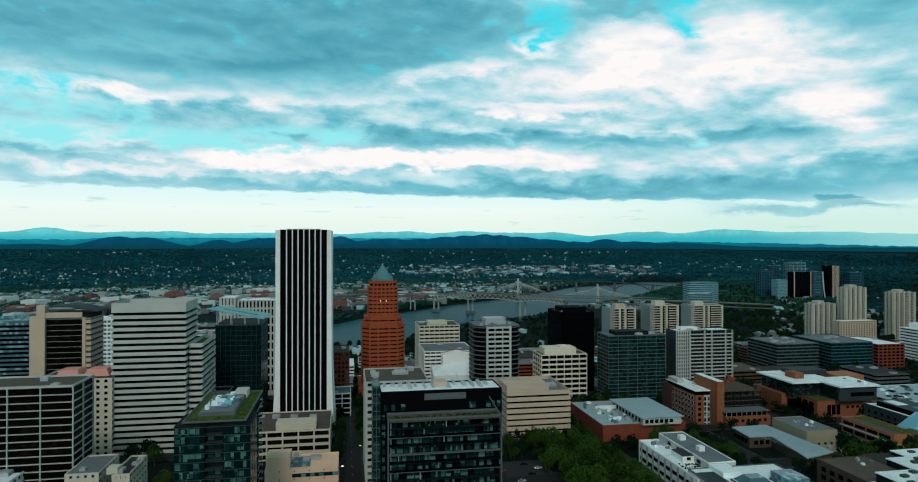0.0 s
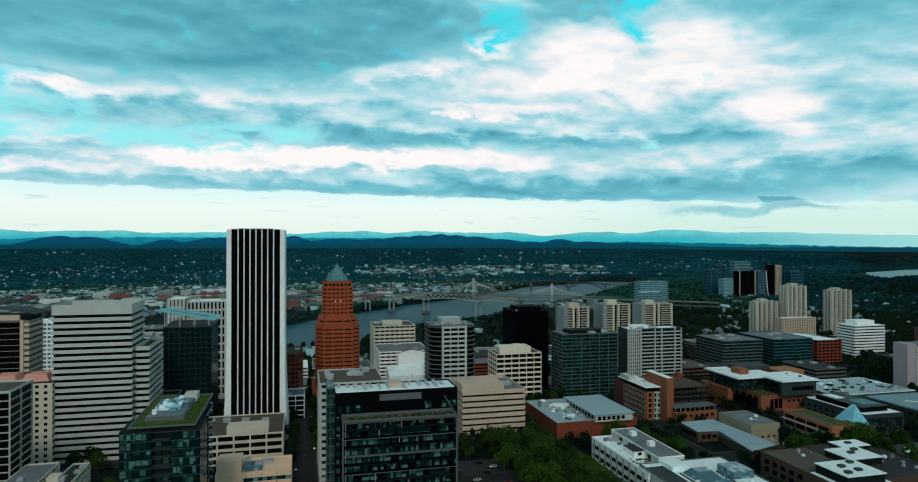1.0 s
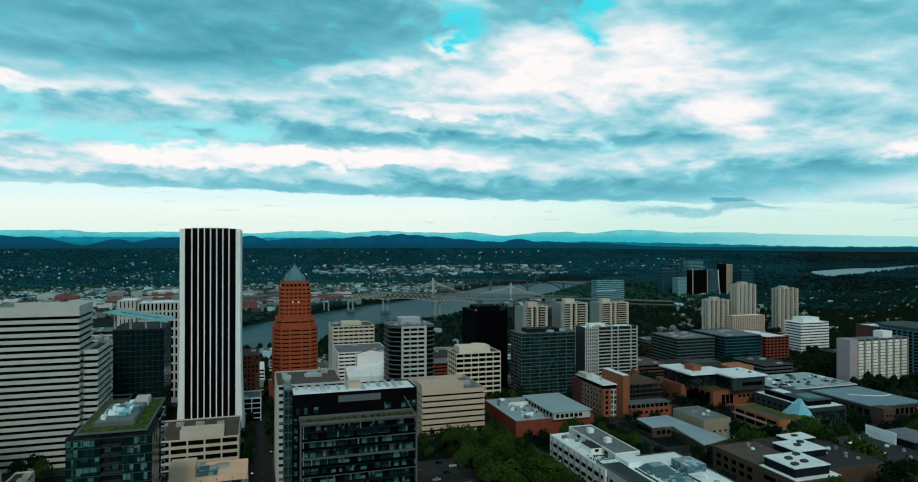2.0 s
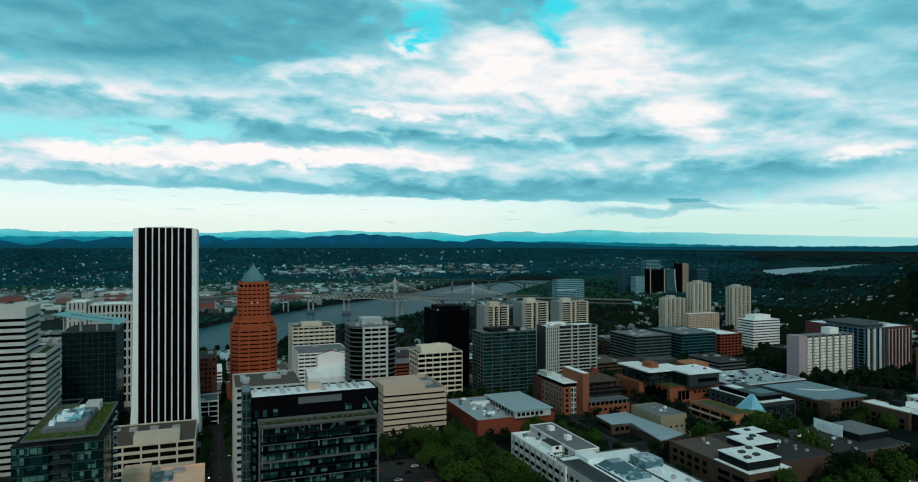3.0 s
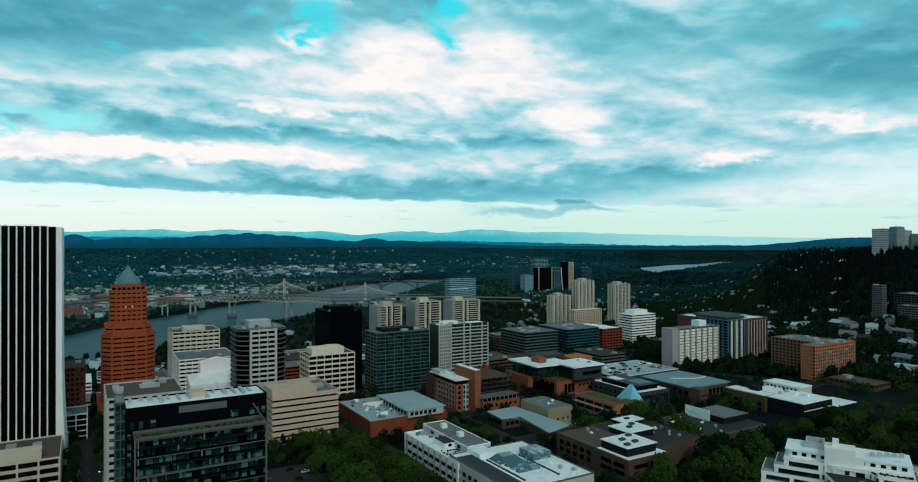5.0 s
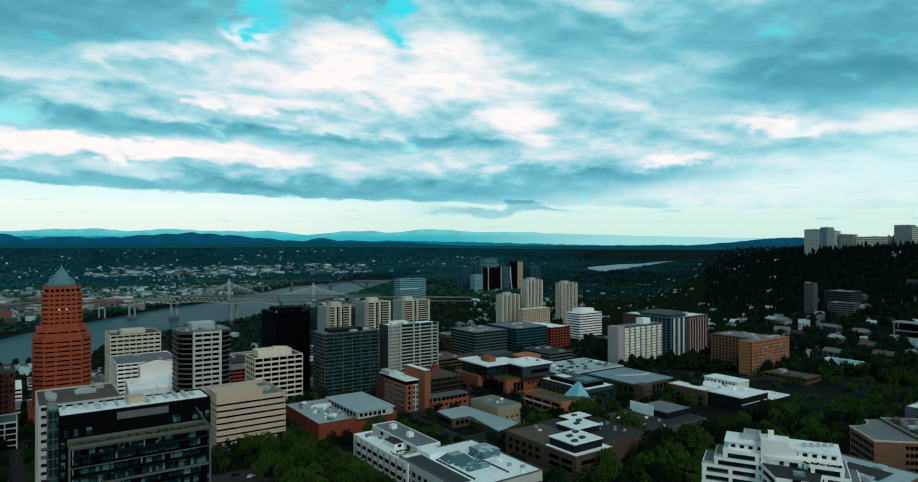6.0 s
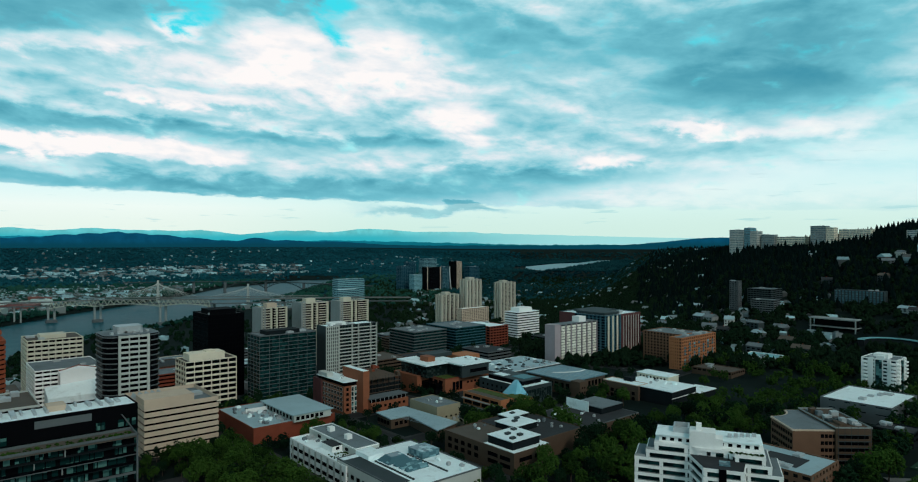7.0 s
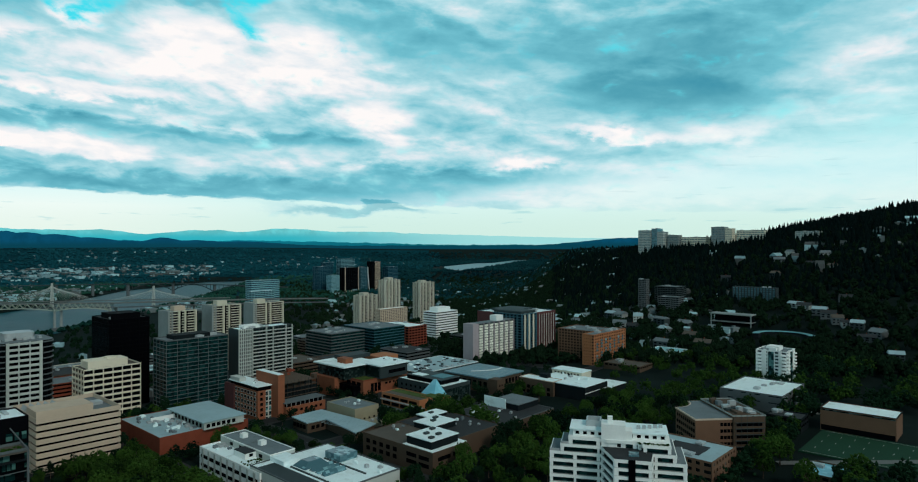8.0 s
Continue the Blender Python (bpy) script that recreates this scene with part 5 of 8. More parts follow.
# the half-built block
t = site("construction_frame", "unfinished concrete building with scaffolding", 302, 455, "building site", (280, 324, 436, 500))
for i in range(6):
    slab(t, "floor_slab", "brown", 284, 320, 452, 498, 52 + i * 3.7, 52.35 + i * 3.7)
for i in range(7):
    for y in (452.6, 466, 480):
        slab(t, "column", "dark", 284.6 + i * 5.7, 285.3 + i * 5.7, y, y + 0.7, 48, 70.9)
for i in range(9):
    x = 284 + rngc.uniform(0, 34)
    y = 454 + rngc.uniform(0, 38)
    slab(t, "formwork", rngc.choice(["beige", "brick", "brown", "tan"]), x, x + rngc.uniform(2, 7), y, y + rngc.uniform(1, 5), 70.8, 70.8 + rngc.uniform(1, 4))
slab(t, "safety_net", "dark", 285, 319, 453.4, 453.5, 48, 66)
for i in range(12):
    slab(t, "scaffold_post", "slate", 283 + i * 3.3, 283.14 + i * 3.3, 450.6, 450.74, 48, 73.5)

t = site("campus_building", "red brick campus building with white overhanging roofs", 374, 460, "school building", (345, 404, 431, 490))
slab(t, "wall", "campus", 352, 404, 431.5, 490, 48, 65.4)
slab(t, "wing", "campus", 340, 352, 456, 492, 48, 66.5)
slab(t, "entrance_glass", "black_glass", 345, 352.4, 436, 458, 48, 62)
slab(t, "terrace", "green_roof", 352.4, 403.6, 431.9, 489, 65.4, 65.8, "planted roof terrace")
kerb(t, "brick", 352, 404, 431.5, 490, 65.4, 0.9)
openings(t, "black_glass", "y", 431.5, 360, 372, 3, 3.2, 55, 7.5)
openings(t, "black_glass", "y", 431.5, 376, 402, 6, 2.6, 59.5, 1.8)
openings(t, "black_glass", "x", 352, 434, 455, 3, 5.0, 53, 3.0, 3, 4.0)
slab(t, "glass_storey", "deep_glass", 344, 378, 448, 486, 65.4, 76.4)
slab(t, "white_roof", "white_roof", 341, 381, 444.5, 489, 76.4, 77.6, "white overhanging roof")
slab(t, "metal_storey", "slate", 367, 399, 426.5, 455, 66.0, 76.8)
openings(t, "black_glass", "y", 426.5, 376, 397, 1, 20, 69.5, 3.0)
openings(t, "deep_glass", "x", 367, 428, 447, 1, 18, 67, 8.2)
slab(t, "white_roof", "white_roof", 365.5, 400.5, 424.5, 457, 76.8, 77.9, "white flat roof")
slab(t, "plant_room", "campus", 352, 360, 456, 468, 77.6, 82, "red brick plant room")
slab(t, "plant_room", "slate", 362, 392, 470, 486, 77.6, 81)
plant(t, rngc, 374, 394, 430, 452, 77.9, 5, big=1.2)
slab(t, "rear_hall", "orange", 396, 420, 462, 482, 60, 77, "weathered orange hall")

t = site("low_building", "low angled building with grey-blue metal roof", 262, 350, "school building", (250, 284, 326, 394))
o = t.location
poly = [(256, 391), (254, 371), (269, 370), (262, 329), (283, 335), (280, 392)]
part("wall", Geo().prism([(x - o.x, y - o.y) for x, y in poly], 0, 61.6 - o.z), M["brown"], t)
part("roof", Geo().prism([(x - o.x, y - o.y) for x, y in inset(poly, -0.9)], 61.6 - o.z, 62.3 - o.z), M["blue_roof"], t, "pale blue standing seam roof")
openings(t, "black_glass", "x", 254.2, 373, 389, 4, 2.6, 57, 2.6)
openings(t, "black_glass", "y", 370.2, 256, 268, 3, 2.4, 57, 2.4)
for i in range(10):
    part("roof_seam", Geo().beam((257 + i * 2.5 - o.x, 391 - o.y, 62.4 - o.z), (264 + i * 1.9 - o.x, 336 - o.y, 62.4 - o.z), 0.12), M["blue_roof"], t)

t = site("low_building", "low tan stucco building with gravel roof", 296, 362, "school building", (286, 308, 350, 394))
slab(t, "wall", "sand", 286, 308, 360, 393, 50, 66.2)
slab(t, "roof", "roof", 286.4, 307.6, 360.4, 392.6, 66.2, 66.4)
kerb(t, "sand", 286, 308, 360, 393, 66.2, 0.7)
openings(t, "black_glass", "y", 360, 288, 306, 4, 1.6, 57.5, 1.8)
slab(t, "annex", "sand", 290, 312, 346, 360, 50, 58)
plant(t, rngc, 289, 305, 364, 390, 66.4, 6, big=1.3)
plant(t, rngc, 292, 310, 348, 358, 58, 6, big=1.4)

t = site("apartment_house", "white terraced building with grey roof decks", 184, 330, "apartment building", (171, 201, 292, 359))
slab(t, "wall", "white", 172, 200, 293, 358, 48, 67.4)
slab(t, "window_band", "black_glass", 171.86, 171.98, 295, 356, 62.4, 64.4)
slab(t, "window_band", "black_glass", 171.86, 171.98, 295, 356, 57.4, 59.4)
for i in range(9):
    slab(t, "pier", "bank", 171.8, 172.2, 297 + i * 7, 299 + i * 7, 48, 67.4)
slab(t, "lower_roof", "white_roof", 172.4, 186, 293.4, 357.6, 67.4, 67.7)
kerb(t, "white", 172, 200, 293, 358, 67.4, 0.8)
slab(t, "upper_wall", "bank", 184.5, 200, 304, 357.4, 67.4, 71.4)
slab(t, "upper_roof", "roof", 184.8, 199.7, 304.3, 357.1, 71.4, 71.6, "grey roof membrane")
kerb(t, "white", 184.5, 200, 304, 357.4, 71.4, 0.6)
openings(t, "black_glass", "x", 184.5, 308, 350, 4, 3.5, 68.6, 1.8)
slab(t, "roof_cabin", "white", 178, 184.5, 318, 330, 67.7, 71.0)
slab(t, "cabin_roof", "dark_roof", 177.8, 184.6, 317.8, 330.2, 71.0, 71.2)
openings(t, "black_glass", "y", 318, 179, 184, 1, 2.2, 68.8, 1.6)
for y in (322, 342):
    slab(t, "vent_box", "white", 190, 193.4, y, y + 3.6, 71.6, 74.2, "white vent box")
plant(t, rngc, 174, 183, 338, 355, 67.7, 8, big=1.3)
leafy(t, rngc, 174 - t.location.x, 184 - t.location.x, 296 - t.location.y, 316 - t.location.y, 67.7 - t.location.z, 70, 0.6)

t = site("low_building", "building with bright white roof and skylights", 198, 270, "school building", (172, 223, 242, 305))
slab(t, "wall", "bank", 173, 222, 243, 304, 48, 69.0)
slab(t, "roof", "white_roof", 173.5, 221.5, 243.5, 303.5, 69.0, 69.3, "bright white membrane roof")
kerb(t, "grey", 173, 222, 243, 304, 69.0, 0.7, 0.6)
slab(t, "dark_deck", "slate", 173.8, 183.5, 252, 298, 69.3, 69.6, "dark grey roof section")
slab(t, "white_box", "white_roof", 184, 194, 290, 303, 69.3, 71.6)
slab(t, "plant_box", "sky_glass", 207, 218.5, 273, 286, 69.3, 73.0, "pale blue plant box")
o = t.location
for i in range(3):
    part("skylight", Geo().gable(189.5 - o.x, 203 - o.x, 262 + i * 5 - o.y, 265.4 + i * 5 - o.y, 69.3 - o.z, 71.4 - o.z, "x"), M["sky_glass"], t, "sawtooth glass skylight")
part("glass_hood", Geo().prism([(188 - o.x, 277 - o.y), (203 - o.x, 277 - o.y), (203 - o.x, 288 - o.y), (188 - o.x, 288 - o.y)], 69.3 - o.z, 72 - o.z, [(192 - o.x, 280 - o.y), (200 - o.x, 280 - o.y), (200 - o.x, 286 - o.y), (192 - o.x, 286 - o.y)]), M["sky_glass"], t)
for i in range(16):
    slab(t, "roof_vent", "slate", 185.5, 186.3, 252 + i * 2.2, 253.4 + i * 2.2, 69.3, 70.0)
    slab(t, "roof_vent", "slate", 205, 205.8, 250 + i * 2.2, 251.4 + i * 2.2, 69.3, 70.0)
openings(t, "black_glass", "x", 173, 246, 302, 10, 3.0, 62.5, 2.2, 2, -4.2)
plant(t, rngc, 208, 220, 246, 270, 69.3, 5, ("white_roof", "metal"), 1.2)

t = site("campus_building", "brown brick campus building with stepped white roofs", 284, 280, "school building", (250, 323, 246, 312))
slab(t, "wall", "brown", 251, 281, 248, 308, 48, 68.4)
slab(t, "rear_wall", "brown", 281, 322, 257, 311, 48, 68.0)
slab(t, "roof", "brown_roof", 251.5, 280.5, 248.5, 307.5, 68.4, 68.6)
slab(t, "roof", "dark_roof", 281.5, 321.5, 257.5, 310.5, 68.0, 68.2)
kerb(t, "brown", 251, 281, 248, 308, 68.4, 0.6)
kerb(t, "brown", 281.2, 322, 257, 311, 68.0, 0.6)
slab(t, "white_deck", "white_roof", 251.6, 280, 248.6, 273, 68.6, 69.2, "white roof deck")
slab(t, "upper_wall", "dark", 254, 276, 252, 272, 69.2, 73.6)
slab(t, "upper_roof", "white_roof", 253.6, 276.4, 251.6, 272.4, 73.6, 74.1, "white flat roof")
slab(t, "upper_wall", "dark", 280, 300, 276, 293, 68.4, 72.0)
slab(t, "upper_roof", "white_roof", 279.6, 300.4, 275.6, 293.4, 72.0, 72.5, "white flat roof")
slab(t, "upper_wall", "dark", 298, 316, 299, 309, 68.2, 70.0)
slab(t, "upper_roof", "white_roof", 297.6, 316.4, 298.6, 309.4, 70.0, 70.5, "white flat roof")
openings(t, "black_glass", "x", 251, 250, 270, 2, 8.0, 63.6, 2.2, 2, -4.0)
openings(t, "black_glass", "x", 251, 276, 306, 5, 3.2, 63.6, 2.4, 2, -4.2)
openings(t, "black_glass", "y", 248, 254, 279, 2, 10, 63.4, 2.2)
for x, y in ((262, 264), (266, 258), (258, 256), (271, 268), (288, 284), (294, 288), (306, 304)):
    slab(t, "roof_unit", "slate", x - 1.6, x + 1.6, y - 1.2, y + 1.2, 74.1 if x < 277 else (72.5 if x < 300 else 70.5), 75.2 if x < 277 else (73.6 if x < 300 else 71.4))
plant(t, rngc, 302, 318, 262, 290, 68.2, 7, big=1.0)
plant(t, rngc, 256, 278, 280, 305, 68.6, 4, big=1.0)

t = site("campus_building", "low orange brick building with roof terraces", 346, 364, "school building", (330, 364, 336, 390))
slab(t, "wall", "orange", 336, 354, 346, 389, 48, 65.4)
slab(t, "terrace", "brown_roof", 336.4, 345, 346.4, 388.6, 65.4, 65.7)
slab(t, "terrace", "green_roof", 345.2, 353.6, 346.4, 388.6, 65.4, 65.8, "planted roof terrace")
kerb(t, "orange", 336, 354, 346, 389, 65.4, 0.9)
slab(t, "box_wing", "orange", 348, 363, 339, 356, 60, 66.2, "orange brick box on posts")
slab(t, "box_roof", "green_roof", 348.4, 362.6, 339.4, 355.6, 66.2, 66.5)
for x in (349, 361.4):
    slab(t, "post", "metal", x, x + 0.6, 339.6, 340.2, 50, 60)
slab(t, "ramp", "metal", 334.2, 336, 340, 389, 61.0, 61.6, "long pale canopy")
slab(t, "ramp", "grey", 330, 336, 338, 386, 56.0, 56.5)
openings(t, "black_glass", "x", 336, 348, 388, 4, 8.5, 62.2, 2.2)
openings(t, "black_glass", "x", 336, 348, 388, 4, 8.5, 57.4, 2.6)

t = site("campus_building", "glassy campus building with white roof", 386, 380, "school building", (366, 403, 352, 408))
slab(t, "wall", "slate", 370, 402, 353, 407, 48, 69.2)
slab(t, "roof", "white_roof", 370.4, 401.6, 353.4, 406.6, 69.2, 69.5, "white flat roof")
kerb(t, "slate", 370, 402, 353, 407, 69.2, 0.7)
slab(t, "upper_wall", "black_glass", 374, 396, 360, 400, 69.5, 72.8)
slab(t, "upper_roof", "slate", 373.6, 396.4, 359.6, 400.4, 72.8, 73.3)
slab(t, "roof_panel", "white_roof", 376, 384, 384, 396, 73.3, 73.7)
slab(t, "roof_panel", "copper", 380, 394, 364, 378, 73.3, 73.7)
openings(t, "black_glass", "x", 370, 355, 405, 9, 1.8, 64.4, 1.8, 2, -4.0)
openings(t, "deep_glass", "y", 353, 371, 401, 10, 2.6, 56, 11)
o = t.location
g = Geo()
g.v = [(-31 + 0, -30, 63 - o.z), (-16, -31, 63 - o.z), (-13, -16, 63 - o.z), (-30, -12, 63 - o.z), (-22, -24, 76.5 - o.z), (-19, -18, 75 - o.z)]
g.v = [(x + 0.5, y, z) for x, y, z in g.v]
g.f = [(0, 1, 4), (1, 2, 5, 4), (2, 3, 5), (3, 0, 4, 5)]
part("glass_hall", g, M["ice"], t, "faceted glass roof with the pale blue sky reflection painted in")

t = site("library", "wide brown building with glazed roof", 448, 378, "library", (424, 474, 350, 405))
slab(t, "wall", "brown", 426, 472, 352, 403, 48, 66.8)
slab(t, "roof", "glaze_roof", 424.5, 473.5, 350.5, 404.5, 66.8, 67.8, "wide grey-blue glazed roof")
for i in range(11):
    slab(t, "roof_rib", "metal", 425 + i * 4.6, 425.25 + i * 4.6, 351, 404, 67.8, 68.0)
o = t.location
bow = [(438 + 32 * i / 8, 388 - 16 * math.sin(math.pi * (0.08 + 0.55 * i / 8))) for i in range(9)]
for (xa, ya), (xb, yb) in zip(bow, bow[1:]):
    part("roof_ridge", Geo().beam((xa - o.x, ya - o.y, 68.2 - o.z), (xb - o.x, yb - o.y, 68.2 - o.z), 1.3, 0.5), M["white"], t, "white curved roof ridge")
openings(t, "black_glass", "y", 352, 428, 471, 9, 3.0, 59.5, 4.5)
openings(t, "black_glass", "x", 426, 354, 402, 8, 3.6, 59.5, 4.5)
slab(t, "stair_tower", "brown", 424, 434, 342, 352, 48, 68)
openings(t, "black_glass", "y", 342, 426, 432, 2, 1.2, 62, 1.6, 2, -4)

t = site("low_building", "long low building with gravel roof and plant", 460, 455, "school building", (418, 502, 426, 484))
slab(t, "wall", "slate", 420, 500, 428, 482, 46, 62.4)
slab(t, "roof", "blue_roof", 420.5, 499.5, 428.5, 481.5, 62.4, 62.7)
kerb(t, "white", 420, 500, 428, 482, 62.4, 0.5)
plant(t, rngc, 424, 496, 432, 478, 62.7, 56, ("metal", "roof", "white_roof", "slate", "dark"), 2.2)

t = site("low_building", "dark flat building with roof plant", 362, 285, "school building", (333, 391, 260, 310))
slab(t, "wall", "brown", 334, 390, 262, 308, 48, 64.6)
slab(t, "roof", "dark_roof", 334.5, 389.5, 262.5, 307.5, 64.6, 64.9)
kerb(t, "grey", 334, 390, 262, 308, 64.6, 0.6)
slab(t, "upper_wall", "dark", 366, 390, 276, 300, 64.9, 69.0)
slab(t, "upper_roof", "roof", 365.6, 390.4, 275.6, 300.4, 69.0, 69.5)
slab(t, "roof_screen", "white_roof", 364, 364.6, 286, 306, 64.9, 72, "white roof screen")
slab(t, "roof_screen", "white_roof", 338, 348, 296, 296.6, 64.9, 68, "white roof screen")
slab(t, "red_roof", "pink", 372, 384, 304, 309, 64.9, 66, "red roof patch")
plant(t, rngc, 338, 362, 266, 292, 64.9, 8, big=1.0)
openings(t, "black_glass", "y", 262, 338, 388, 10, 2.2, 59, 2.2)

t = site("campus_building", "tan campus building with white roofs", 474, 300, "school building", (448, 518, 271, 340))
slab(t, "wall", "brown", 450, 464, 303, 338, 48, 67.6)
kerb(t, "tan", 450, 464, 303, 338, 67.6, 0.6)
slab(t, "roof", "white_roof", 450.4, 463.6, 303.4, 337.6, 67.6, 67.8)
openings(t, "black_glass", "x", 450, 305, 336, 6, 2.8, 55.5, 2.6, 2, 4.2)
openings(t, "black_glass", "y", 303, 452, 463, 3, 2.4, 55.5, 2.6, 2, 4.2)
slab(t, "dark_wall", "dark", 453, 489, 274, 303, 48, 67.2)
slab(t, "dark_wall", "dark", 464, 489, 303, 325, 48, 67.2)
slab(t, "white_deck", "white_roof", 452.6, 489.4, 273.6, 302.8, 67.2, 67.8, "white flat roof")
slab(t, "white_deck", "white_roof", 464, 489.4, 302.8, 325.4, 67.2, 67.8, "white flat roof")
slab(t, "low_roof", "white_roof", 489.4, 517, 271, 290, 61.4, 62, "white low roof")
slab(t, "low_wall", "dark", 489.4, 516.6, 271.4, 289.6, 48, 61.4)
slab(t, "white_trim", "white", 452.4, 489.6, 273.4, 273.7, 62.0, 62.5)
slab(t, "upper_wall", "cream", 487, 503, 298, 329, 56, 70.6)
slab(t, "upper_roof", "white_roof", 486.6, 503.4, 297.6, 329.4, 70.6, 71.1, "white flat roof")
openings(t, "black_glass", "x", 487, 300, 327, 8, 1.6, 67.6, 1.6)
slab(t, "stair_box", "dark", 460, 466, 316, 324, 67.8, 71)
plant(t, rngc, 456, 486, 278, 318, 67.8, 9, ("white_roof", "metal", "dark"), 1.6)

# dormitories
t = site("dormitory", "pale dormitory slab with curtained windows", 568, 470, "apartment building", (530, 607, 461, 478))
slab(t, "wall", "slate", 532, 606, 462.4, 476, 48, 94.4)
slab(t, "end_wall", "dorm", 530.6, 539.6, 462, 476.4, 48, 95.0, "blank pinkish end wall")
slab(t, "roof", "roof", 532, 606, 462.4, 476, 94.4, 94.8)
openings(t, "curtain", "y", 462.0, 540, 604, 7, 6.0, 54.5, 2.35, 13, 3.0, depth=0.6)
for i in range(8):
    slab(t, "pilaster", "dorm", 539.5 + i * 9.14, 540.5 + i * 9.14, 461.7, 462.6, 48, 94.6)
slab(t, "plant_room", "white", 574, 586, 464, 474, 94.8, 101)
t = block("apartment_tower", "maroon and white apartment block", 606, 676, 452, 520, 100.5, 3.1, 0.9, 12, 12, 2.0, "harbor", "black_glass", rec=0.3, roof="white_roof", units=9, category="apartment building", panes=False)
H = 100.5 - t.location.z
part("maroon_panel", Geo().box(-4, 34.8, -34.5, -33.9, 0, H + 0.1), M["maroon"], t, "maroon wall panel")
strip_me = Geo().box(-0.45, 0.45, -34.75, -34.4, 4, H - 2.5).mesh("pale_strip", M["bank"])
slot_me = Geo().box(-0.7, 0.7, -34.7, -34.4, 0, 1.9).mesh("window", M["black_glass"])
for k in range(7):
    hang("pale_strip", strip_me, t, (0.4 + k * 5.0, 0, 0), "pale vertical panel strip")
    for j in range(11):
        hang("window", slot_me, t, (2.6 + k * 5.0, 0, H - 6 - j * 3.1))
for k in range(3):
    part("beige_panel", Geo().box(-30 + k * 8.5, -27 + k * 8.5, -34.42, -33.95, 0, H - 1), M["cream"], t, "cream wall strip")
part("maroon_panel", Geo().box(-35.3, -34.9, 10, 34, H - 22, H + 0.1), M["maroon"], t, "maroon wall panel")
part("penthouse", Geo().box(-33, -5, -32, 10, H, H + 3.0), M["slate"], t)
part("penthouse", Geo().box(-20, 20, -10, 24, H, H + 2.5), M["slate"], t)
t = block("apartment_tower", "orange brick apartment block with blue glass", 593, 662, 348, 362, 88, 3.2, 1.5, 18, 5, 1.8, "orange", "black_glass", rec=0.3, roof="roof", units=6, category="apartment building")
H = 88 - t.location.z
bay = Geo().box(-1.5, 1.5, -7.45, -6.9, 0, 2.4).mesh("bay_window", M["sky_glass"])
for i in range(7):
    for j in range(8):
        if (i + j) % 4:
            hang("bay_window", bay, t, (-28 + i * 9.2, 0, H - 8.5 - j * 3.2), "pale blue bay window")
block("apartment_tower", "brown brick wing of the apartment block", 622, 662, 363, 412, 87, 3.2, 1.5, 8, 12, 1.8, "rust", "black_glass", rec=0.3, roof="roof", units=7, category="apartment building")
block("office_building", "white office block with ribbon windows and tall top", 704, 753, 688, 716, 78, 3.8, 2.2, 1, 1, 0, "white", "black_glass", rec=0.8, panes=False, roof="white_roof", units=2,
      pent=(714, 742, 694, 712, 6.5, "white"))
block("office_building", "brick and glass office block", 616, 652, 656, 720, 67, 3.8, 1.6, 6, 10, 1.4, "brick", "black_glass", roof="white_roof", units=3)
block("office_building", "grey-green glass office block with pale roof", 560, 616, 664, 730, 69, 3.8, 1.0, 1, 1, 0, "harbor", "condo_glass", panes=False, roof="roof", units=8)
block("office_building", "grey banded office block with glass corner", 500, 556, 678, 735, 67, 3.9, 1.3, 1, 1, 0, "grey", "condo_glass", panes=False, roof="roof", units=8)
for x0, x1, y0, zt in ((788, 832, 976, 82), (838, 878, 960, 110), (976, 1022, 1005, 97)):
    t = block("apartment_tower", "tall pale concrete apartment tower with vertical ribs", x0, x1, y0, y0 + 22, zt, 2.9, 1.15, 1, 1, 0, "pale_rib", "black_glass", rec=2.2, roof="roof", units=0, group="ribbed towers",
              category="apartment building", pent=(x0 + 12, x0 + 26, y0 + 6, y0 + 18, 5.5, "pale_rib"), panes=False)
    H, W = zt - t.location.z, (x1 - x0) / 2
    for v in (-0.93, -0.52, -0.06, 0.42, 0.9):
        part("rib_shaft", Geo().box(v * W - 1.5, v * W + 1.5, -12.2, -8, 0, H + (2.6 if abs(v) < 0.6 else 0.4)), M["pale_rib"], t, "projecting pale wall shaft")
        part("window_slot", Geo().box(v * W + 1.5, v * W + 3.4, -11.3, -8, 0, H - 1), M["black_glass"], t, "dark stack of windows")
    for v in (-8.5, -1.0, 6.5):
        part("rib_shaft", Geo().box(-W - 1.1, -W + 3, v - 1.3, v + 1.3, 0, H + (2.6 if v == -1.0 else 0.4)), M["pale_rib"], t, "projecting pale wall shaft")
        part("window_slot", Geo().box(-W - 0.2, -W + 3, v + 1.3, v + 2.8, 0, H - 1), M["black_glass"], t, "dark stack of windows")
block("low_building", "low tan apartment row in front of towers", 800, 870, 930, 945, 58, 3.0, 1.4, 14, 4, 2.0, "tan", "black_glass", roof="white_roof", units=0, category="apartment building")
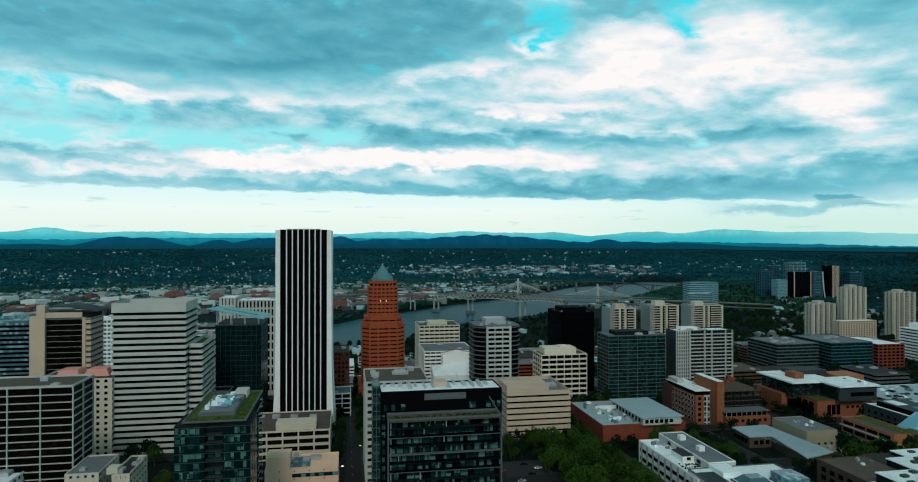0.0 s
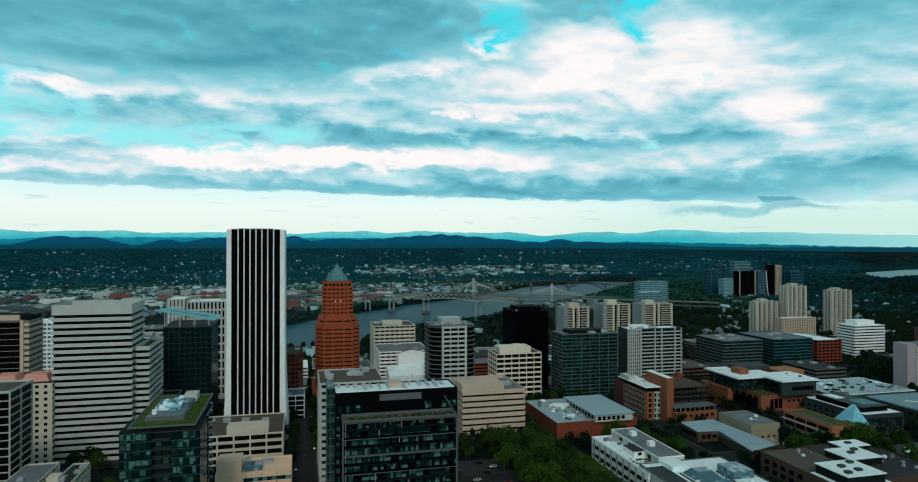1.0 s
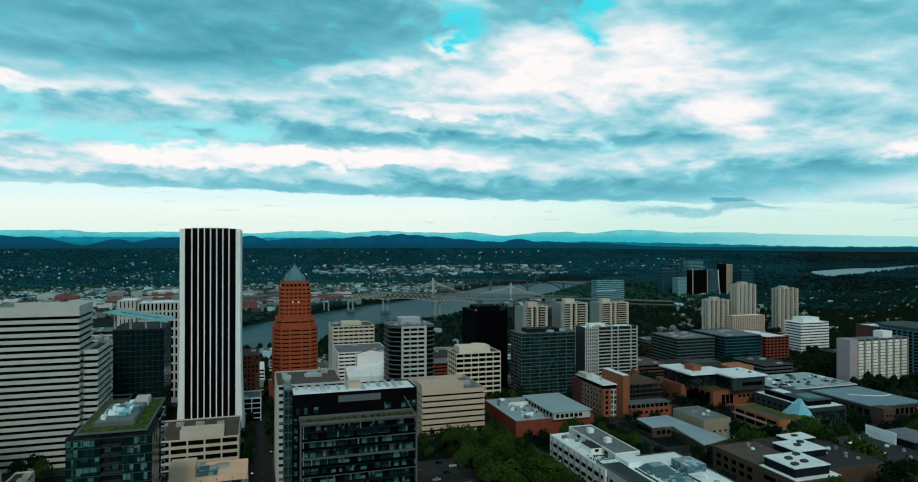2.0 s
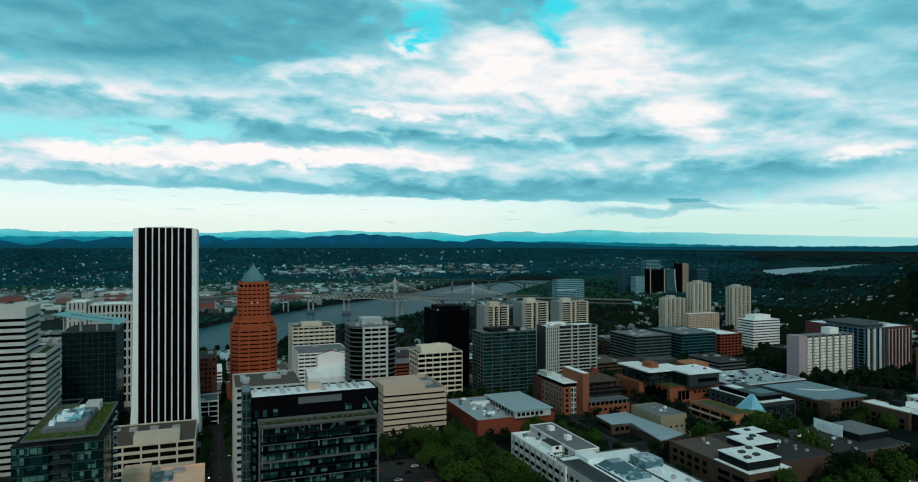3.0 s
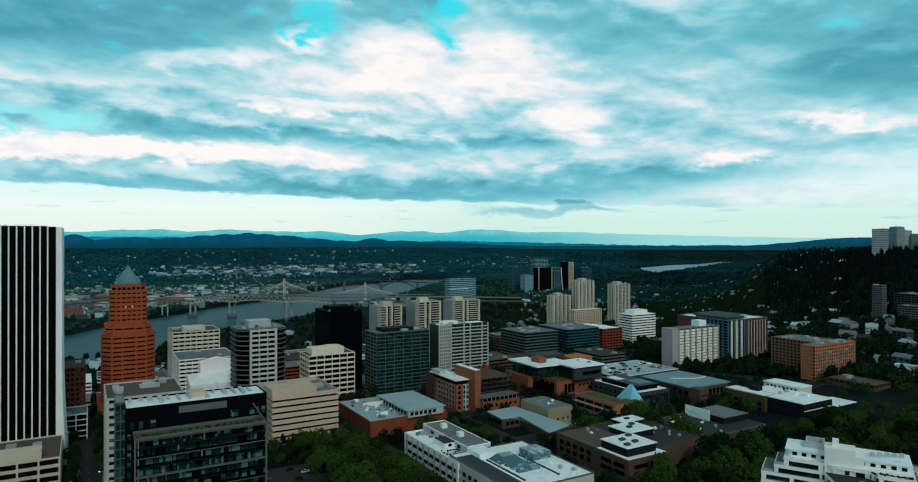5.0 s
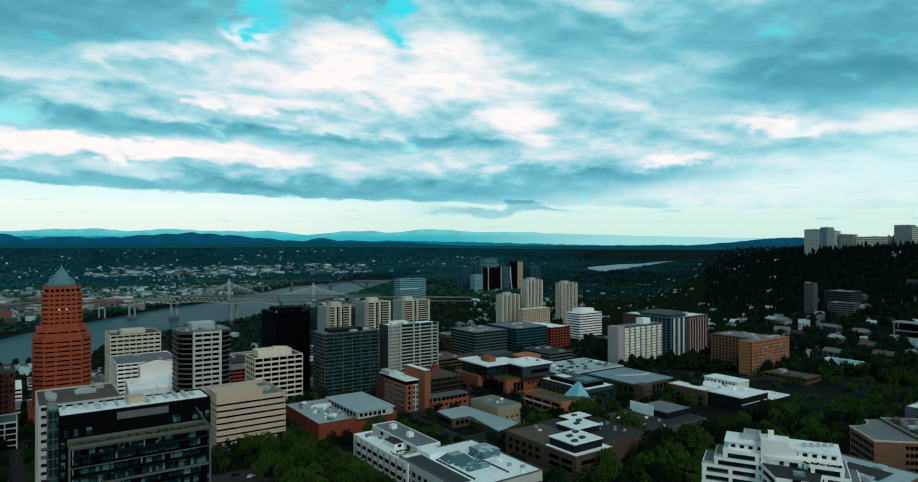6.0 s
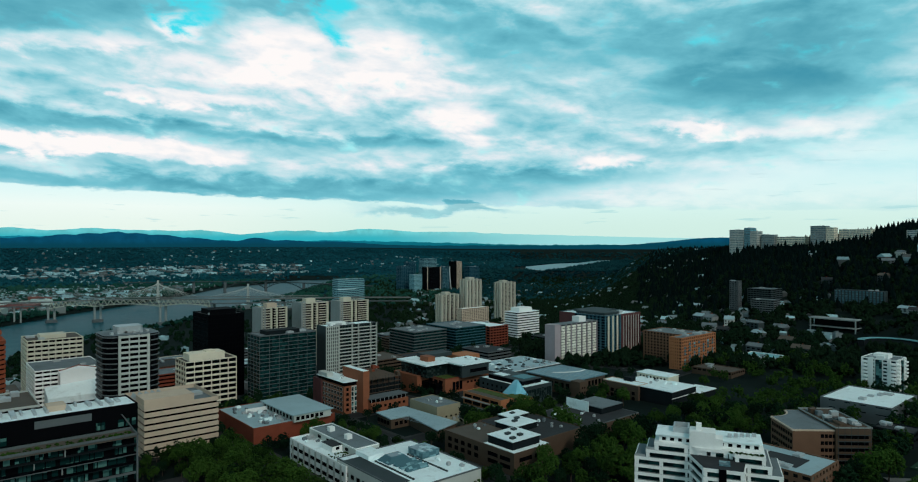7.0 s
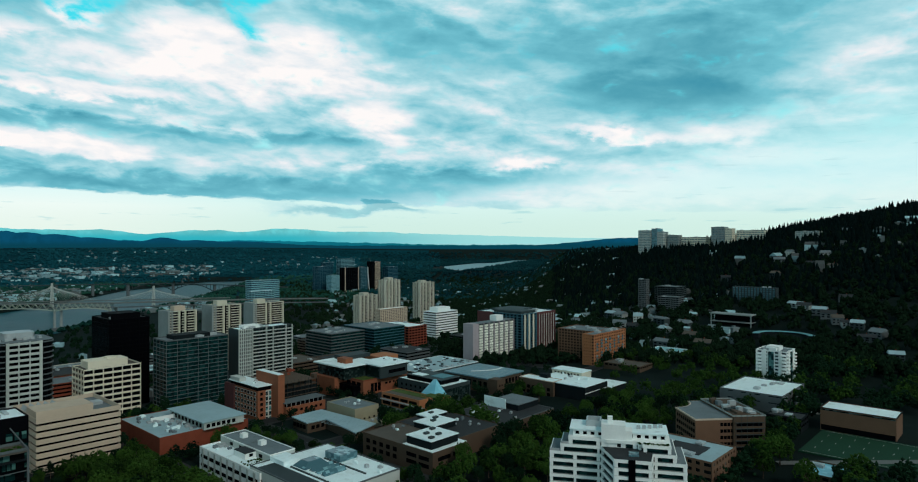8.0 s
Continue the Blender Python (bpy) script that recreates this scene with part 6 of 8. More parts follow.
# towards the hills
block("gymnasium", "low hall with bright white roof", 512, 570, 142, 188, 71, 5.0, 4.2, 4, 4, 6.0, "grey", roof="white_roof", units=4, category="sports hall")
t = block("gymnasium", "brick sports hall with bright white roof", 485, 509, 68, 111, 73.5, 14.0, 13.0, 1, 1, 0, "rust", roof="white_roof", units=0, category="sports hall", panes=False, par=0.6)
H = 73.5 - t.location.z
part("dark_band", Geo().box(-12.15, -11.9, -21, 21, 1.5, 5.0), M["black"], t, "dark open base")
part("roof_edge", Geo().ring(-12.4, 12.4, -21.9, 21.9, H - 0.1, H + 0.35, 0.5), M["dark"], t)
t = block("apartment_tower", "white apartment tower with stacked balconies and bays", 614, 640, 167, 193, 88, 3.0, 1.5, 5, 5, 1.6, "white", "teal_glass", roof="roof", units=1, category="apartment building",
          pent=(621, 632, 175, 186, 3.6, "white"))
H = 88 - t.location.z
rail = Geo().box(-15.0, -12.9, 0, 4.2, 0, 1.1).mesh("balcony", M["white"])
slab = Geo().box(0, 4.6, -14.9, -12.9, 0, 1.1).mesh("balcony", M["white"])
for i in range(int(H / 3.0) - 1):
    for v in (-12.6, 8.2):
        hang("balcony", rail, t, (0, v, H - 4.4 - i * 3.0))
    for u in (-12.4, 7.6):
        hang("balcony", slab, t, (u, 0, H - 4.4 - i * 3.0))
part("glass_bay", Geo().box(-13.9, -12.8, -2.4, 2.2, 0, H - 1.2), M["teal_glass"], t, "tall blue-green glass bay")
part("glass_bay", Geo().box(-2.2, 2.2, -13.8, -12.8, 0, H - 1.2), M["teal_glass"], t, "tall blue-green glass bay")
for v in (-7.6, 5.2):
    part("white_pier", Geo().box(-13.8, -12.7, v - 1.3, v + 1.3, 0, H + 0.6), M["white"], t)
for u in (-6.4, 5.4):
    part("white_pier", Geo().box(u - 1.2, u + 1.2, -13.8, -12.7, 0, H + 0.6), M["white"], t)
part("stair_head", Geo().box(-9, -4, -3, 3, H - 1, H + 1.8), M["white"], t)


def old_school():
    """Tan school set askew to the streets, with a hollow rounded corner."""
    t = thing("old_school", (408, 154.5, gz(408, 154) - 1), "tan brick school with a hollow curved corner", "school building")
    t.rotation_euler = (0, 0, radians(47))
    FOOT.append((378, 440, 126, 184))
    H = 79.5 - t.location.z
    curve = [(21.5 - 15 * math.cos(radians(q)), 21 - 15 * math.sin(radians(q))) for q in range(90, -1, -10)]
    poly = [(-21.5, -21), (21.5, -21)] + curve + [(-21.5, 21)]
    part("wall", Geo().prism(poly, 0, H - 0.8), M["rust"], t)
    part("parapet", Geo().prism(inset(poly, -0.3), H - 0.8, H), M["tan"], t, "pale stone cornice")
    part("roof", Geo().prism(inset(poly, 0.6), H, H + 0.1), M["roof"], t)
    me = Geo().box(-0.12, 0.3, -0.9, 0.9, 0, 2.0).mesh("window", M["black_glass"])
    for r in range(4):
        for i in range(12):
            hang("window", me, t, (-21.5, -19.5 + i * 2.2, H - 4.6 - r * 3.9))
    me2 = Geo().box(-0.9, 0.9, -0.3, 0.12, 0, 2.0).mesh("window", M["black_glass"])
    for r in range(4):
        for i in range(9):
            hang("window", me2, t, (-19.5 + i * 2.9, 21, H - 4.6 - r * 3.9))
    part("rear_block", Geo().box(-22.6, 20, -22, -2, 0, H + 1.2), M["brown"], t, "darker brick block with scaffolding")
    part("block_cornice", Geo().ring(-22.9, 20.3, -22.3, -1.7, H + 1.2, H + 1.9, 0.6), M["concrete"], t)
    for r in range(5):
        part("scaffold_deck", Geo().box(-23.8, -22.7, -21, -3, H - 2.5 - r * 3.6, H - 2.3 - r * 3.6), M["slate"], t)
        part("window_band", Geo().box(-22.72, -22.5, -20, -4, H - 4.6 - r * 3.6, H - 2.9 - r * 3.6), M["black_glass"], t)
    for q in range(6):
        part("scaffold_post", Geo().box(-23.8, -23.65, -21 + q * 3.6, -20.85 + q * 3.6, 0, H + 2.6), M["slate"], t)
    rng = random.Random(31)
    for i in range(16):
        x, y = rng.uniform(-16, 14), rng.uniform(-19, -5)
        w, d, h = rng.uniform(0.8, 3), rng.uniform(0.8, 2.4), rng.uniform(2.0, 4.4)
        part("roof_unit", Geo().box(x - w, x + w, y - d, y + d, H + 0.1, H + h), M[rng.choice(["metal", "slate", "roof", "brown"])], t)


old_school()
block("brick_building", "dark brick building with pale blue roof court", 322, 356, 122, 162, 75, 3.6, 1.8, 8, 9, 2.0, "rust", "glass", roof="blue_roof", units=4, pent=(330, 346, 132, 152, 0.4, "dark_roof"))


def stepped_apartments():
    """White apartment house with set-back upper floors and a jutting middle."""
    zb = gz(235, 125) - 1
    t = thing("apartment_tower", (230, 125, zb), "white stepped apartment building with long balconies", "apartment building")
    t.rotation_euler = (0, 0, radians(-61.5))
    FOOT.append((202, 268, 92, 158))
    H = 106.8 - zb
    full = [(-26.3, 0), (-6, 0), (-0.8, -14.5), (13.0, -14.5), (14.0, -5), (26.3, -5), (26.3, 17), (-26.3, 17)]
    step1 = [(-22.0, 0), (-6, 0), (-0.8, -14.5), (13.0, -14.5), (14.0, -5), (22.6, -5), (22.6, 16), (-22.0, 16)]
    step2 = [(-18.8, 0), (-6, 0), (-3.6, -1.0), (8.0, -1.0), (10.0, -4.6), (20.6, -4.6), (20.6, 15), (-18.8, 15)]
    fh = 3.1
    levels = [step2, step1] + [full] * 14
    rng = random.Random(2)
    for i, poly in enumerate(levels):
        z = H - (i + 1) * fh
        if z < 0:
            break
        part("window_band", Geo().prism(inset(poly, 0.9), z, z + 2.0), M["condo_glass"], t, "dark recessed windows")
        part("balcony_wall", Geo().prism(poly, z + 1.9, z + fh), M["white"], t)
        part("floor_slab", Geo().prism(inset(poly, 0.15), z - 0.02, z + 0.12), M["concrete"], t)
        for a, b2 in zip(poly, poly[1:] + poly[:1]):
            a, b2 = Vector(a), Vector(b2)
            n = int((b2 - a).length / 8.5)
            d = (b2 - a).normalized()
            for k in range(n + 1):
                p = a + d * (0.9 + k * ((b2 - a).length - 1.8) / max(n, 1)) + Vector((-d.y, d.x)) * 0.62
                w = rng.uniform(0.3, 0.8)
                p = a + d * min(max((p - a).dot(d), w + 0.1), max((b2 - a).length - w - 0.1, w + 0.1)) + Vector((-d.y, d.x)) * 0.62
                q = p - d * w, p + d * w
                nn = Vector((-d.y, d.x)) * 0.55
                part("pier", Geo().prism([tuple(q[0] - nn), tuple(q[1] - nn), tuple(q[1] + nn), tuple(q[0] + nn)], z + 0.1, z + 1.91), M["white"], t)
    for i, poly in ((1, step1), (2, full)):
        part("deck", Geo().prism(inset(poly, 0.4), H - i * fh, H - i * fh + 0.12), M["roof"], t, "grey roof deck")
        part("deck_rail", Geo().box(poly[0][0] + 0.2, poly[0][0] + 4, 0.2, 0.35, H - i * fh, H - i * fh + 1.0), M["metal"], t)
    part("middle_roof", Geo().prism([(-5.2, -1.4), (-0.6, -14.1), (12.6, -14.1), (13.6, -5.2), (8.4, -1.4)], H - fh, H - fh + 0.35), M["dark_roof"], t, "dark flat roof of the middle bay")
    part("skylight", Geo().box(4.6, 8.4, -11, -6.5, H - fh + 0.3, H - fh + 0.9), M["sky_glass"], t, "pale glass skylight")
    part("glass_slot", Geo().box(4.4, 7.0, -14.8, -14.2, 0, H - fh + 0.1), M["black_glass"], t, "tall dark window slot")
    # the set-back top storey and the lift tower
    part("top_storey", Geo().box(-17, 19, 2.0, 14, H, H + 2.6), M["white"], t)
    for v in range(-16, 18, 3):
        part("window", Geo().box(v, v + 1.5, 1.9, 2.05, H + 0.7, H + 1.9), M["black_glass"], t)
    part("roof", Geo().box(-18.4, 20, 1.2, 15, H + 2.6, H + 3.0), M["white_roof"], t, "pale overhanging roof")
    part("lift_tower", Geo().box(-5.8, 3.6, -0.4, 7, H - fh, H + 5.8), M["white"], t)
    part("tower_block", Geo().box(3.6, 6.2, 0.2, 6, H - fh, H + 3.6), M["white"], t)
    part("door", Geo().box(0.4, 1.8, -0.5, -0.35, H - fh + 0.3, H - fh + 2.6), M["dark"], t)
    part("vent_box", Geo().box(-3.4, -1.4, 2, 4, H + 5.8, H + 8.4), M["white"], t)
    part("pergola", Geo().ring(-12, -6, 6, 14, H + 3.0, H + 5.2, 0.6), M["metal"], t, "grey roof pergola")
    leafy(t, rng, 8.5, 20, -4.2, -2.6, H, 50, 0.4)
    for i in range(5):
        part("roof_unit", Geo().box(8 + i * 2.2, 9.4 + i * 2.2, 6 + i, 7.6 + i, H + 3.0, H + 4.2), M["metal"], t)


stepped_apartments()


# ---- streets of the square grid ----
def strip(name, material, a, b, half, lift, label, step=20.0):
    """A ribbon that follows the ground from a to b."""
    a, b = Vector(a), Vector(b)
    n = max(1, int((b - a).length / step))
    d = (b - a).normalized()
    s = Vector((-d.y, d.x)) * half
    g = Geo()
    for i in range(n + 1):
        p = a + (b - a) * i / n
        for q in (p - s, p + s):
            g.v.append((q.x, q.y, gz(q.x, q.y) + lift))
    g.f = [(2 * i, 2 * i + 1, 2 * i + 3, 2 * i + 2)[::-1] for i in range(n)]
    return tagged(new(name, g.mesh(name, M[material])), label, "street", kind="structure")


STREET_X = [3.5 + 79.2 * i for i in range(-4, 9)]
STREET_Y = [261.0 + 79.2 * i for i in range(-3, 9)]
for x in STREET_X:
    low = 180 if x < 250 else 345
    strip("pavement", "paving", (x, low), (x, 900), 9.0, 0.30, "pale concrete pavements along a street")
    strip("road", "asphalt", (x, low), (x, 900), 5.6, 0.42, "dark asphalt city street")
for y in STREET_Y:
    far = 660 if y > 330 else 250
    strip("pavement", "paving", (-320, y), (far, y), 9.0, 0.34, "pale concrete pavements along an avenue")
    strip("road", "asphalt", (-320, y), (far, y), 5.6, 0.46, "dark asphalt city avenue")
g = Geo()
for x in STREET_X[2:]:
    for k in range(30):
        y = 350 + k * 14
        z = gz(x, y) + 0.50
        g.v += [(x - 0.07, y, z), (x + 0.07, y, z), (x + 0.07, y + 3, gz(x, y + 3) + 0.50), (x - 0.07, y + 3, gz(x, y + 3) + 0.50)]
        g.f.append((len(g.v) - 4, len(g.v) - 3, len(g.v) - 2, len(g.v) - 1))
tagged(new("trim", g.mesh("trim", M["line"])), "white lane dashes on the streets", "road marking", kind="structure")
strip("road", "asphalt", (690, 640), (720, 200), 14, 0.5, "wide sunken motorway at the foot of the hills")
strip("road", "asphalt", (300, 900), (900, 800), 12, 0.5, "broad grey ramp road")
strip("road", "ramp", (420, 1000), (1250, 1250), 10, 0.6, "pale concrete motorway ramps")
strip("road", "ramp", (560, 860), (960, 1250), 8, 0.6, "pale concrete motorway ramps")


# ---- sports field ----
g = Geo().box(424, 482, 36, 109, 57.0, 59.4)
tagged(new("sports_field", g.mesh("sports_field", M["turf"])), "green artificial turf field with faint white lines", "sports field")
for i in range(9):
    ya = 42 + i * 7.6
    for xa in (436, 452, 468):
        tagged(new("field_line", Geo().box(xa, xa + 3.2, ya, ya + 0.3, 59.4, 59.44).mesh("field_line", M["line"])), "short white hash mark on the turf", "field marking", "hash marks")
for xa in (426, 479.6):
    tagged(new("field_line", Geo().box(xa, xa + 0.22, 38, 107, 59.4, 59.44).mesh("field_line", M["line"])), "long white sideline on the turf", "field marking", "side lines")
strip("pavement", "ramp", (394, 112), (458, 40), 3.2, 0.5, "pale path beside the sports field")
block("low_building", "low shed with a pale blue metal roof", 368, 392, 72, 92, 65.5, 3.4, 1.8, 5, 5, 1.0, "brown", "black_glass", roof="ice", units=1)
block("low_building", "low dark link between the school and the sports hall", 466, 484, 118, 140, 68, 3.4, 1.6, 4, 5, 0.8, "dark", "black_glass", roof="dark_roof", units=3)
for x, y in ((532, 122), (540, 112)):
    block("low_building", "small pale house with a metal roof", x - 4.5, x + 4.5, y - 5, y + 5, 64.5, 3.2, 1.6, 3, 3, 1.0, "bank", "black_glass", roof="white_roof", units=0)


# ---- bridges over the river ----
def freeway_bridge():
    """Double-deck steel truss bridge with viaducts on both banks."""
    line = [(-260, 1730, 44), (-120, 1755, 46), (0, 1775, 47), (120, 1785, 48), (239, 1708, 50), (321, 1650, 54), (420, 1500, 60), (500, 1425, 60), (640, 1370, 58), (800, 1335, 54), (960, 1320, 46)]
    t = thing("road_bridge", (330, 1610, 3), "double-deck steel truss motorway bridge", "bridge")
    o = Vector((330, 1610, 3))
    P = [Vector(p) - o for p in line]
    for a, b in zip(P, P[1:]):
        part("upper_deck", Geo().beam(a, b + (b - a).normalized() * 0.6, 16, 2.2), M["ramp"], t)
        part("lower_deck", Geo().beam(a - Vector((0, 0, 9)), b - Vector((0, 0, 9)), 16, 1.6), M["grey"], t)
    # the truss spans
    for a, b in zip(P[4:7], P[5:8]):
        n = 10
        g = Geo()
        d = (b - a) / n
        side = Vector((-d.y, d.x, 0)).normalized() * 8
        for s in (-1, 1):
            for i in range(n):
                deep = 9 + 6 * (abs(i - n / 2) / (n / 2)) ** 2
                deep2 = 9 + 6 * (abs(i + 1 - n / 2) / (n / 2)) ** 2
                p, q = a + d * i + side * s, a + d * (i + 1) + side * s
                mid = (p + q) / 2
                g.beam(p - Vector((0, 0, deep)), q - Vector((0, 0, deep2)), 1.5)
                g.beam(p - Vector((0, 0, deep)), mid, 1.2)
                g.beam(mid, q - Vector((0, 0, deep2)), 1.2)
        part("truss", g, M["steel"], t, "pale green steel truss")["kind"] = "stuff"
    for i in range(1, 10):
        p = P[i]
        for s in (-6, 6):
            part("pier", Geo().box(p.x + s - 2, p.x + s + 2, p.y - 2.5, p.y + 2.5, -6, p.z - 8), M["concrete"], t)
        if 4 <= i <= 6:
            part("pier_base", Geo().box(p.x - 11, p.x + 11, p.y - 5, p.y + 5, -6, 7), M["grey"], t)
    for a, b in zip(P[:4], P[1:5]):
        m = (a + b) / 2
        for s in (-6, 6):
            part("pier", Geo().box(m.x + s - 1.6, m.x + s + 1.6, m.y - 2, m.y + 2, -4, m.z - 8), M["concrete"], t)


freeway_bridge()


def cable_bridge():
    """Slim white cable-stayed bridge with two pylons."""
    t = thing("cable_bridge", (640, 1890, 3), "slender white cable-stayed bridge with two pylons", "bridge")
    o = Vector((640, 1890, 3))
    ends = [Vector((380, 2060, 28)) - o, Vector((900, 1690, 30)) - o]
    part("deck", Geo().beam(*ends, 12, 1.8), M["ramp"], t)
    for x, y, ztop in ((540, 1978, 76), (737, 1805, 66)):
        base = Vector((x, y, 3)) - o
        for s in (-3, 3):
            part("pylon", Geo().prism([(base.x + s - 1.6, base.y - 2.2), (base.x + s + 1.6, base.y - 2.2), (base.x + s + 1.6, base.y + 2.2), (base.x + s - 1.6, base.y + 2.2)], -6, ztop - 3,
                                      [(base.x + s * 0.5 - 0.9, base.y - 1.2), (base.x + s * 0.5 + 0.9, base.y - 1.2), (base.x + s * 0.5 + 0.9, base.y + 1.2), (base.x + s * 0.5 - 0.9, base.y + 1.2)]), M["bank"], t)
        d = (ends[1] - ends[0]).normalized()
        for sgn in (-1, 1):
            for i in range(1, 17):
                top = Vector((base.x, base.y, ztop - 4 - i * 0.7))
                foot = Vector((base.x, base.y, 26)) + d * sgn * i * 6.9
                part("cable", Geo().beam(top, foot, 0.4), M["bank"], t)


cable_bridge()


def arch_bridge():
    """Far green road bridge on low arches."""
    t = thing("arch_bridge", (980, 2230, 3), "dark green road bridge on low arches", "bridge")
    o = Vector((980, 2230, 3))
    line = [(560, 2480, 44), (670, 2409, 45), (983, 2244, 43), (1083, 2142, 38), (1188, 2028, 33), (1260, 1960, 28)]
    P = [Vector(p) - o for p in line]
    for a, b in zip(P, P[1:]):
        part("deck", Geo().beam(a, b, 14, 2.4), M["slate"], t)
    for a, b in ((P[2], P[3]), (P[3], P[4]), (P[1].lerp(P[2], 0.6), P[2])):
        n = 10
        for i in range(n):
            f0, f1 = i / n, (i + 1) / n
            z0, z1 = -24 * (2 * f0 - 1) ** 2 - 2, -24 * (2 * f1 - 1) ** 2 - 2
            p, q = a.lerp(b, f0), a.lerp(b, f1)
            part("arch_rib", Geo().beam(p + Vector((0, 0, z0)), q + Vector((0, 0, z1)), 6, 2.4), M["slate"], t)
            part("arch_post", Geo().beam(p + Vector((0, 0, z0)), p, 1.2), M["slate"], t)
    for p in (P[1], P[1].lerp(P[2], 0.3), P[1].lerp(P[2], 0.6), P[2], P[3], P[4]):
        part("pier", Geo().box(p.x - 4, p.x + 4, p.y - 4, p.y + 4, -6, p.z - 1), M["grey"], t)


arch_bridge()

# ---- the far river quarter ----
for x0, x1, y0, zt, wall, glass, lab, fh, sh, nf, cw in (
        (1321, 1361, 1868, 101, "harbor", "river_glass", "blue-grey glass tower by the river", 5.0, 1.2, 4, 1.2), (1329, 1364, 1800, 73, "harbor_pale", "sky_glass", "pale blue clinic block by the river", 4.5, 2.2, 1, 0),
        (1379, 1439, 1790, 98, "dark", "black_glass", "dark glass tower with tan edges", 5.0, 0.5, 6, 0.4), (1455, 1515, 1910, 124, "harbor_pale", "river_glass", "tall teal glass tower by the river", 5.0, 1.6, 4, 0.8),
        (1441, 1472, 1780, 98, "sky_glass", "river_glass", "pale blue glass tower with a curved white edge", 5.0, 1.6, 3, 0.6), (1480, 1494, 1765, 118, "dark", "black_glass", "dark glass half of a slender tower", 5.0, 0.4, 1, 0),
        (1495, 1520, 1768, 116, "tan", "black_glass", "tan ribbed half of a slender tower", 5.0, 0.4, 5, 2.2), (1542, 1590, 1750, 97, "harbor", "river_glass", "blue glass slab by the river", 5.0, 1.2, 5, 0.6),
        (1400, 1432, 1930, 112, "harbor", "river_glass", "dim teal tower behind the riverside blocks", 5.0, 1.0, 3, 0.6), (857, 939, 1500, 87, "harbor_pale", "river_glass", "long pale blue office slab with ribbon windows", 5.0, 2.6, 1, 0)):
    t = block("office_tower", lab, x0, x1, y0, y0 + 30, zt, fh, sh, nf, 3, cw, wall, glass, roof="roof", units=1, panes=False)
    H, W = zt - t.location.z, (x1 - x0) / 2
    if "tan edges" in lab:
        for v in (-W - 0.5, W - 2.5):
            part("edge_pier", Geo().box(v, v + 3.0, -15.6, -14.8, 0, H), M["tan"], t, "tan edge pier")
        part("base_band", Geo().box(-W, W, -15.7, -14.9, 0, 7), M["tan"], t, "tan base")
    if "curved white" in lab:
        for i in range(8):
            za, zb2 = H * i / 8, H * (i + 1) / 8
            part("edge_fin", Geo().beam((W + 9 * (1 - i / 8) ** 2, -15.8, za), (W + 9 * (1 - (i + 1) / 8) ** 2, -15.8, zb2), 1.8), M["white"], t, "white curved edge")
block("office_building", "low pale office with a bright roof before the slab", 840, 905, 1470, 1492, 62, 4.5, 2.0, 8, 3, 0.8, "harbor_pale", "river_glass", roof="white_roof", units=0, panes=False)

# ---- blocks between the towers and the river ----
rng2 = random.Random(5)
walls = ["white", "grey", "cream", "brick", "tan", "bank", "brown", "beige"]
lots = [(-60, 690), (-20, 760), (20, 690), (60, 780), (110, 780), (150, 700), (160, 800), (200, 700), (210, 790), (250, 640), (260, 720), (260, 820), (320, 780), (380, 800), (420, 700), (440, 860), (330, 880), (500, 800),
        (560, 790), (610, 830), (680, 800), (560, 900), (640, 930), (720, 900), (-150, 560), (-160, 700), (-220, 700), (-240, 560), (-300, 520), (-330, 720), (-140, 800), (-250, 820), (160, 560), (330, 590), (390, 600), (450, 590),
        (480, 640), (700, 620), (720, 560), (760, 640), (780, 760), (840, 860), (520, 560), (560, 600), (890, 980), (940, 900), (280, 950), (380, 960), (470, 960), (120, 900), (200, 930), (40, 880)]
for x, y in lots:
    w, d, h = rng2.uniform(16, 30), rng2.uniform(14, 26), rng2.uniform(7, 20)
    if any(a - 2 < x + w and b + 2 > x - w and c - 2 < y + d and e + 2 > y - d for a, b, c, e in FOOT):
        continue
    zb = gz(x, y)
    wall = rng2.choice(walls if x < 300 else ["grey", "slate", "brown", "grey", "slate"])
    block("low_building", {"white": "plain white", "grey": "grey concrete", "cream": "cream painted", "brick": "red brick", "tan": "tan stone", "bank": "pale panelled", "brown": "brown brick", "beige": "peach stucco", "slate": "dark grey panelled"}[wall]
          + " commercial building with a flat roof", x - w, x + w, y - d, y + d, zb + h, 3.7, 2.0, 1, 1, 0, wall, "black_glass", roof=rng2.choice(["roof", "roof", "dark_roof", "white_roof", "brown_roof"]), units=3, panes=False)

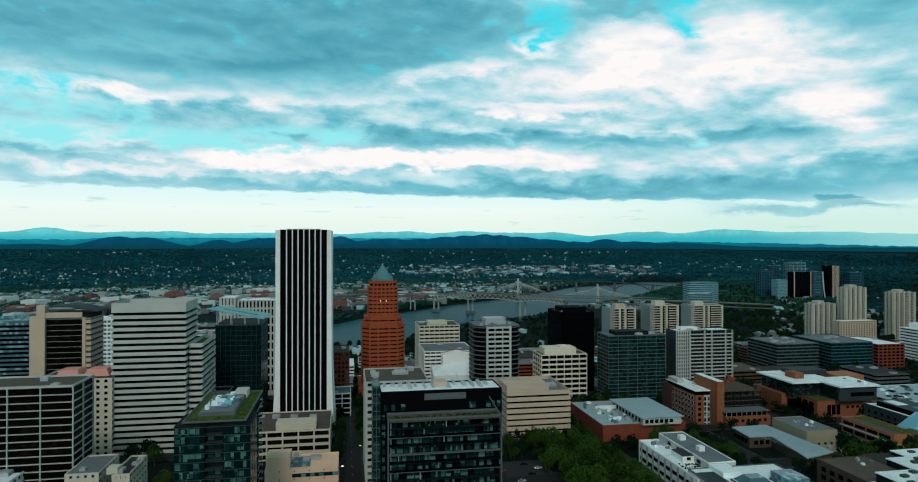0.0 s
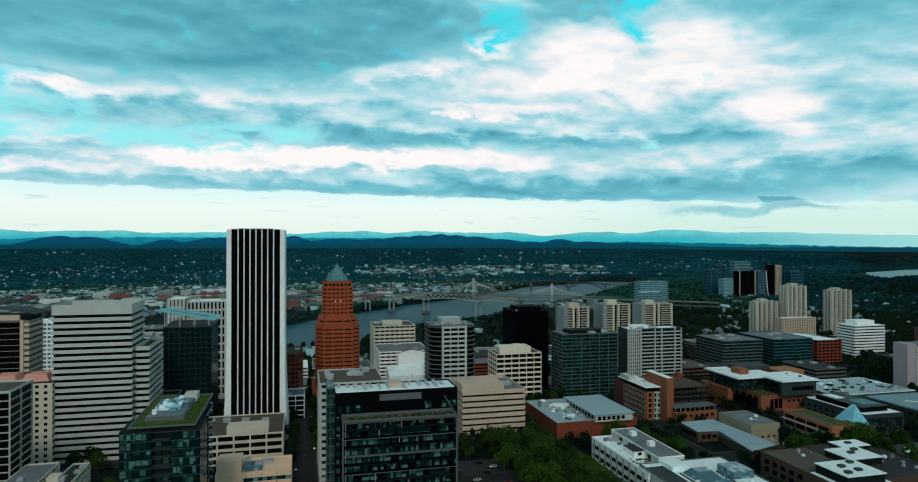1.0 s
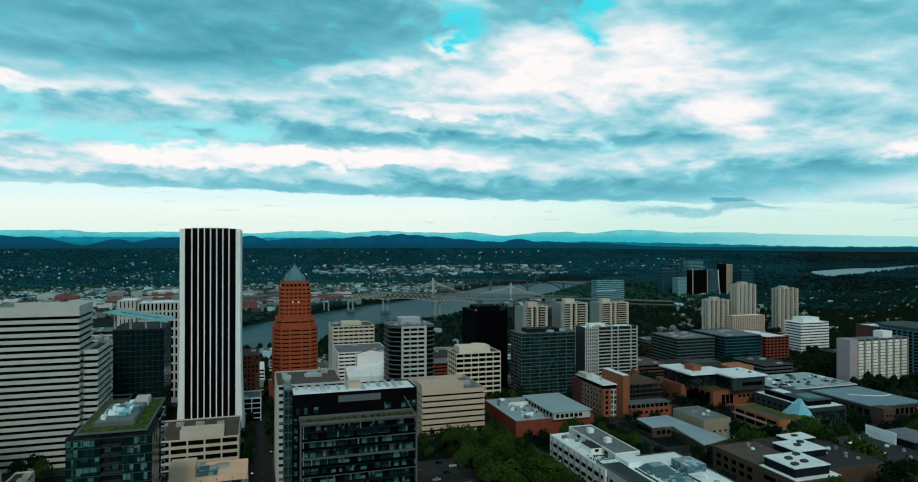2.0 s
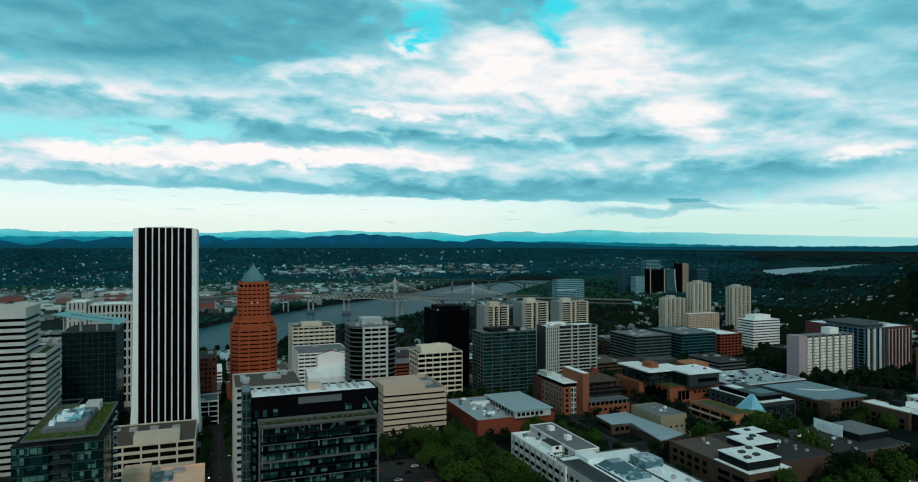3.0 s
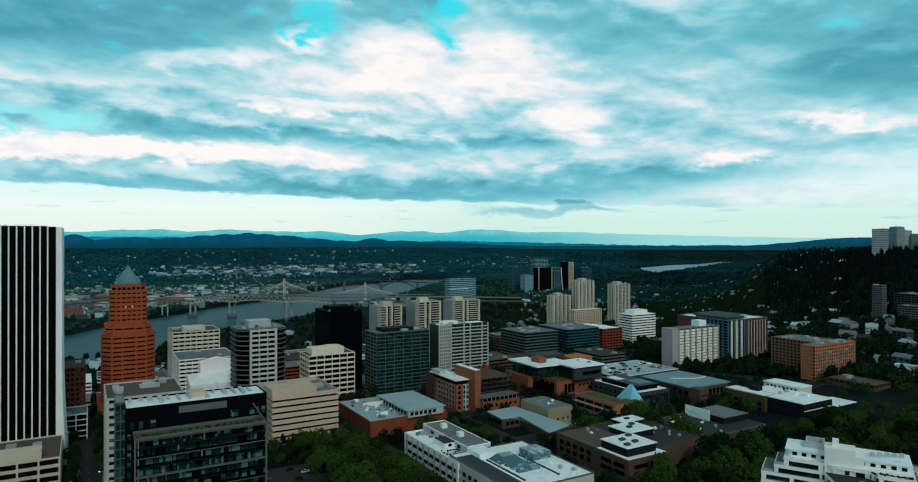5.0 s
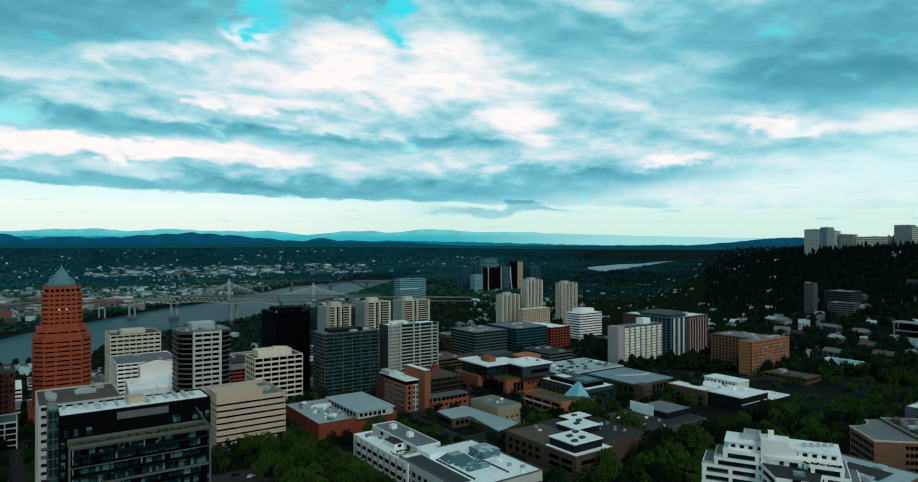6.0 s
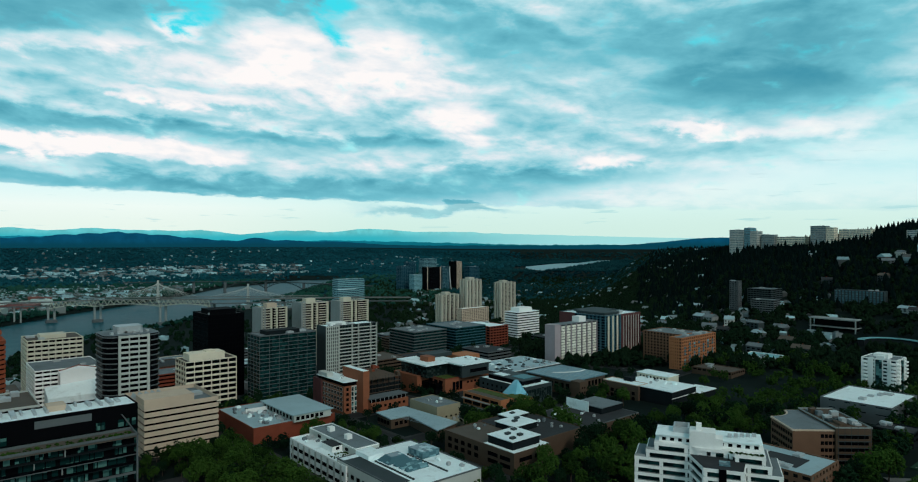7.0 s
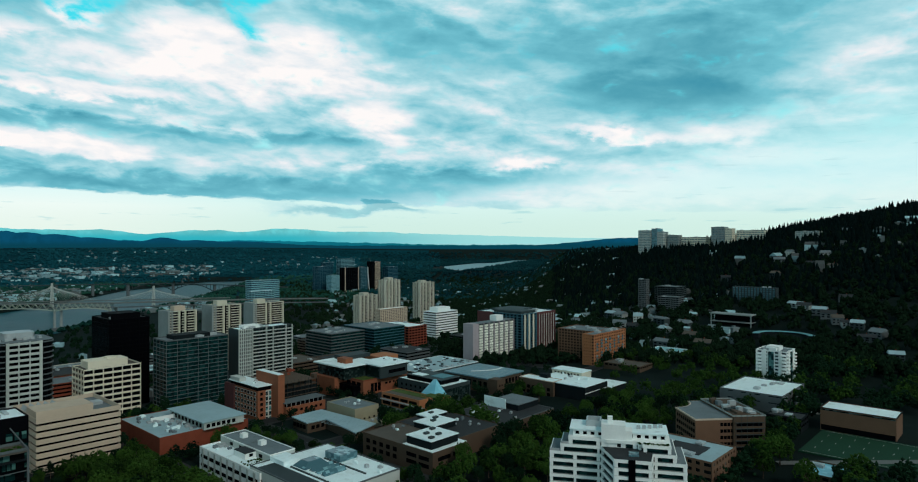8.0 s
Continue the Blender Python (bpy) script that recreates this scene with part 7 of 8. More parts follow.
# ---- on the hills ----
for x0, x1, y0, y1, zt, wall, glass, lab in (
        (1470, 1500, 706, 738, 215, "bank", "sky_glass", "pale hospital tower on the hill"), (1474, 1504, 690, 705, 219, "sky_glass", "ice", "blue glass hospital bay on the hill"),
        (1470, 1500, 674, 689, 211, "bank", "sky_glass", "lower pale hospital wing on the hill"), (1490, 1515, 536, 566, 221, "concrete", "sky_glass", "tall grey-green hospital block on the hill"),
        (1492, 1515, 520, 535, 217, "ivory", "sky_glass", "cream hospital block on the hill"), (1515, 1540, 458, 518, 213, "ivory", "sky_glass", "wide cream hospital wing on the hill"),
        (1495, 1520, 580, 640, 198, "ivory", "sky_glass", "low cream hospital wing on the hill"), (1485, 1505, 642, 670, 203, "concrete", "sky_glass", "low grey hospital link on the hill"),
        (1436, 1462, 330, 374, 208, "bank", "sky_glass", "low white hospital building on the hill")):
    block("hospital", lab, x0, x1, y0, y1, zt, 4.0, 2.0, 6, 9, 0.5, wall, glass, roof="roof", units=2, panes=False, category="hospital")
block("apartment_tower", "pale concrete apartment tower on the slope", 946, 958, 462, 475, 127, 3.0, 1.2, 5, 5, 0.8, "grey", "black_glass", units=1, category="apartment building")
block("apartment_house", "long grey apartment wing on the slope", 962, 1000, 420, 455, 116, 3.0, 1.2, 8, 8, 0.8, "slate", "black_glass", units=1, category="apartment building")
block("apartment_house", "white banded terrace building on the slope", 920, 940, 398, 430, 104, 3.0, 1.4, 5, 8, 0.4, "grey", "black_glass", units=1, category="apartment building")
block("apartment_house", "long blue-white apartment row on the slope", 1005, 1020, 288, 350, 118, 3.2, 0.9, 4, 14, 1.4, "slate", "sky_glass", units=2, category="apartment building")
t = thing("pavilion", (858, 298, gz(858, 298)), "white flat-roofed pavilion on tall posts", "pavilion")
part("roof", Geo().box(-9, 9, -26, 26, 14, 15.4), M["concrete"], t)
part("floor", Geo().box(-9, 9, -26, 26, 4.5, 5.0), M["concrete"], t)
part("rear_wall", Geo().box(2, 8, -24, 24, -4, 14), M["black"], t)
for y in (-25, 25):
    part("post", Geo().box(-8.6, -7.4, y - 0.6, y + 0.6, -4, 14), M["concrete"], t)


def curved_hall():
    """A low hall bent round a green mound, under a teal metal roof."""
    t = thing("curved_hall", (810, 224, gz(810, 224) - 1), "low curved hall with a teal metal roof", "hall")
    for i in range(14):
        a0, a1 = radians(-75 + i * 13), radians(-62 + i * 13)
        ring = [(26 * math.cos(a0), 26 * math.sin(a0)), (32 * math.cos(a0), 32 * math.sin(a0)), (32 * math.cos(a1), 32 * math.sin(a1)), (26 * math.cos(a1), 26 * math.sin(a1))]
        part("wall", Geo().prism(ring, 0, 6.5), M["dark"], t)
        part("roof_bay", Geo().prism(inset(ring, -0.5), 6.5, 7.1), M["teal_roof"], t, "teal metal roof bay")
    FOOT.append((806, 844, 192, 258))


curved_hall()


def house(x, y, w, d, h, wall, roof, label, turn=0.0):
    """A house on the slope: walls with windows, eaves, pitched roof, chimney."""
    t = thing("house", (x, y, gz(x, y) - 2.5), label, "house", "hillside houses")
    t.rotation_euler = (0, 0, turn)
    part("wall", Geo().box(-w, w, -d, d, 0, h + 2.5), M[wall], t)
    part("roof", Geo().gable(-w, w, -d, d, h + 2.5, h + 2.5 + w * 0.55, "y", 0.6), M[roof], t)
    for k in range(2):
        for j in range(3):
            part("window", Geo().box(-w - 0.08, -w + 0.05, -d + d * 2 * (j + 0.25) / 3, -d + d * 2 * (j + 0.75) / 3, 3.6 + k * h * 0.42, 3.6 + k * h * 0.42 + 1.5), M["black_glass"], t)
    part("chimney", Geo().box(w * 0.3, w * 0.3 + 0.8, -0.4, 0.4, h + 2.5, h + 3.5 + w * 0.55), M["brick"], t)


spots2 = [(968, 251), (955, 238), (930, 213), (915, 200), (891, 185), (878, 172), (872, 160), (826, 143), (845, 135), (1001, 197), (762, 107), (1255, 354), (1212, 291), (1269, 282), (1304, 348), (1126, 403), (1180, 250), (1150, 330),
          (895, 494), (880, 470), (852, 428), (835, 385), (831, 351), (803, 412), (777, 320), (790, 360), (820, 440), (760, 430), (745, 470), (780, 520), (840, 560), (900, 600), (720, 330), (740, 290), (960, 640), (1010, 560), (870, 540)]
rng3 = random.Random(8)
for x, y in spots2:
    house(x, y, rng3.uniform(5, 7.5), rng3.uniform(6, 10), rng3.uniform(5, 8), rng3.choice(["concrete", "bank", "grey", "grey", "slate"]), rng3.choice(["blue_roof", "roof", "roof", "dark_roof", "brown_roof"]),
          "grey house with a pitched roof among trees", rng3.uniform(-0.5, 0.5))
FOOT += [(x - 9, x + 9, y - 10, y + 10) for x, y in spots2] + [(846, 870, 268, 328)]
block("low_building", "low white school with teal roof edge", 672, 700, 290, 326, 66, 3.6, 1.6, 6, 8, 1.0, "white", "black_glass", roof="teal_roof", units=2)
block("low_building", "low grey-brown building among trees", 585, 612, 292, 332, 63, 3.6, 1.8, 6, 8, 1.2, "brown", "black_glass", roof="brown_roof", units=2)

# ---- trees ----
def crown_geo(rng, w, h, z0, clumps, size):
    """Leaf clumps crowded on several overlapping boughs."""
    g = Geo()
    boughs = [(0, 0, z0 + h * 0.55, w * 0.62, h * 0.5)]
    for i in range(7):
        a = i * 0.9 + rng.uniform(-0.3, 0.3)
        d = w * rng.uniform(0.4, 0.62)
        boughs.append((math.cos(a) * d, math.sin(a) * d, z0 + h * rng.uniform(0.25, 0.7), w * rng.uniform(0.34, 0.5), h * rng.uniform(0.22, 0.34)))
    for i in range(clumps):
        bx, by, bz, br, bh = boughs[rng.randrange(len(boughs))]
        u, a = rng.uniform(-0.75, 1), rng.uniform(0, 6.283)
        q = math.sqrt(1 - u * u) * br * rng.uniform(0.82, 1.1)
        c = Vector((bx + math.cos(a) * q, by + math.sin(a) * q, bz + u * bh * rng.uniform(0.9, 1.1)))
        rot = Euler((rng.uniform(0, 6), rng.uniform(0, 6), 0)).to_matrix()
        s = size * rng.uniform(0.6, 1.3)
        n = len(g.v)
        g.v += [tuple(c + rot @ Vector((x * s * rng.uniform(0.7, 1.4), y * s * rng.uniform(0.7, 1.4), z * s * 0.75))) for x, y, z in OCT]
        g.f += [tuple(n + i2 for i2 in f) for f in OCT_F]
    return g


def make_tree(seed, w, h, leaf, label):
    rng = random.Random(seed)
    t = thing("tree", (0, 0, 0), label, "tree", "city trees")
    g = Geo()
    hex0 = [(0.32 * math.cos(i * 1.047), 0.32 * math.sin(i * 1.047)) for i in range(6)]
    g.prism(hex0, -0.8, h * 0.55, [(x * 0.5, y * 0.5) for x, y in hex0])
    for i in range(5):
        a = i * 1.257 + rng.uniform(-0.3, 0.3)
        g.beam((0, 0, h * 0.28), (math.cos(a) * w * 0.5, math.sin(a) * w * 0.5, h * rng.uniform(0.5, 0.75)), 0.18)
    part("trunk", g, M["bark"], t)
    part("crown", crown_geo(rng, w, h * 0.78, h * 0.24, 460, 0.058 * w + 0.21), M[leaf], t)
    return t


TREES = [make_tree(1, 5.2, 11.5, "leaf", "broad green street tree"), make_tree(2, 4.2, 10.0, "leaf", "rounded green street tree"),
         make_tree(3, 6.0, 13.0, "leaf", "wide spreading green park tree"), make_tree(4, 4.6, 12.0, "leaf_dark", "dark green leafy tree"),
         make_tree(5, 3.4, 13.5, "leaf_dark", "tall narrow dark green tree")]
KEEP_OUT = [(400, 484, 30, 112), (82, 112, 318, 372)]
rng = random.Random(11)


def free(x, y, margin=3.0):
    for x0, x1, y0, y1 in FOOT:
        if x0 - margin < x < x1 + margin and y0 - margin < y < y1 + margin:
            return False
    for x0, x1, y0, y1 in KEEP_OUT:
        if x0 < x < x1 and y0 < y < y1:
            return False
    return all(abs(x - s) > 6.8 for s in STREET_X) and all(abs(y - s) > 6.8 for s in STREET_Y)


spots = []


def grove(x0, x1, y0, y1, count, kinds=(0, 1, 2, 3, 4), gap=6.0, size=1.0):
    made = tries = 0
    while made < count and tries < count * 30:
        tries += 1
        x, y = rng.uniform(x0, x1), rng.uniform(y0, y1)
        if free(x, y) and all((x - a) ** 2 + (y - b) ** 2 > gap * gap for a, b, *_ in spots):
            spots.append((x, y, rng.choice(kinds), size * rng.uniform(0.8, 1.2)))
            made += 1


grove(112, 166, 336, 398, 30, (0, 2, 2), 7.5, 0.95)
grove(86, 112, 374, 400, 8, (0, 3), 7, 0.7)
grove(118, 168, 262, 336, 22, (0, 2, 2), 8.5, 1.15)
grove(152, 166, 404, 470, 10, (3, 4), 6, 1.15)
grove(86, 150, 398, 411, 16, (3, 4, 3), 4.5, 0.6)
grove(70, 100, 374, 398, 6, (3, 2), 6, 0.7)
grove(170, 250, 466, 502, 14, (0, 3, 4), 7, 1.2)
grove(196, 260, 306, 402, 26, (0, 1, 3), 7, 0.85)
grove(226, 246, 244, 306, 12, (3, 1), 7, 0.9)
grove(214, 330, 186, 243, 34, (0, 2, 3), 7.5, 1.05)
grove(280, 336, 180, 340, 26, (0, 2, 3), 9, 1.35)
grove(312, 440, 300, 345, 14, (0, 3), 8)
grove(384, 470, 200, 268, 30, (0, 2, 2, 3), 9, 1.0)
grove(300, 380, 160, 200, 14, (0, 2, 3), 8, 1.1)
grove(360, 430, 60, 122, 12, (2, 3), 9, 1.2)
grove(-5, 12, 340, 700, 34, (3, 4, 1), 7, 1.0)
grove(-84, -60, 380, 560, 6, (0, 3), 8)
grove(-132, -86, 300, 420, 8, (0, 3), 8)
for x, y, kind, s in spots:
    m = pose(x, y, gz(x, y), 0, 0, rng.uniform(0, 360))
    c = copy_thing(TREES[kind], m)
    c.scale = (s, s, s * rng.uniform(0.9, 1.1))
for i, (x, y) in enumerate(((122, 343), (126, 330), (121, 354), (130, 338), (123, 322))):
    TREES[i].location = (x, y, gz(x, y))


def thicket(label, leaf, seed, boxes, gap=8.0):
    """Leafy crowns that close up into one canopy."""
    r = random.Random(seed)
    g, put_at = Geo(), []
    for x0, x1, y0, y1, count, size in boxes:
        for k in range(count):
            x, y = r.uniform(x0, x1), r.uniform(y0, y1)
            if not free(x, y, 4.0) or any((x - a) ** 2 + (y - b) ** 2 < gap * gap for a, b in put_at) or any((x - a) ** 2 + (y - b) ** 2 < 36 for a, b, *_ in spots):
                continue
            put_at.append((x, y))
            c = crown_geo(r, 5.2 * size, 9.5 * size, 2.2 * size, 90, 0.92 * size)
            n, z = len(g.v), gz(x, y)
            g.v += [(a + x, b + y, e + z) for a, b, e in c.v]
            g.f += [tuple(i + n for i in f) for f in c.f]
    me = g.mesh("trees", M[leaf])
    return tagged(new("trees", me), label, "trees", kind="stuff")


def forest(name, label, spots, leaf, template, faces):
    """Many trees in one mesh; spots are rows of x, y, z, width, height."""
    spots = np.array(spots)
    tv = np.array(template)
    r = np.random.RandomState(len(spots))
    a = r.uniform(0, 6.283, len(spots))
    ca, sa = np.cos(a)[:, None], np.sin(a)[:, None]
    jit = r.uniform(0.75, 1.25, (len(spots), len(tv)))
    px, py = tv[None, :, 0] * jit, tv[None, :, 1] * jit
    x = spots[:, 0:1] + (px * ca - py * sa) * spots[:, 3:4]
    y = spots[:, 1:2] + (px * sa + py * ca) * spots[:, 3:4]
    z = spots[:, 2:3] + tv[None, :, 2] * (0.85 + 0.3 * jit / 1.25) * spots[:, 4:5]
    v = np.stack([x, y, z], -1).reshape(-1, 3)
    f = (np.array(faces)[None] + (np.arange(len(spots)) * len(tv))[:, None, None]).reshape(-1, 3)
    me = bpy.data.meshes.new(name)
    me.from_pydata(v.tolist(), [], f.tolist())
    me.materials.append(M[leaf])
    return tagged(new(name, me), label, "trees", kind="stuff")


def cone_tree():
    v, f = [], []
    for z0, z1, r in ((0.05, 0.55, 0.5), (0.3, 0.8, 0.38), (0.58, 1.0, 0.24)):
        n = len(v)
        v += [(r * math.cos(i * 1.047), r * math.sin(i * 1.047), z0 + 0.05 * (i % 2)) for i in range(6)] + [(0, 0, z1)]
        f += [(n + i, n + (i + 1) % 6, n + 6) for i in range(6)]
    return v, f


def bush_tree():
    v, f = [], []
    for ox, oy, oz, s in ((0, 0, 0.55, 0.42), (0.28, 0.1, 0.42, 0.33), (-0.22, 0.2, 0.46, 0.32), (0.02, -0.28, 0.4, 0.34)):
        n = len(v)
        v += [(ox + x * s, oy + y * s, oz + z * s) for x, y, z in OCT]
        f += [tuple(n + i for i in t) for t in OCT_F]
    return v, f


def full_bush():
    """A rounder crown of eight small lumps."""
    v, f = [], []
    for i in range(8):
        a, u = i * 2.4, (0.30, 0.62, 0.42, 0.75, 0.34, 0.58, 0.46, 0.68)[i]
        d, q = (0.30, 0.16, 0.34, 0.05, 0.33, 0.27, 0.12, 0.22)[i], (0.24, 0.27, 0.22, 0.22, 0.25, 0.22, 0.30, 0.20)[i]
        n = len(v)
        v += [(math.cos(a) * d + x * q, math.sin(a) * d + y * q, u + z * q) for x, y, z in OCT]
        f += [tuple(n + j for j in t) for t in OCT_F]
    return v, f


def scatter(count, az0, az1, r0, r1, w, h, seed, keep=None, power=1.0):
    r = np.random.RandomState(seed)
    az = np.radians(r.uniform(az0, az1, count))
    d = r0 + (r1 - r0) * r.uniform(0, 1, count) ** power
    x, y = d * np.sin(az), d * np.cos(az)
    z = height(x, y)
    ok = to_river(x, y) > 8
    if keep is not None:
        ok &= keep(x, y, z, r)
    sw, sh = r.uniform(*w, count), r.uniform(*h, count)
    return np.stack([x, y, z - 0.5, sw, sh], -1)[ok]


def off_lake(x, y, z, r):
    az, d = np.degrees(np.arctan2(x, y)), np.hypot(x, y)
    near = np.interp(az, [a for a, _ in BEND[:6]], [q for _, q in BEND[:6]]) - 90
    far = np.interp(az, [a for a, _ in BEND[:5:-1]], [q for _, q in BEND[:5:-1]]) + 10
    return ~((az > 45.3) & (az < 54.0) & (d > near) & (d < far)) & (d < 4800)


def patchy(x, y, z, r, scale=240.0, keep=0.55):
    n = np.sin(x / scale + 1.3 * np.sin(y / scale * 0.7)) * np.sin(y / scale * 1.1 + np.sin(x / scale * 0.8)) * 0.5 + 0.5
    return (n * 0.7 + r.uniform(0, 1, len(x)) * 0.6 > 1 - keep) & off_lake(x, y, z, r)


def hillside(x, y, z, r):
    hit = np.zeros(len(x), bool)
    for x0, x1, y0, y1 in FOOT:
        if x1 > 560 and y0 < 1100:
            hit |= (x > x0 - 14) & (x < x1 + 4) & (y > y0 - 5) & (y < y1 + 5)
    return ~hit & off_lake(x, y, z, r)

# ---- parked cars and street lamps ----
def make_car(paint, label):
    """A saloon car: body with bonnet and boot, glazed cabin, four wheels."""
    t = thing("car", (0, 0, 0), label, "car", "parked cars")
    g = Geo().prism([(-2.2, -0.86), (2.2, -0.86), (2.2, 0.86), (-2.2, 0.86)], 0.28, 0.92, [(-2.1, -0.8), (2.05, -0.8), (2.05, 0.8), (-2.1, 0.8)])
    part("body", g, M[paint], t)
    c = Geo().prism([(-1.5, -0.76), (1.0, -0.76), (1.0, 0.76), (-1.5, 0.76)], 0.92, 1.36, [(-1.0, -0.62), (0.4, -0.62), (0.4, 0.62), (-1.0, 0.62)])
    part("cabin", c, M["black_glass"], t, "dark glazed cabin")
    part("roof", Geo().box(-1.0, 0.4, -0.62, 0.62, 1.36, 1.42), M[paint], t)
    tyre = Geo()
    tyre.prism([(0.32 * math.cos(k * 0.785), 0.32 * math.sin(k * 0.785)) for k in range(8)], -0.1, 0.1)
    tyre.v = [(x, z, y + 0.32) for x, y, z in tyre.v]
    tyre.f = [f[::-1] for f in tyre.f]
    me = tyre.mesh("wheel", M["black"])
    for x, y in ((-1.4, -0.8), (1.4, -0.8), (-1.4, 0.8), (1.4, 0.8)):
        hang("wheel", me, t, (x, y, 0))
    return t


CARS = [make_car("bright", "small white parked car with dark windows"), make_car("metal", "silver parked car with dark windows"), make_car("dark", "dark grey parked saloon car"), make_car("brick", "dull red parked saloon car")]
rng7 = random.Random(17)
rows = [(88, 331, 0), (94.5, 339, 0), (103, 347, 0), (109.5, 331, 0), (103, 363, 0), (88, 355, 0), (109.5, 355, 0)] + [(STREET_X[4] + sx * 4.4, y, 90) for y, sx in ((420, -1), (470, 1), (520, -1), (560, 1))]
for i, (x, y, turn) in enumerate(rows):
    y = y + rng7.uniform(-2, 2)
    lift = 0.32 if turn == 0 else 0.43
    kind = rng7.choice((0, 1, 2, 2, 2, 3))
    if i < 4:
        car = CARS[i]
        car.location, car.rotation_euler = (x, y, gz(x, y) + lift), (0, 0, radians(turn + rng7.uniform(-3, 3)))
    else:
        copy_thing(CARS[kind], pose(x, y, gz(x, y) + lift, 0, 0, turn + rng7.uniform(-3, 3)))
g = Geo()
xs, ys = np.linspace(83, 116, 4), np.linspace(318, 372, 9)
g.v = [(x, y, gz(x, y) + 0.31) for y in ys for x in xs]
g.f = [(j * 4 + i, j * 4 + i + 1, j * 4 + i + 5, j * 4 + i + 4) for j in range(8) for i in range(3)]
tagged(new("pavement", g.mesh("pavement", M["paving"])), "worn grey parking lot under trees", "parking lot", kind="structure")
for i, (x, y) in enumerate(((-3.6, 356), (10.2, 392), (-3.6, 440), (10.2, 480), (-3.6, 530))):
    t = thing("street_lamp", (x, y, gz(x, y) + 0.2), "tall grey street lamp with a lit head", "street lamp", "street lamps")
    sgn = 1 if x < 3 else -1
    part("pole", Geo().prism([(-0.1, -0.1), (0.1, -0.1), (0.1, 0.1), (-0.1, 0.1)], 0, 8.2, [(-0.05, -0.05), (0.05, -0.05), (0.05, 0.05), (-0.05, 0.05)]), M["metal"], t)
    arm = part("arm", Geo().beam((0, 0, 8.1), (sgn * 1.8, 0, 8.5), 0.1), M["metal"], t)
    part("lamp_head", Geo().box(sgn * 1.8 - 0.28, sgn * 1.8 + 0.28, -0.16, 0.16, 8.4, 8.56), LAMP, arm, "bright white lamp head")

# ---- woods and the far city ----
thicket("dense green park canopy between the campus buildings", "leaf", 3, [(280, 345, 150, 330, 90, 1.3), (385, 470, 190, 266, 70, 0.95), (470, 660, 190, 268, 100, 1.1), (530, 700, 268, 345, 60, 0.95), (420, 512, 114, 200, 30, 1.0), (540, 700, 60, 160, 60, 1.3), (290, 380, 165, 215, 40, 1.3)], 7.5)
thicket("leafy trees crowding between the campus blocks", "leaf_dark", 5, [(156, 345, 286, 480, 520, 0.72), (345, 480, 300, 430, 200, 0.72), (330, 450, 205, 265, 70, 1.0)], 5.0)
thicket("dark leafy canopy among the southern streets", "leaf_dark", 4, [(196, 262, 306, 400, 40, 0.95), (280, 340, 320, 350, 16, 0.9), (300, 400, 20, 125, 40, 1.3), (420, 560, 110, 200, 60, 1.2), (520, 700, 60, 190, 80, 1.3), (240, 430, 500, 660, 70, 1.0),
         (430, 620, 490, 660, 50, 0.8), (640, 800, 280, 480, 110, 1.1), (500, 590, 380, 450, 18, 0.8), (690, 900, 500, 760, 90, 1.1), (620, 760, 560, 640, 40, 1.0), (226, 252, 300, 470, 34, 0.9), (300, 336, 340, 430, 24, 0.9), (404, 424, 340, 480, 18, 0.9), (474, 530, 340, 440, 16, 0.8), (128, 168, 400, 500, 30, 1.0)], 8.0)
bush, bush_f = bush_tree()
cone, cone_f = cone_tree()
full, full_f = full_bush()
shore = lambda x, y, z, r: to_river(x, y) > 30
forest("trees", "dark conifer woods covering the hills", np.concatenate([scatter(8800, 57, 97, 1030, 2300, (8, 15), (8, 21), 1, hillside, 0.8), scatter(4000, 56, 97, 1350, 1900, (8, 14), (8, 26), 2, hillside)]), "conifer", cone, cone_f)
forest("trees", "dense leafy woods on the lower slopes", scatter(7500, 46, 100, 690, 1800, (8, 13), (9, 15), 3, lambda x, y, z, r: hillside(x, y, z, r) & ((np.hypot(x, y) > 1150) | patchy(x, y, z, r, 60, 0.6)), 1.0), "slope_leaf", full, full_f)
forest("trees", "leafy woods on the low shoulder of the hills", scatter(5200, 47, 61, 1250, 2700, (9, 15), (9, 15), 9, hillside, 1.0), "slope_leaf", bush, bush_f)
forest("trees", "leafy trees between the buildings south of the centre", scatter(3600, 30, 60, 900, 2700, (9, 14), (8, 14), 4, lambda x, y, z, r: patchy(x, y, z, r, 130, 0.75) & hillside(x, y, z, r)), "slope_leaf", full, full_f)
forest("trees", "leafy tree belt along the near river bank", scatter(900, -20, 40, 900, 1500, (8, 12), (8, 13), 5, lambda x, y, z, r: (np.abs(to_river(x, y)) < 70)), "leaf_dark", full, full_f)
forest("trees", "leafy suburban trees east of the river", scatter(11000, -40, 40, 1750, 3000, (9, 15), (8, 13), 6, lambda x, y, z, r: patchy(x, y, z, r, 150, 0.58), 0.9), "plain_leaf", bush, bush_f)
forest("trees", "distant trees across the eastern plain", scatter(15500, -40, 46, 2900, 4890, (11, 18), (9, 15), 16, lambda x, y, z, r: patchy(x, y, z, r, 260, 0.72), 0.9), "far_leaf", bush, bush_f)
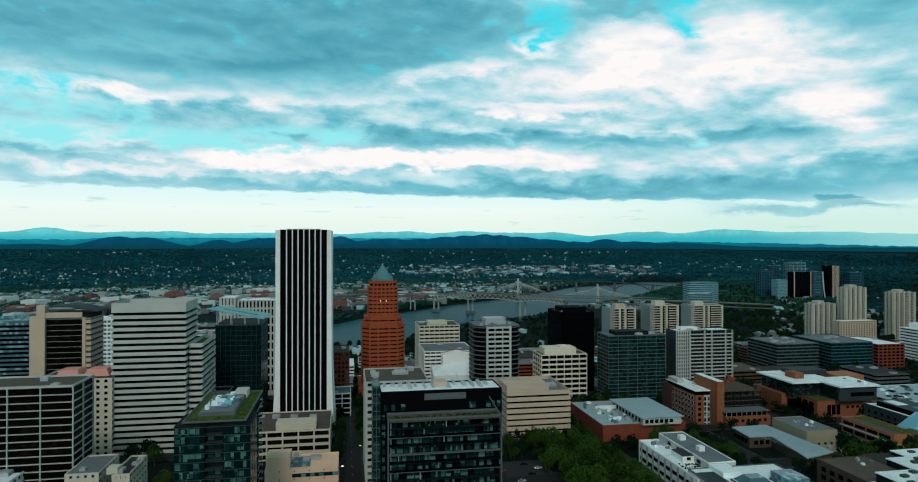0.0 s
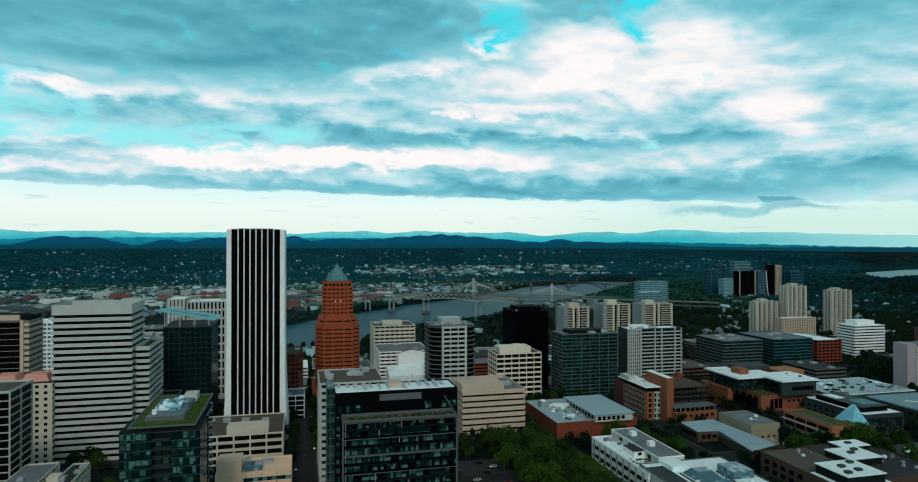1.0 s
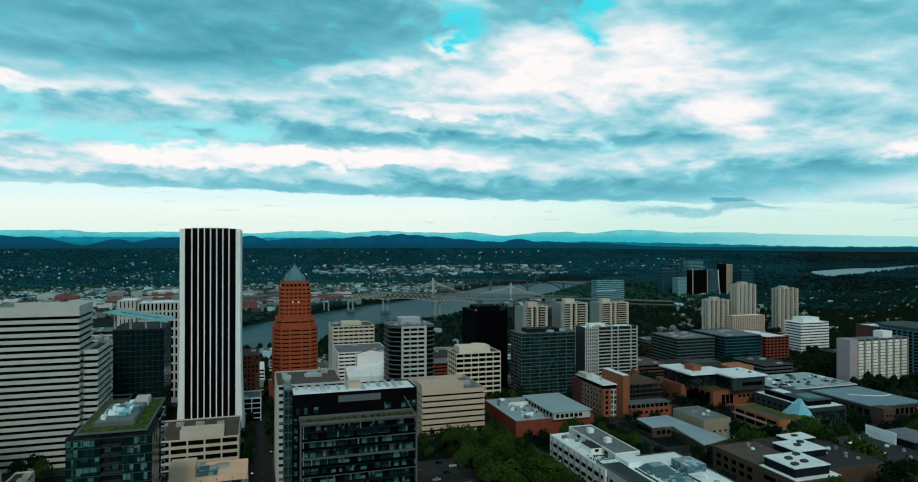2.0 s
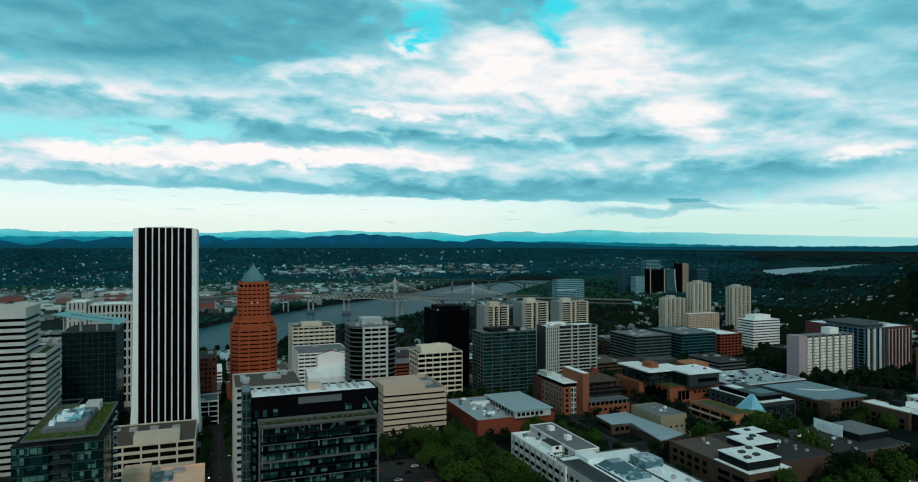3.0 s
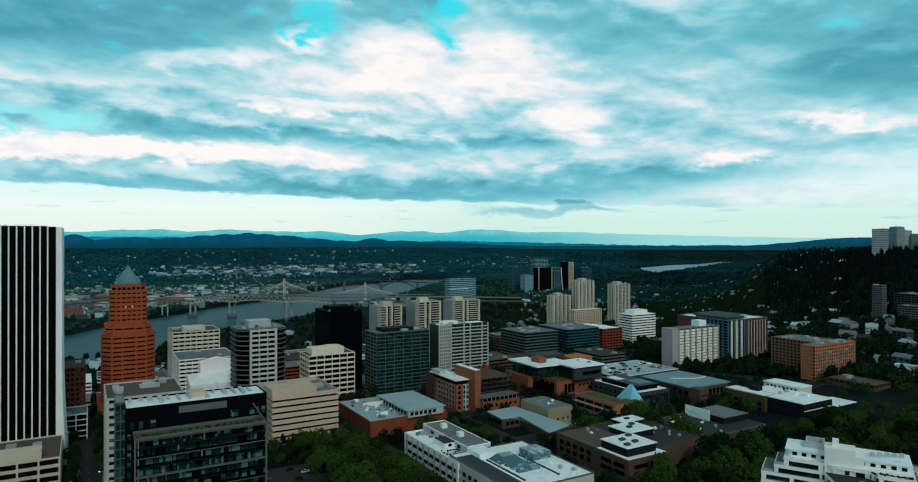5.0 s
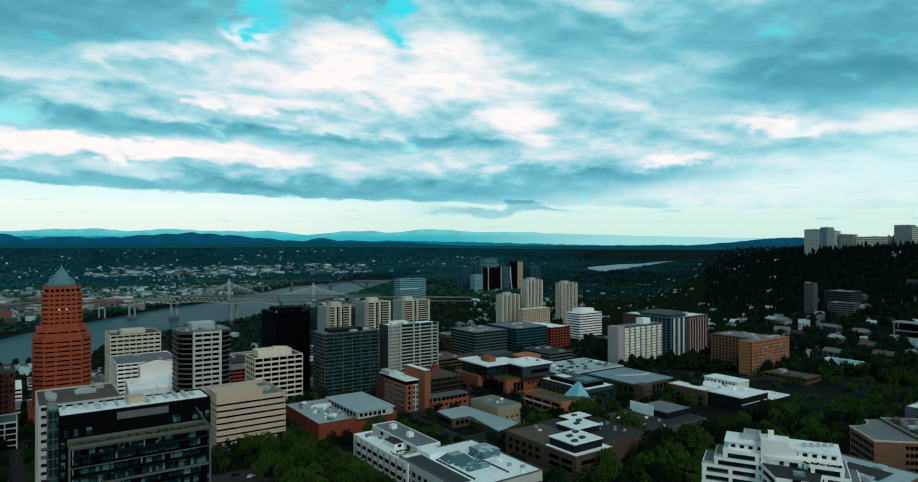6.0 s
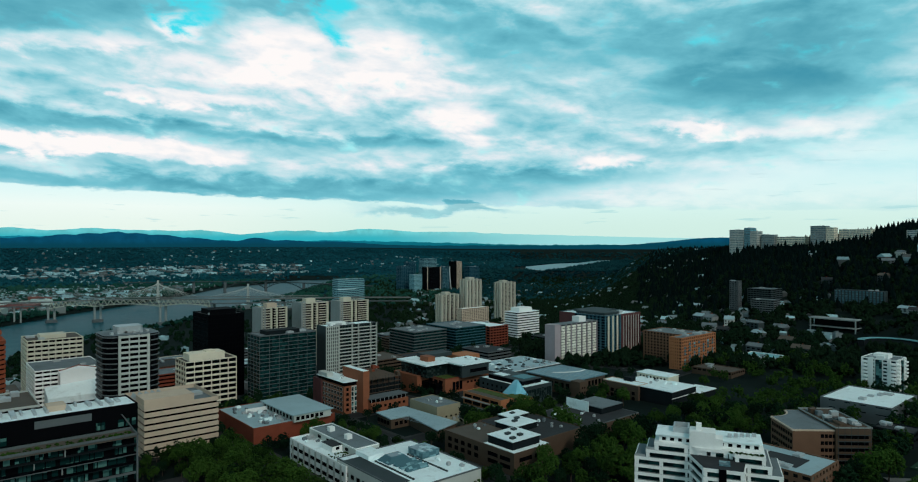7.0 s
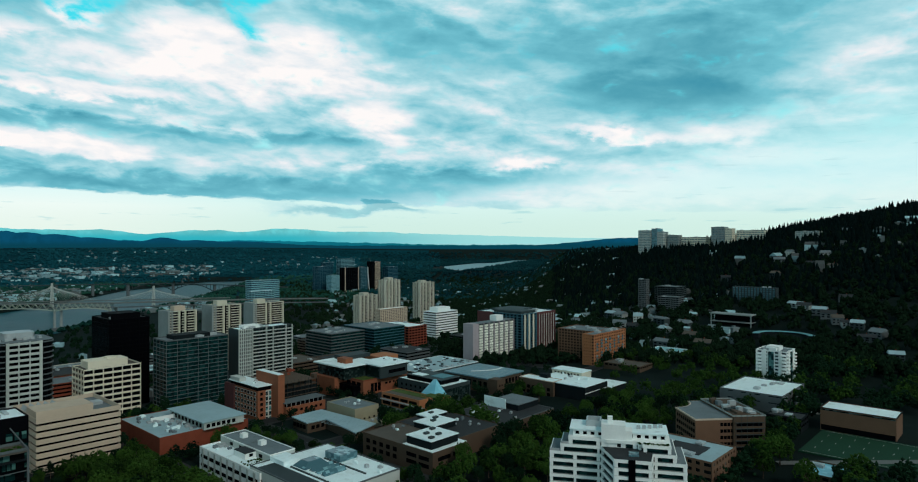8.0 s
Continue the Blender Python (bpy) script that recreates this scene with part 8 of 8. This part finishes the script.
forest("trees", "street trees between the eastern warehouses", scatter(1800, -38, 22, 1700, 2500, (6, 11), (8, 12), 46, shore, 1.0), "plain_leaf", bush, bush_f)
forest("trees", "leafy belt along the far river bank", scatter(14000, -34, 40, 1350, 2400, (8, 13), (8, 12), 36, lambda x, y, z, r: np.abs(to_river(x, y)) < 42), "plain_leaf", bush, bush_f)
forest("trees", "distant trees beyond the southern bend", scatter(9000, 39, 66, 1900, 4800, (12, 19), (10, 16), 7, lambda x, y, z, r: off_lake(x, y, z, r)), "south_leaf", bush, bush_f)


def off_foot(x, y, z, r):
    hit = np.zeros(len(x), bool)
    for x0, x1, y0, y1 in FOOT:
        hit |= (x > x0 - 5) & (x < x1 + 5) & (y > y0 - 5) & (y < y1 + 5)
    return ~hit & (to_river(x, y) > 6)


forest("trees", "leafy trees along the waterfront streets", scatter(2600, -32, 42, 560, 1500, (7, 12), (7, 12), 8, lambda x, y, z, r: off_foot(x, y, z, r) & patchy(x, y, z, r, 45, 0.62)), "leaf_dark", full, full_f)


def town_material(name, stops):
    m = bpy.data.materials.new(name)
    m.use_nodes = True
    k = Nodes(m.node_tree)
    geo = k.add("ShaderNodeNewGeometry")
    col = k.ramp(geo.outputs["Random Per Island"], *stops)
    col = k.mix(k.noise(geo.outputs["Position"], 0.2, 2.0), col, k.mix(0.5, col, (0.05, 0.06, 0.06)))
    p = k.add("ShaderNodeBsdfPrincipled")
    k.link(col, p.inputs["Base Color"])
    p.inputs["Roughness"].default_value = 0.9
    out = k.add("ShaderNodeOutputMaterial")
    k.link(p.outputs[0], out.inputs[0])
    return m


# The paler town walls carry a cyan haze tint in their base colour.
M["town"] = town_material("mixed_hazed_town_walls", ((0.0, (0.03, 0.04, 0.04)), (0.25, (0.09, 0.10, 0.10)), (0.35, (0.16, 0.17, 0.17)), (0.70, (0.22, 0.38, 0.42)), (0.92, (0.50, 0.80, 0.86))))
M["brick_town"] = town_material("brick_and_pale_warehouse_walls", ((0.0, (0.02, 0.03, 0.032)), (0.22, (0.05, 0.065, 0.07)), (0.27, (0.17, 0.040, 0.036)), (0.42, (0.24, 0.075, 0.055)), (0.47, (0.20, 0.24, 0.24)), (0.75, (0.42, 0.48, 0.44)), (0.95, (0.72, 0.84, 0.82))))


def town(name, label, rows, walls="town"):
    """Small far buildings in one mesh: flat or pitched."""
    g = Geo()
    for x, y, z, w, d, h, turn, pitched in rows:
        c, s = math.cos(turn), math.sin(turn)
        n = len(g.v)
        if pitched:
            g.box(-w, w, -d, d, -3, h)
            m = len(g.v)
            g.v += [(-w, -d, h), (w, -d, h), (w, d, h), (-w, d, h), (0, -d, h + w * 0.7), (0, d, h + w * 0.7)]
            g.f += [(m, m + 1, m + 4), (m + 2, m + 3, m + 5), (m + 1, m + 2, m + 5, m + 4), (m + 3, m, m + 4, m + 5)]
        else:
            g.box(-w, w, -d, d, -3, h)
            g.box(-w * 0.4, w * 0.3, -d * 0.3, d * 0.4, h, h + 1.8)
        for i in range(n, len(g.v)):
            a, b, e = g.v[i]
            g.v[i] = (x + a * c - b * s, y + a * s + b * c, z + e)
    return tagged(new(name, g.mesh(name, M[walls])), label, "buildings", kind="stuff")


def lots_of(count, az0, az1, r0, r1, seed, size, tall, flat, keep=None, power=0.8):
    base = scatter(count, az0, az1, r0, r1, size, tall, seed, keep, power)
    r = np.random.RandomState(seed + 50)
    return [(x, y, z, w, w * r.uniform(0.6, 1.7), h, r.choice([0.1, 0.1, 0.16, 1.2]) + r.uniform(-0.05, 0.05), r.uniform() > flat) for x, y, z, w, h in base]


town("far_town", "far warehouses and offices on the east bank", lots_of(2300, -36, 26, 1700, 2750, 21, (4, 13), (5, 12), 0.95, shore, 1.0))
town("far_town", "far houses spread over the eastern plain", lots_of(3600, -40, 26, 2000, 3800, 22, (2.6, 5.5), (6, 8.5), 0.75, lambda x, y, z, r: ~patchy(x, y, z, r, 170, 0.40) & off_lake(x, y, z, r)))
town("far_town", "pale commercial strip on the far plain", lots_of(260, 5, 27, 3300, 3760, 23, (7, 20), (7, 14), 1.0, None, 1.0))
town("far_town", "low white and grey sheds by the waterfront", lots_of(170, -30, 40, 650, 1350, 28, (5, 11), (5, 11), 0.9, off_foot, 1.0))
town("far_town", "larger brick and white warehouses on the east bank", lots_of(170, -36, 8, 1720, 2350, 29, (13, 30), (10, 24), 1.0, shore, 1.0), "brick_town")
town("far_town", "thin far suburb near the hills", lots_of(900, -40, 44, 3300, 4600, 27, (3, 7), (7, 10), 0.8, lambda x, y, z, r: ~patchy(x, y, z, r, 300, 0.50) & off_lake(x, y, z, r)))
town("far_town", "pale houses on the streets below the hills", lots_of(130, 56, 71, 760, 1150, 26, (2.5, 5), (4.5, 7), 0.45, hillside, 1.0))
town("far_town", "houses scattered among southern trees", lots_of(330, 36, 62, 950, 2600, 24, (3.5, 6.5), (6, 10), 0.3, lambda x, y, z, r: hillside(x, y, z, r) & off_lake(x, y, z, r)))
town("far_town", "pale houses scattered up the wooded hills", lots_of(26, 66, 95, 1150, 1500, 25, (5, 9), (9, 13), 0.5, hillside))
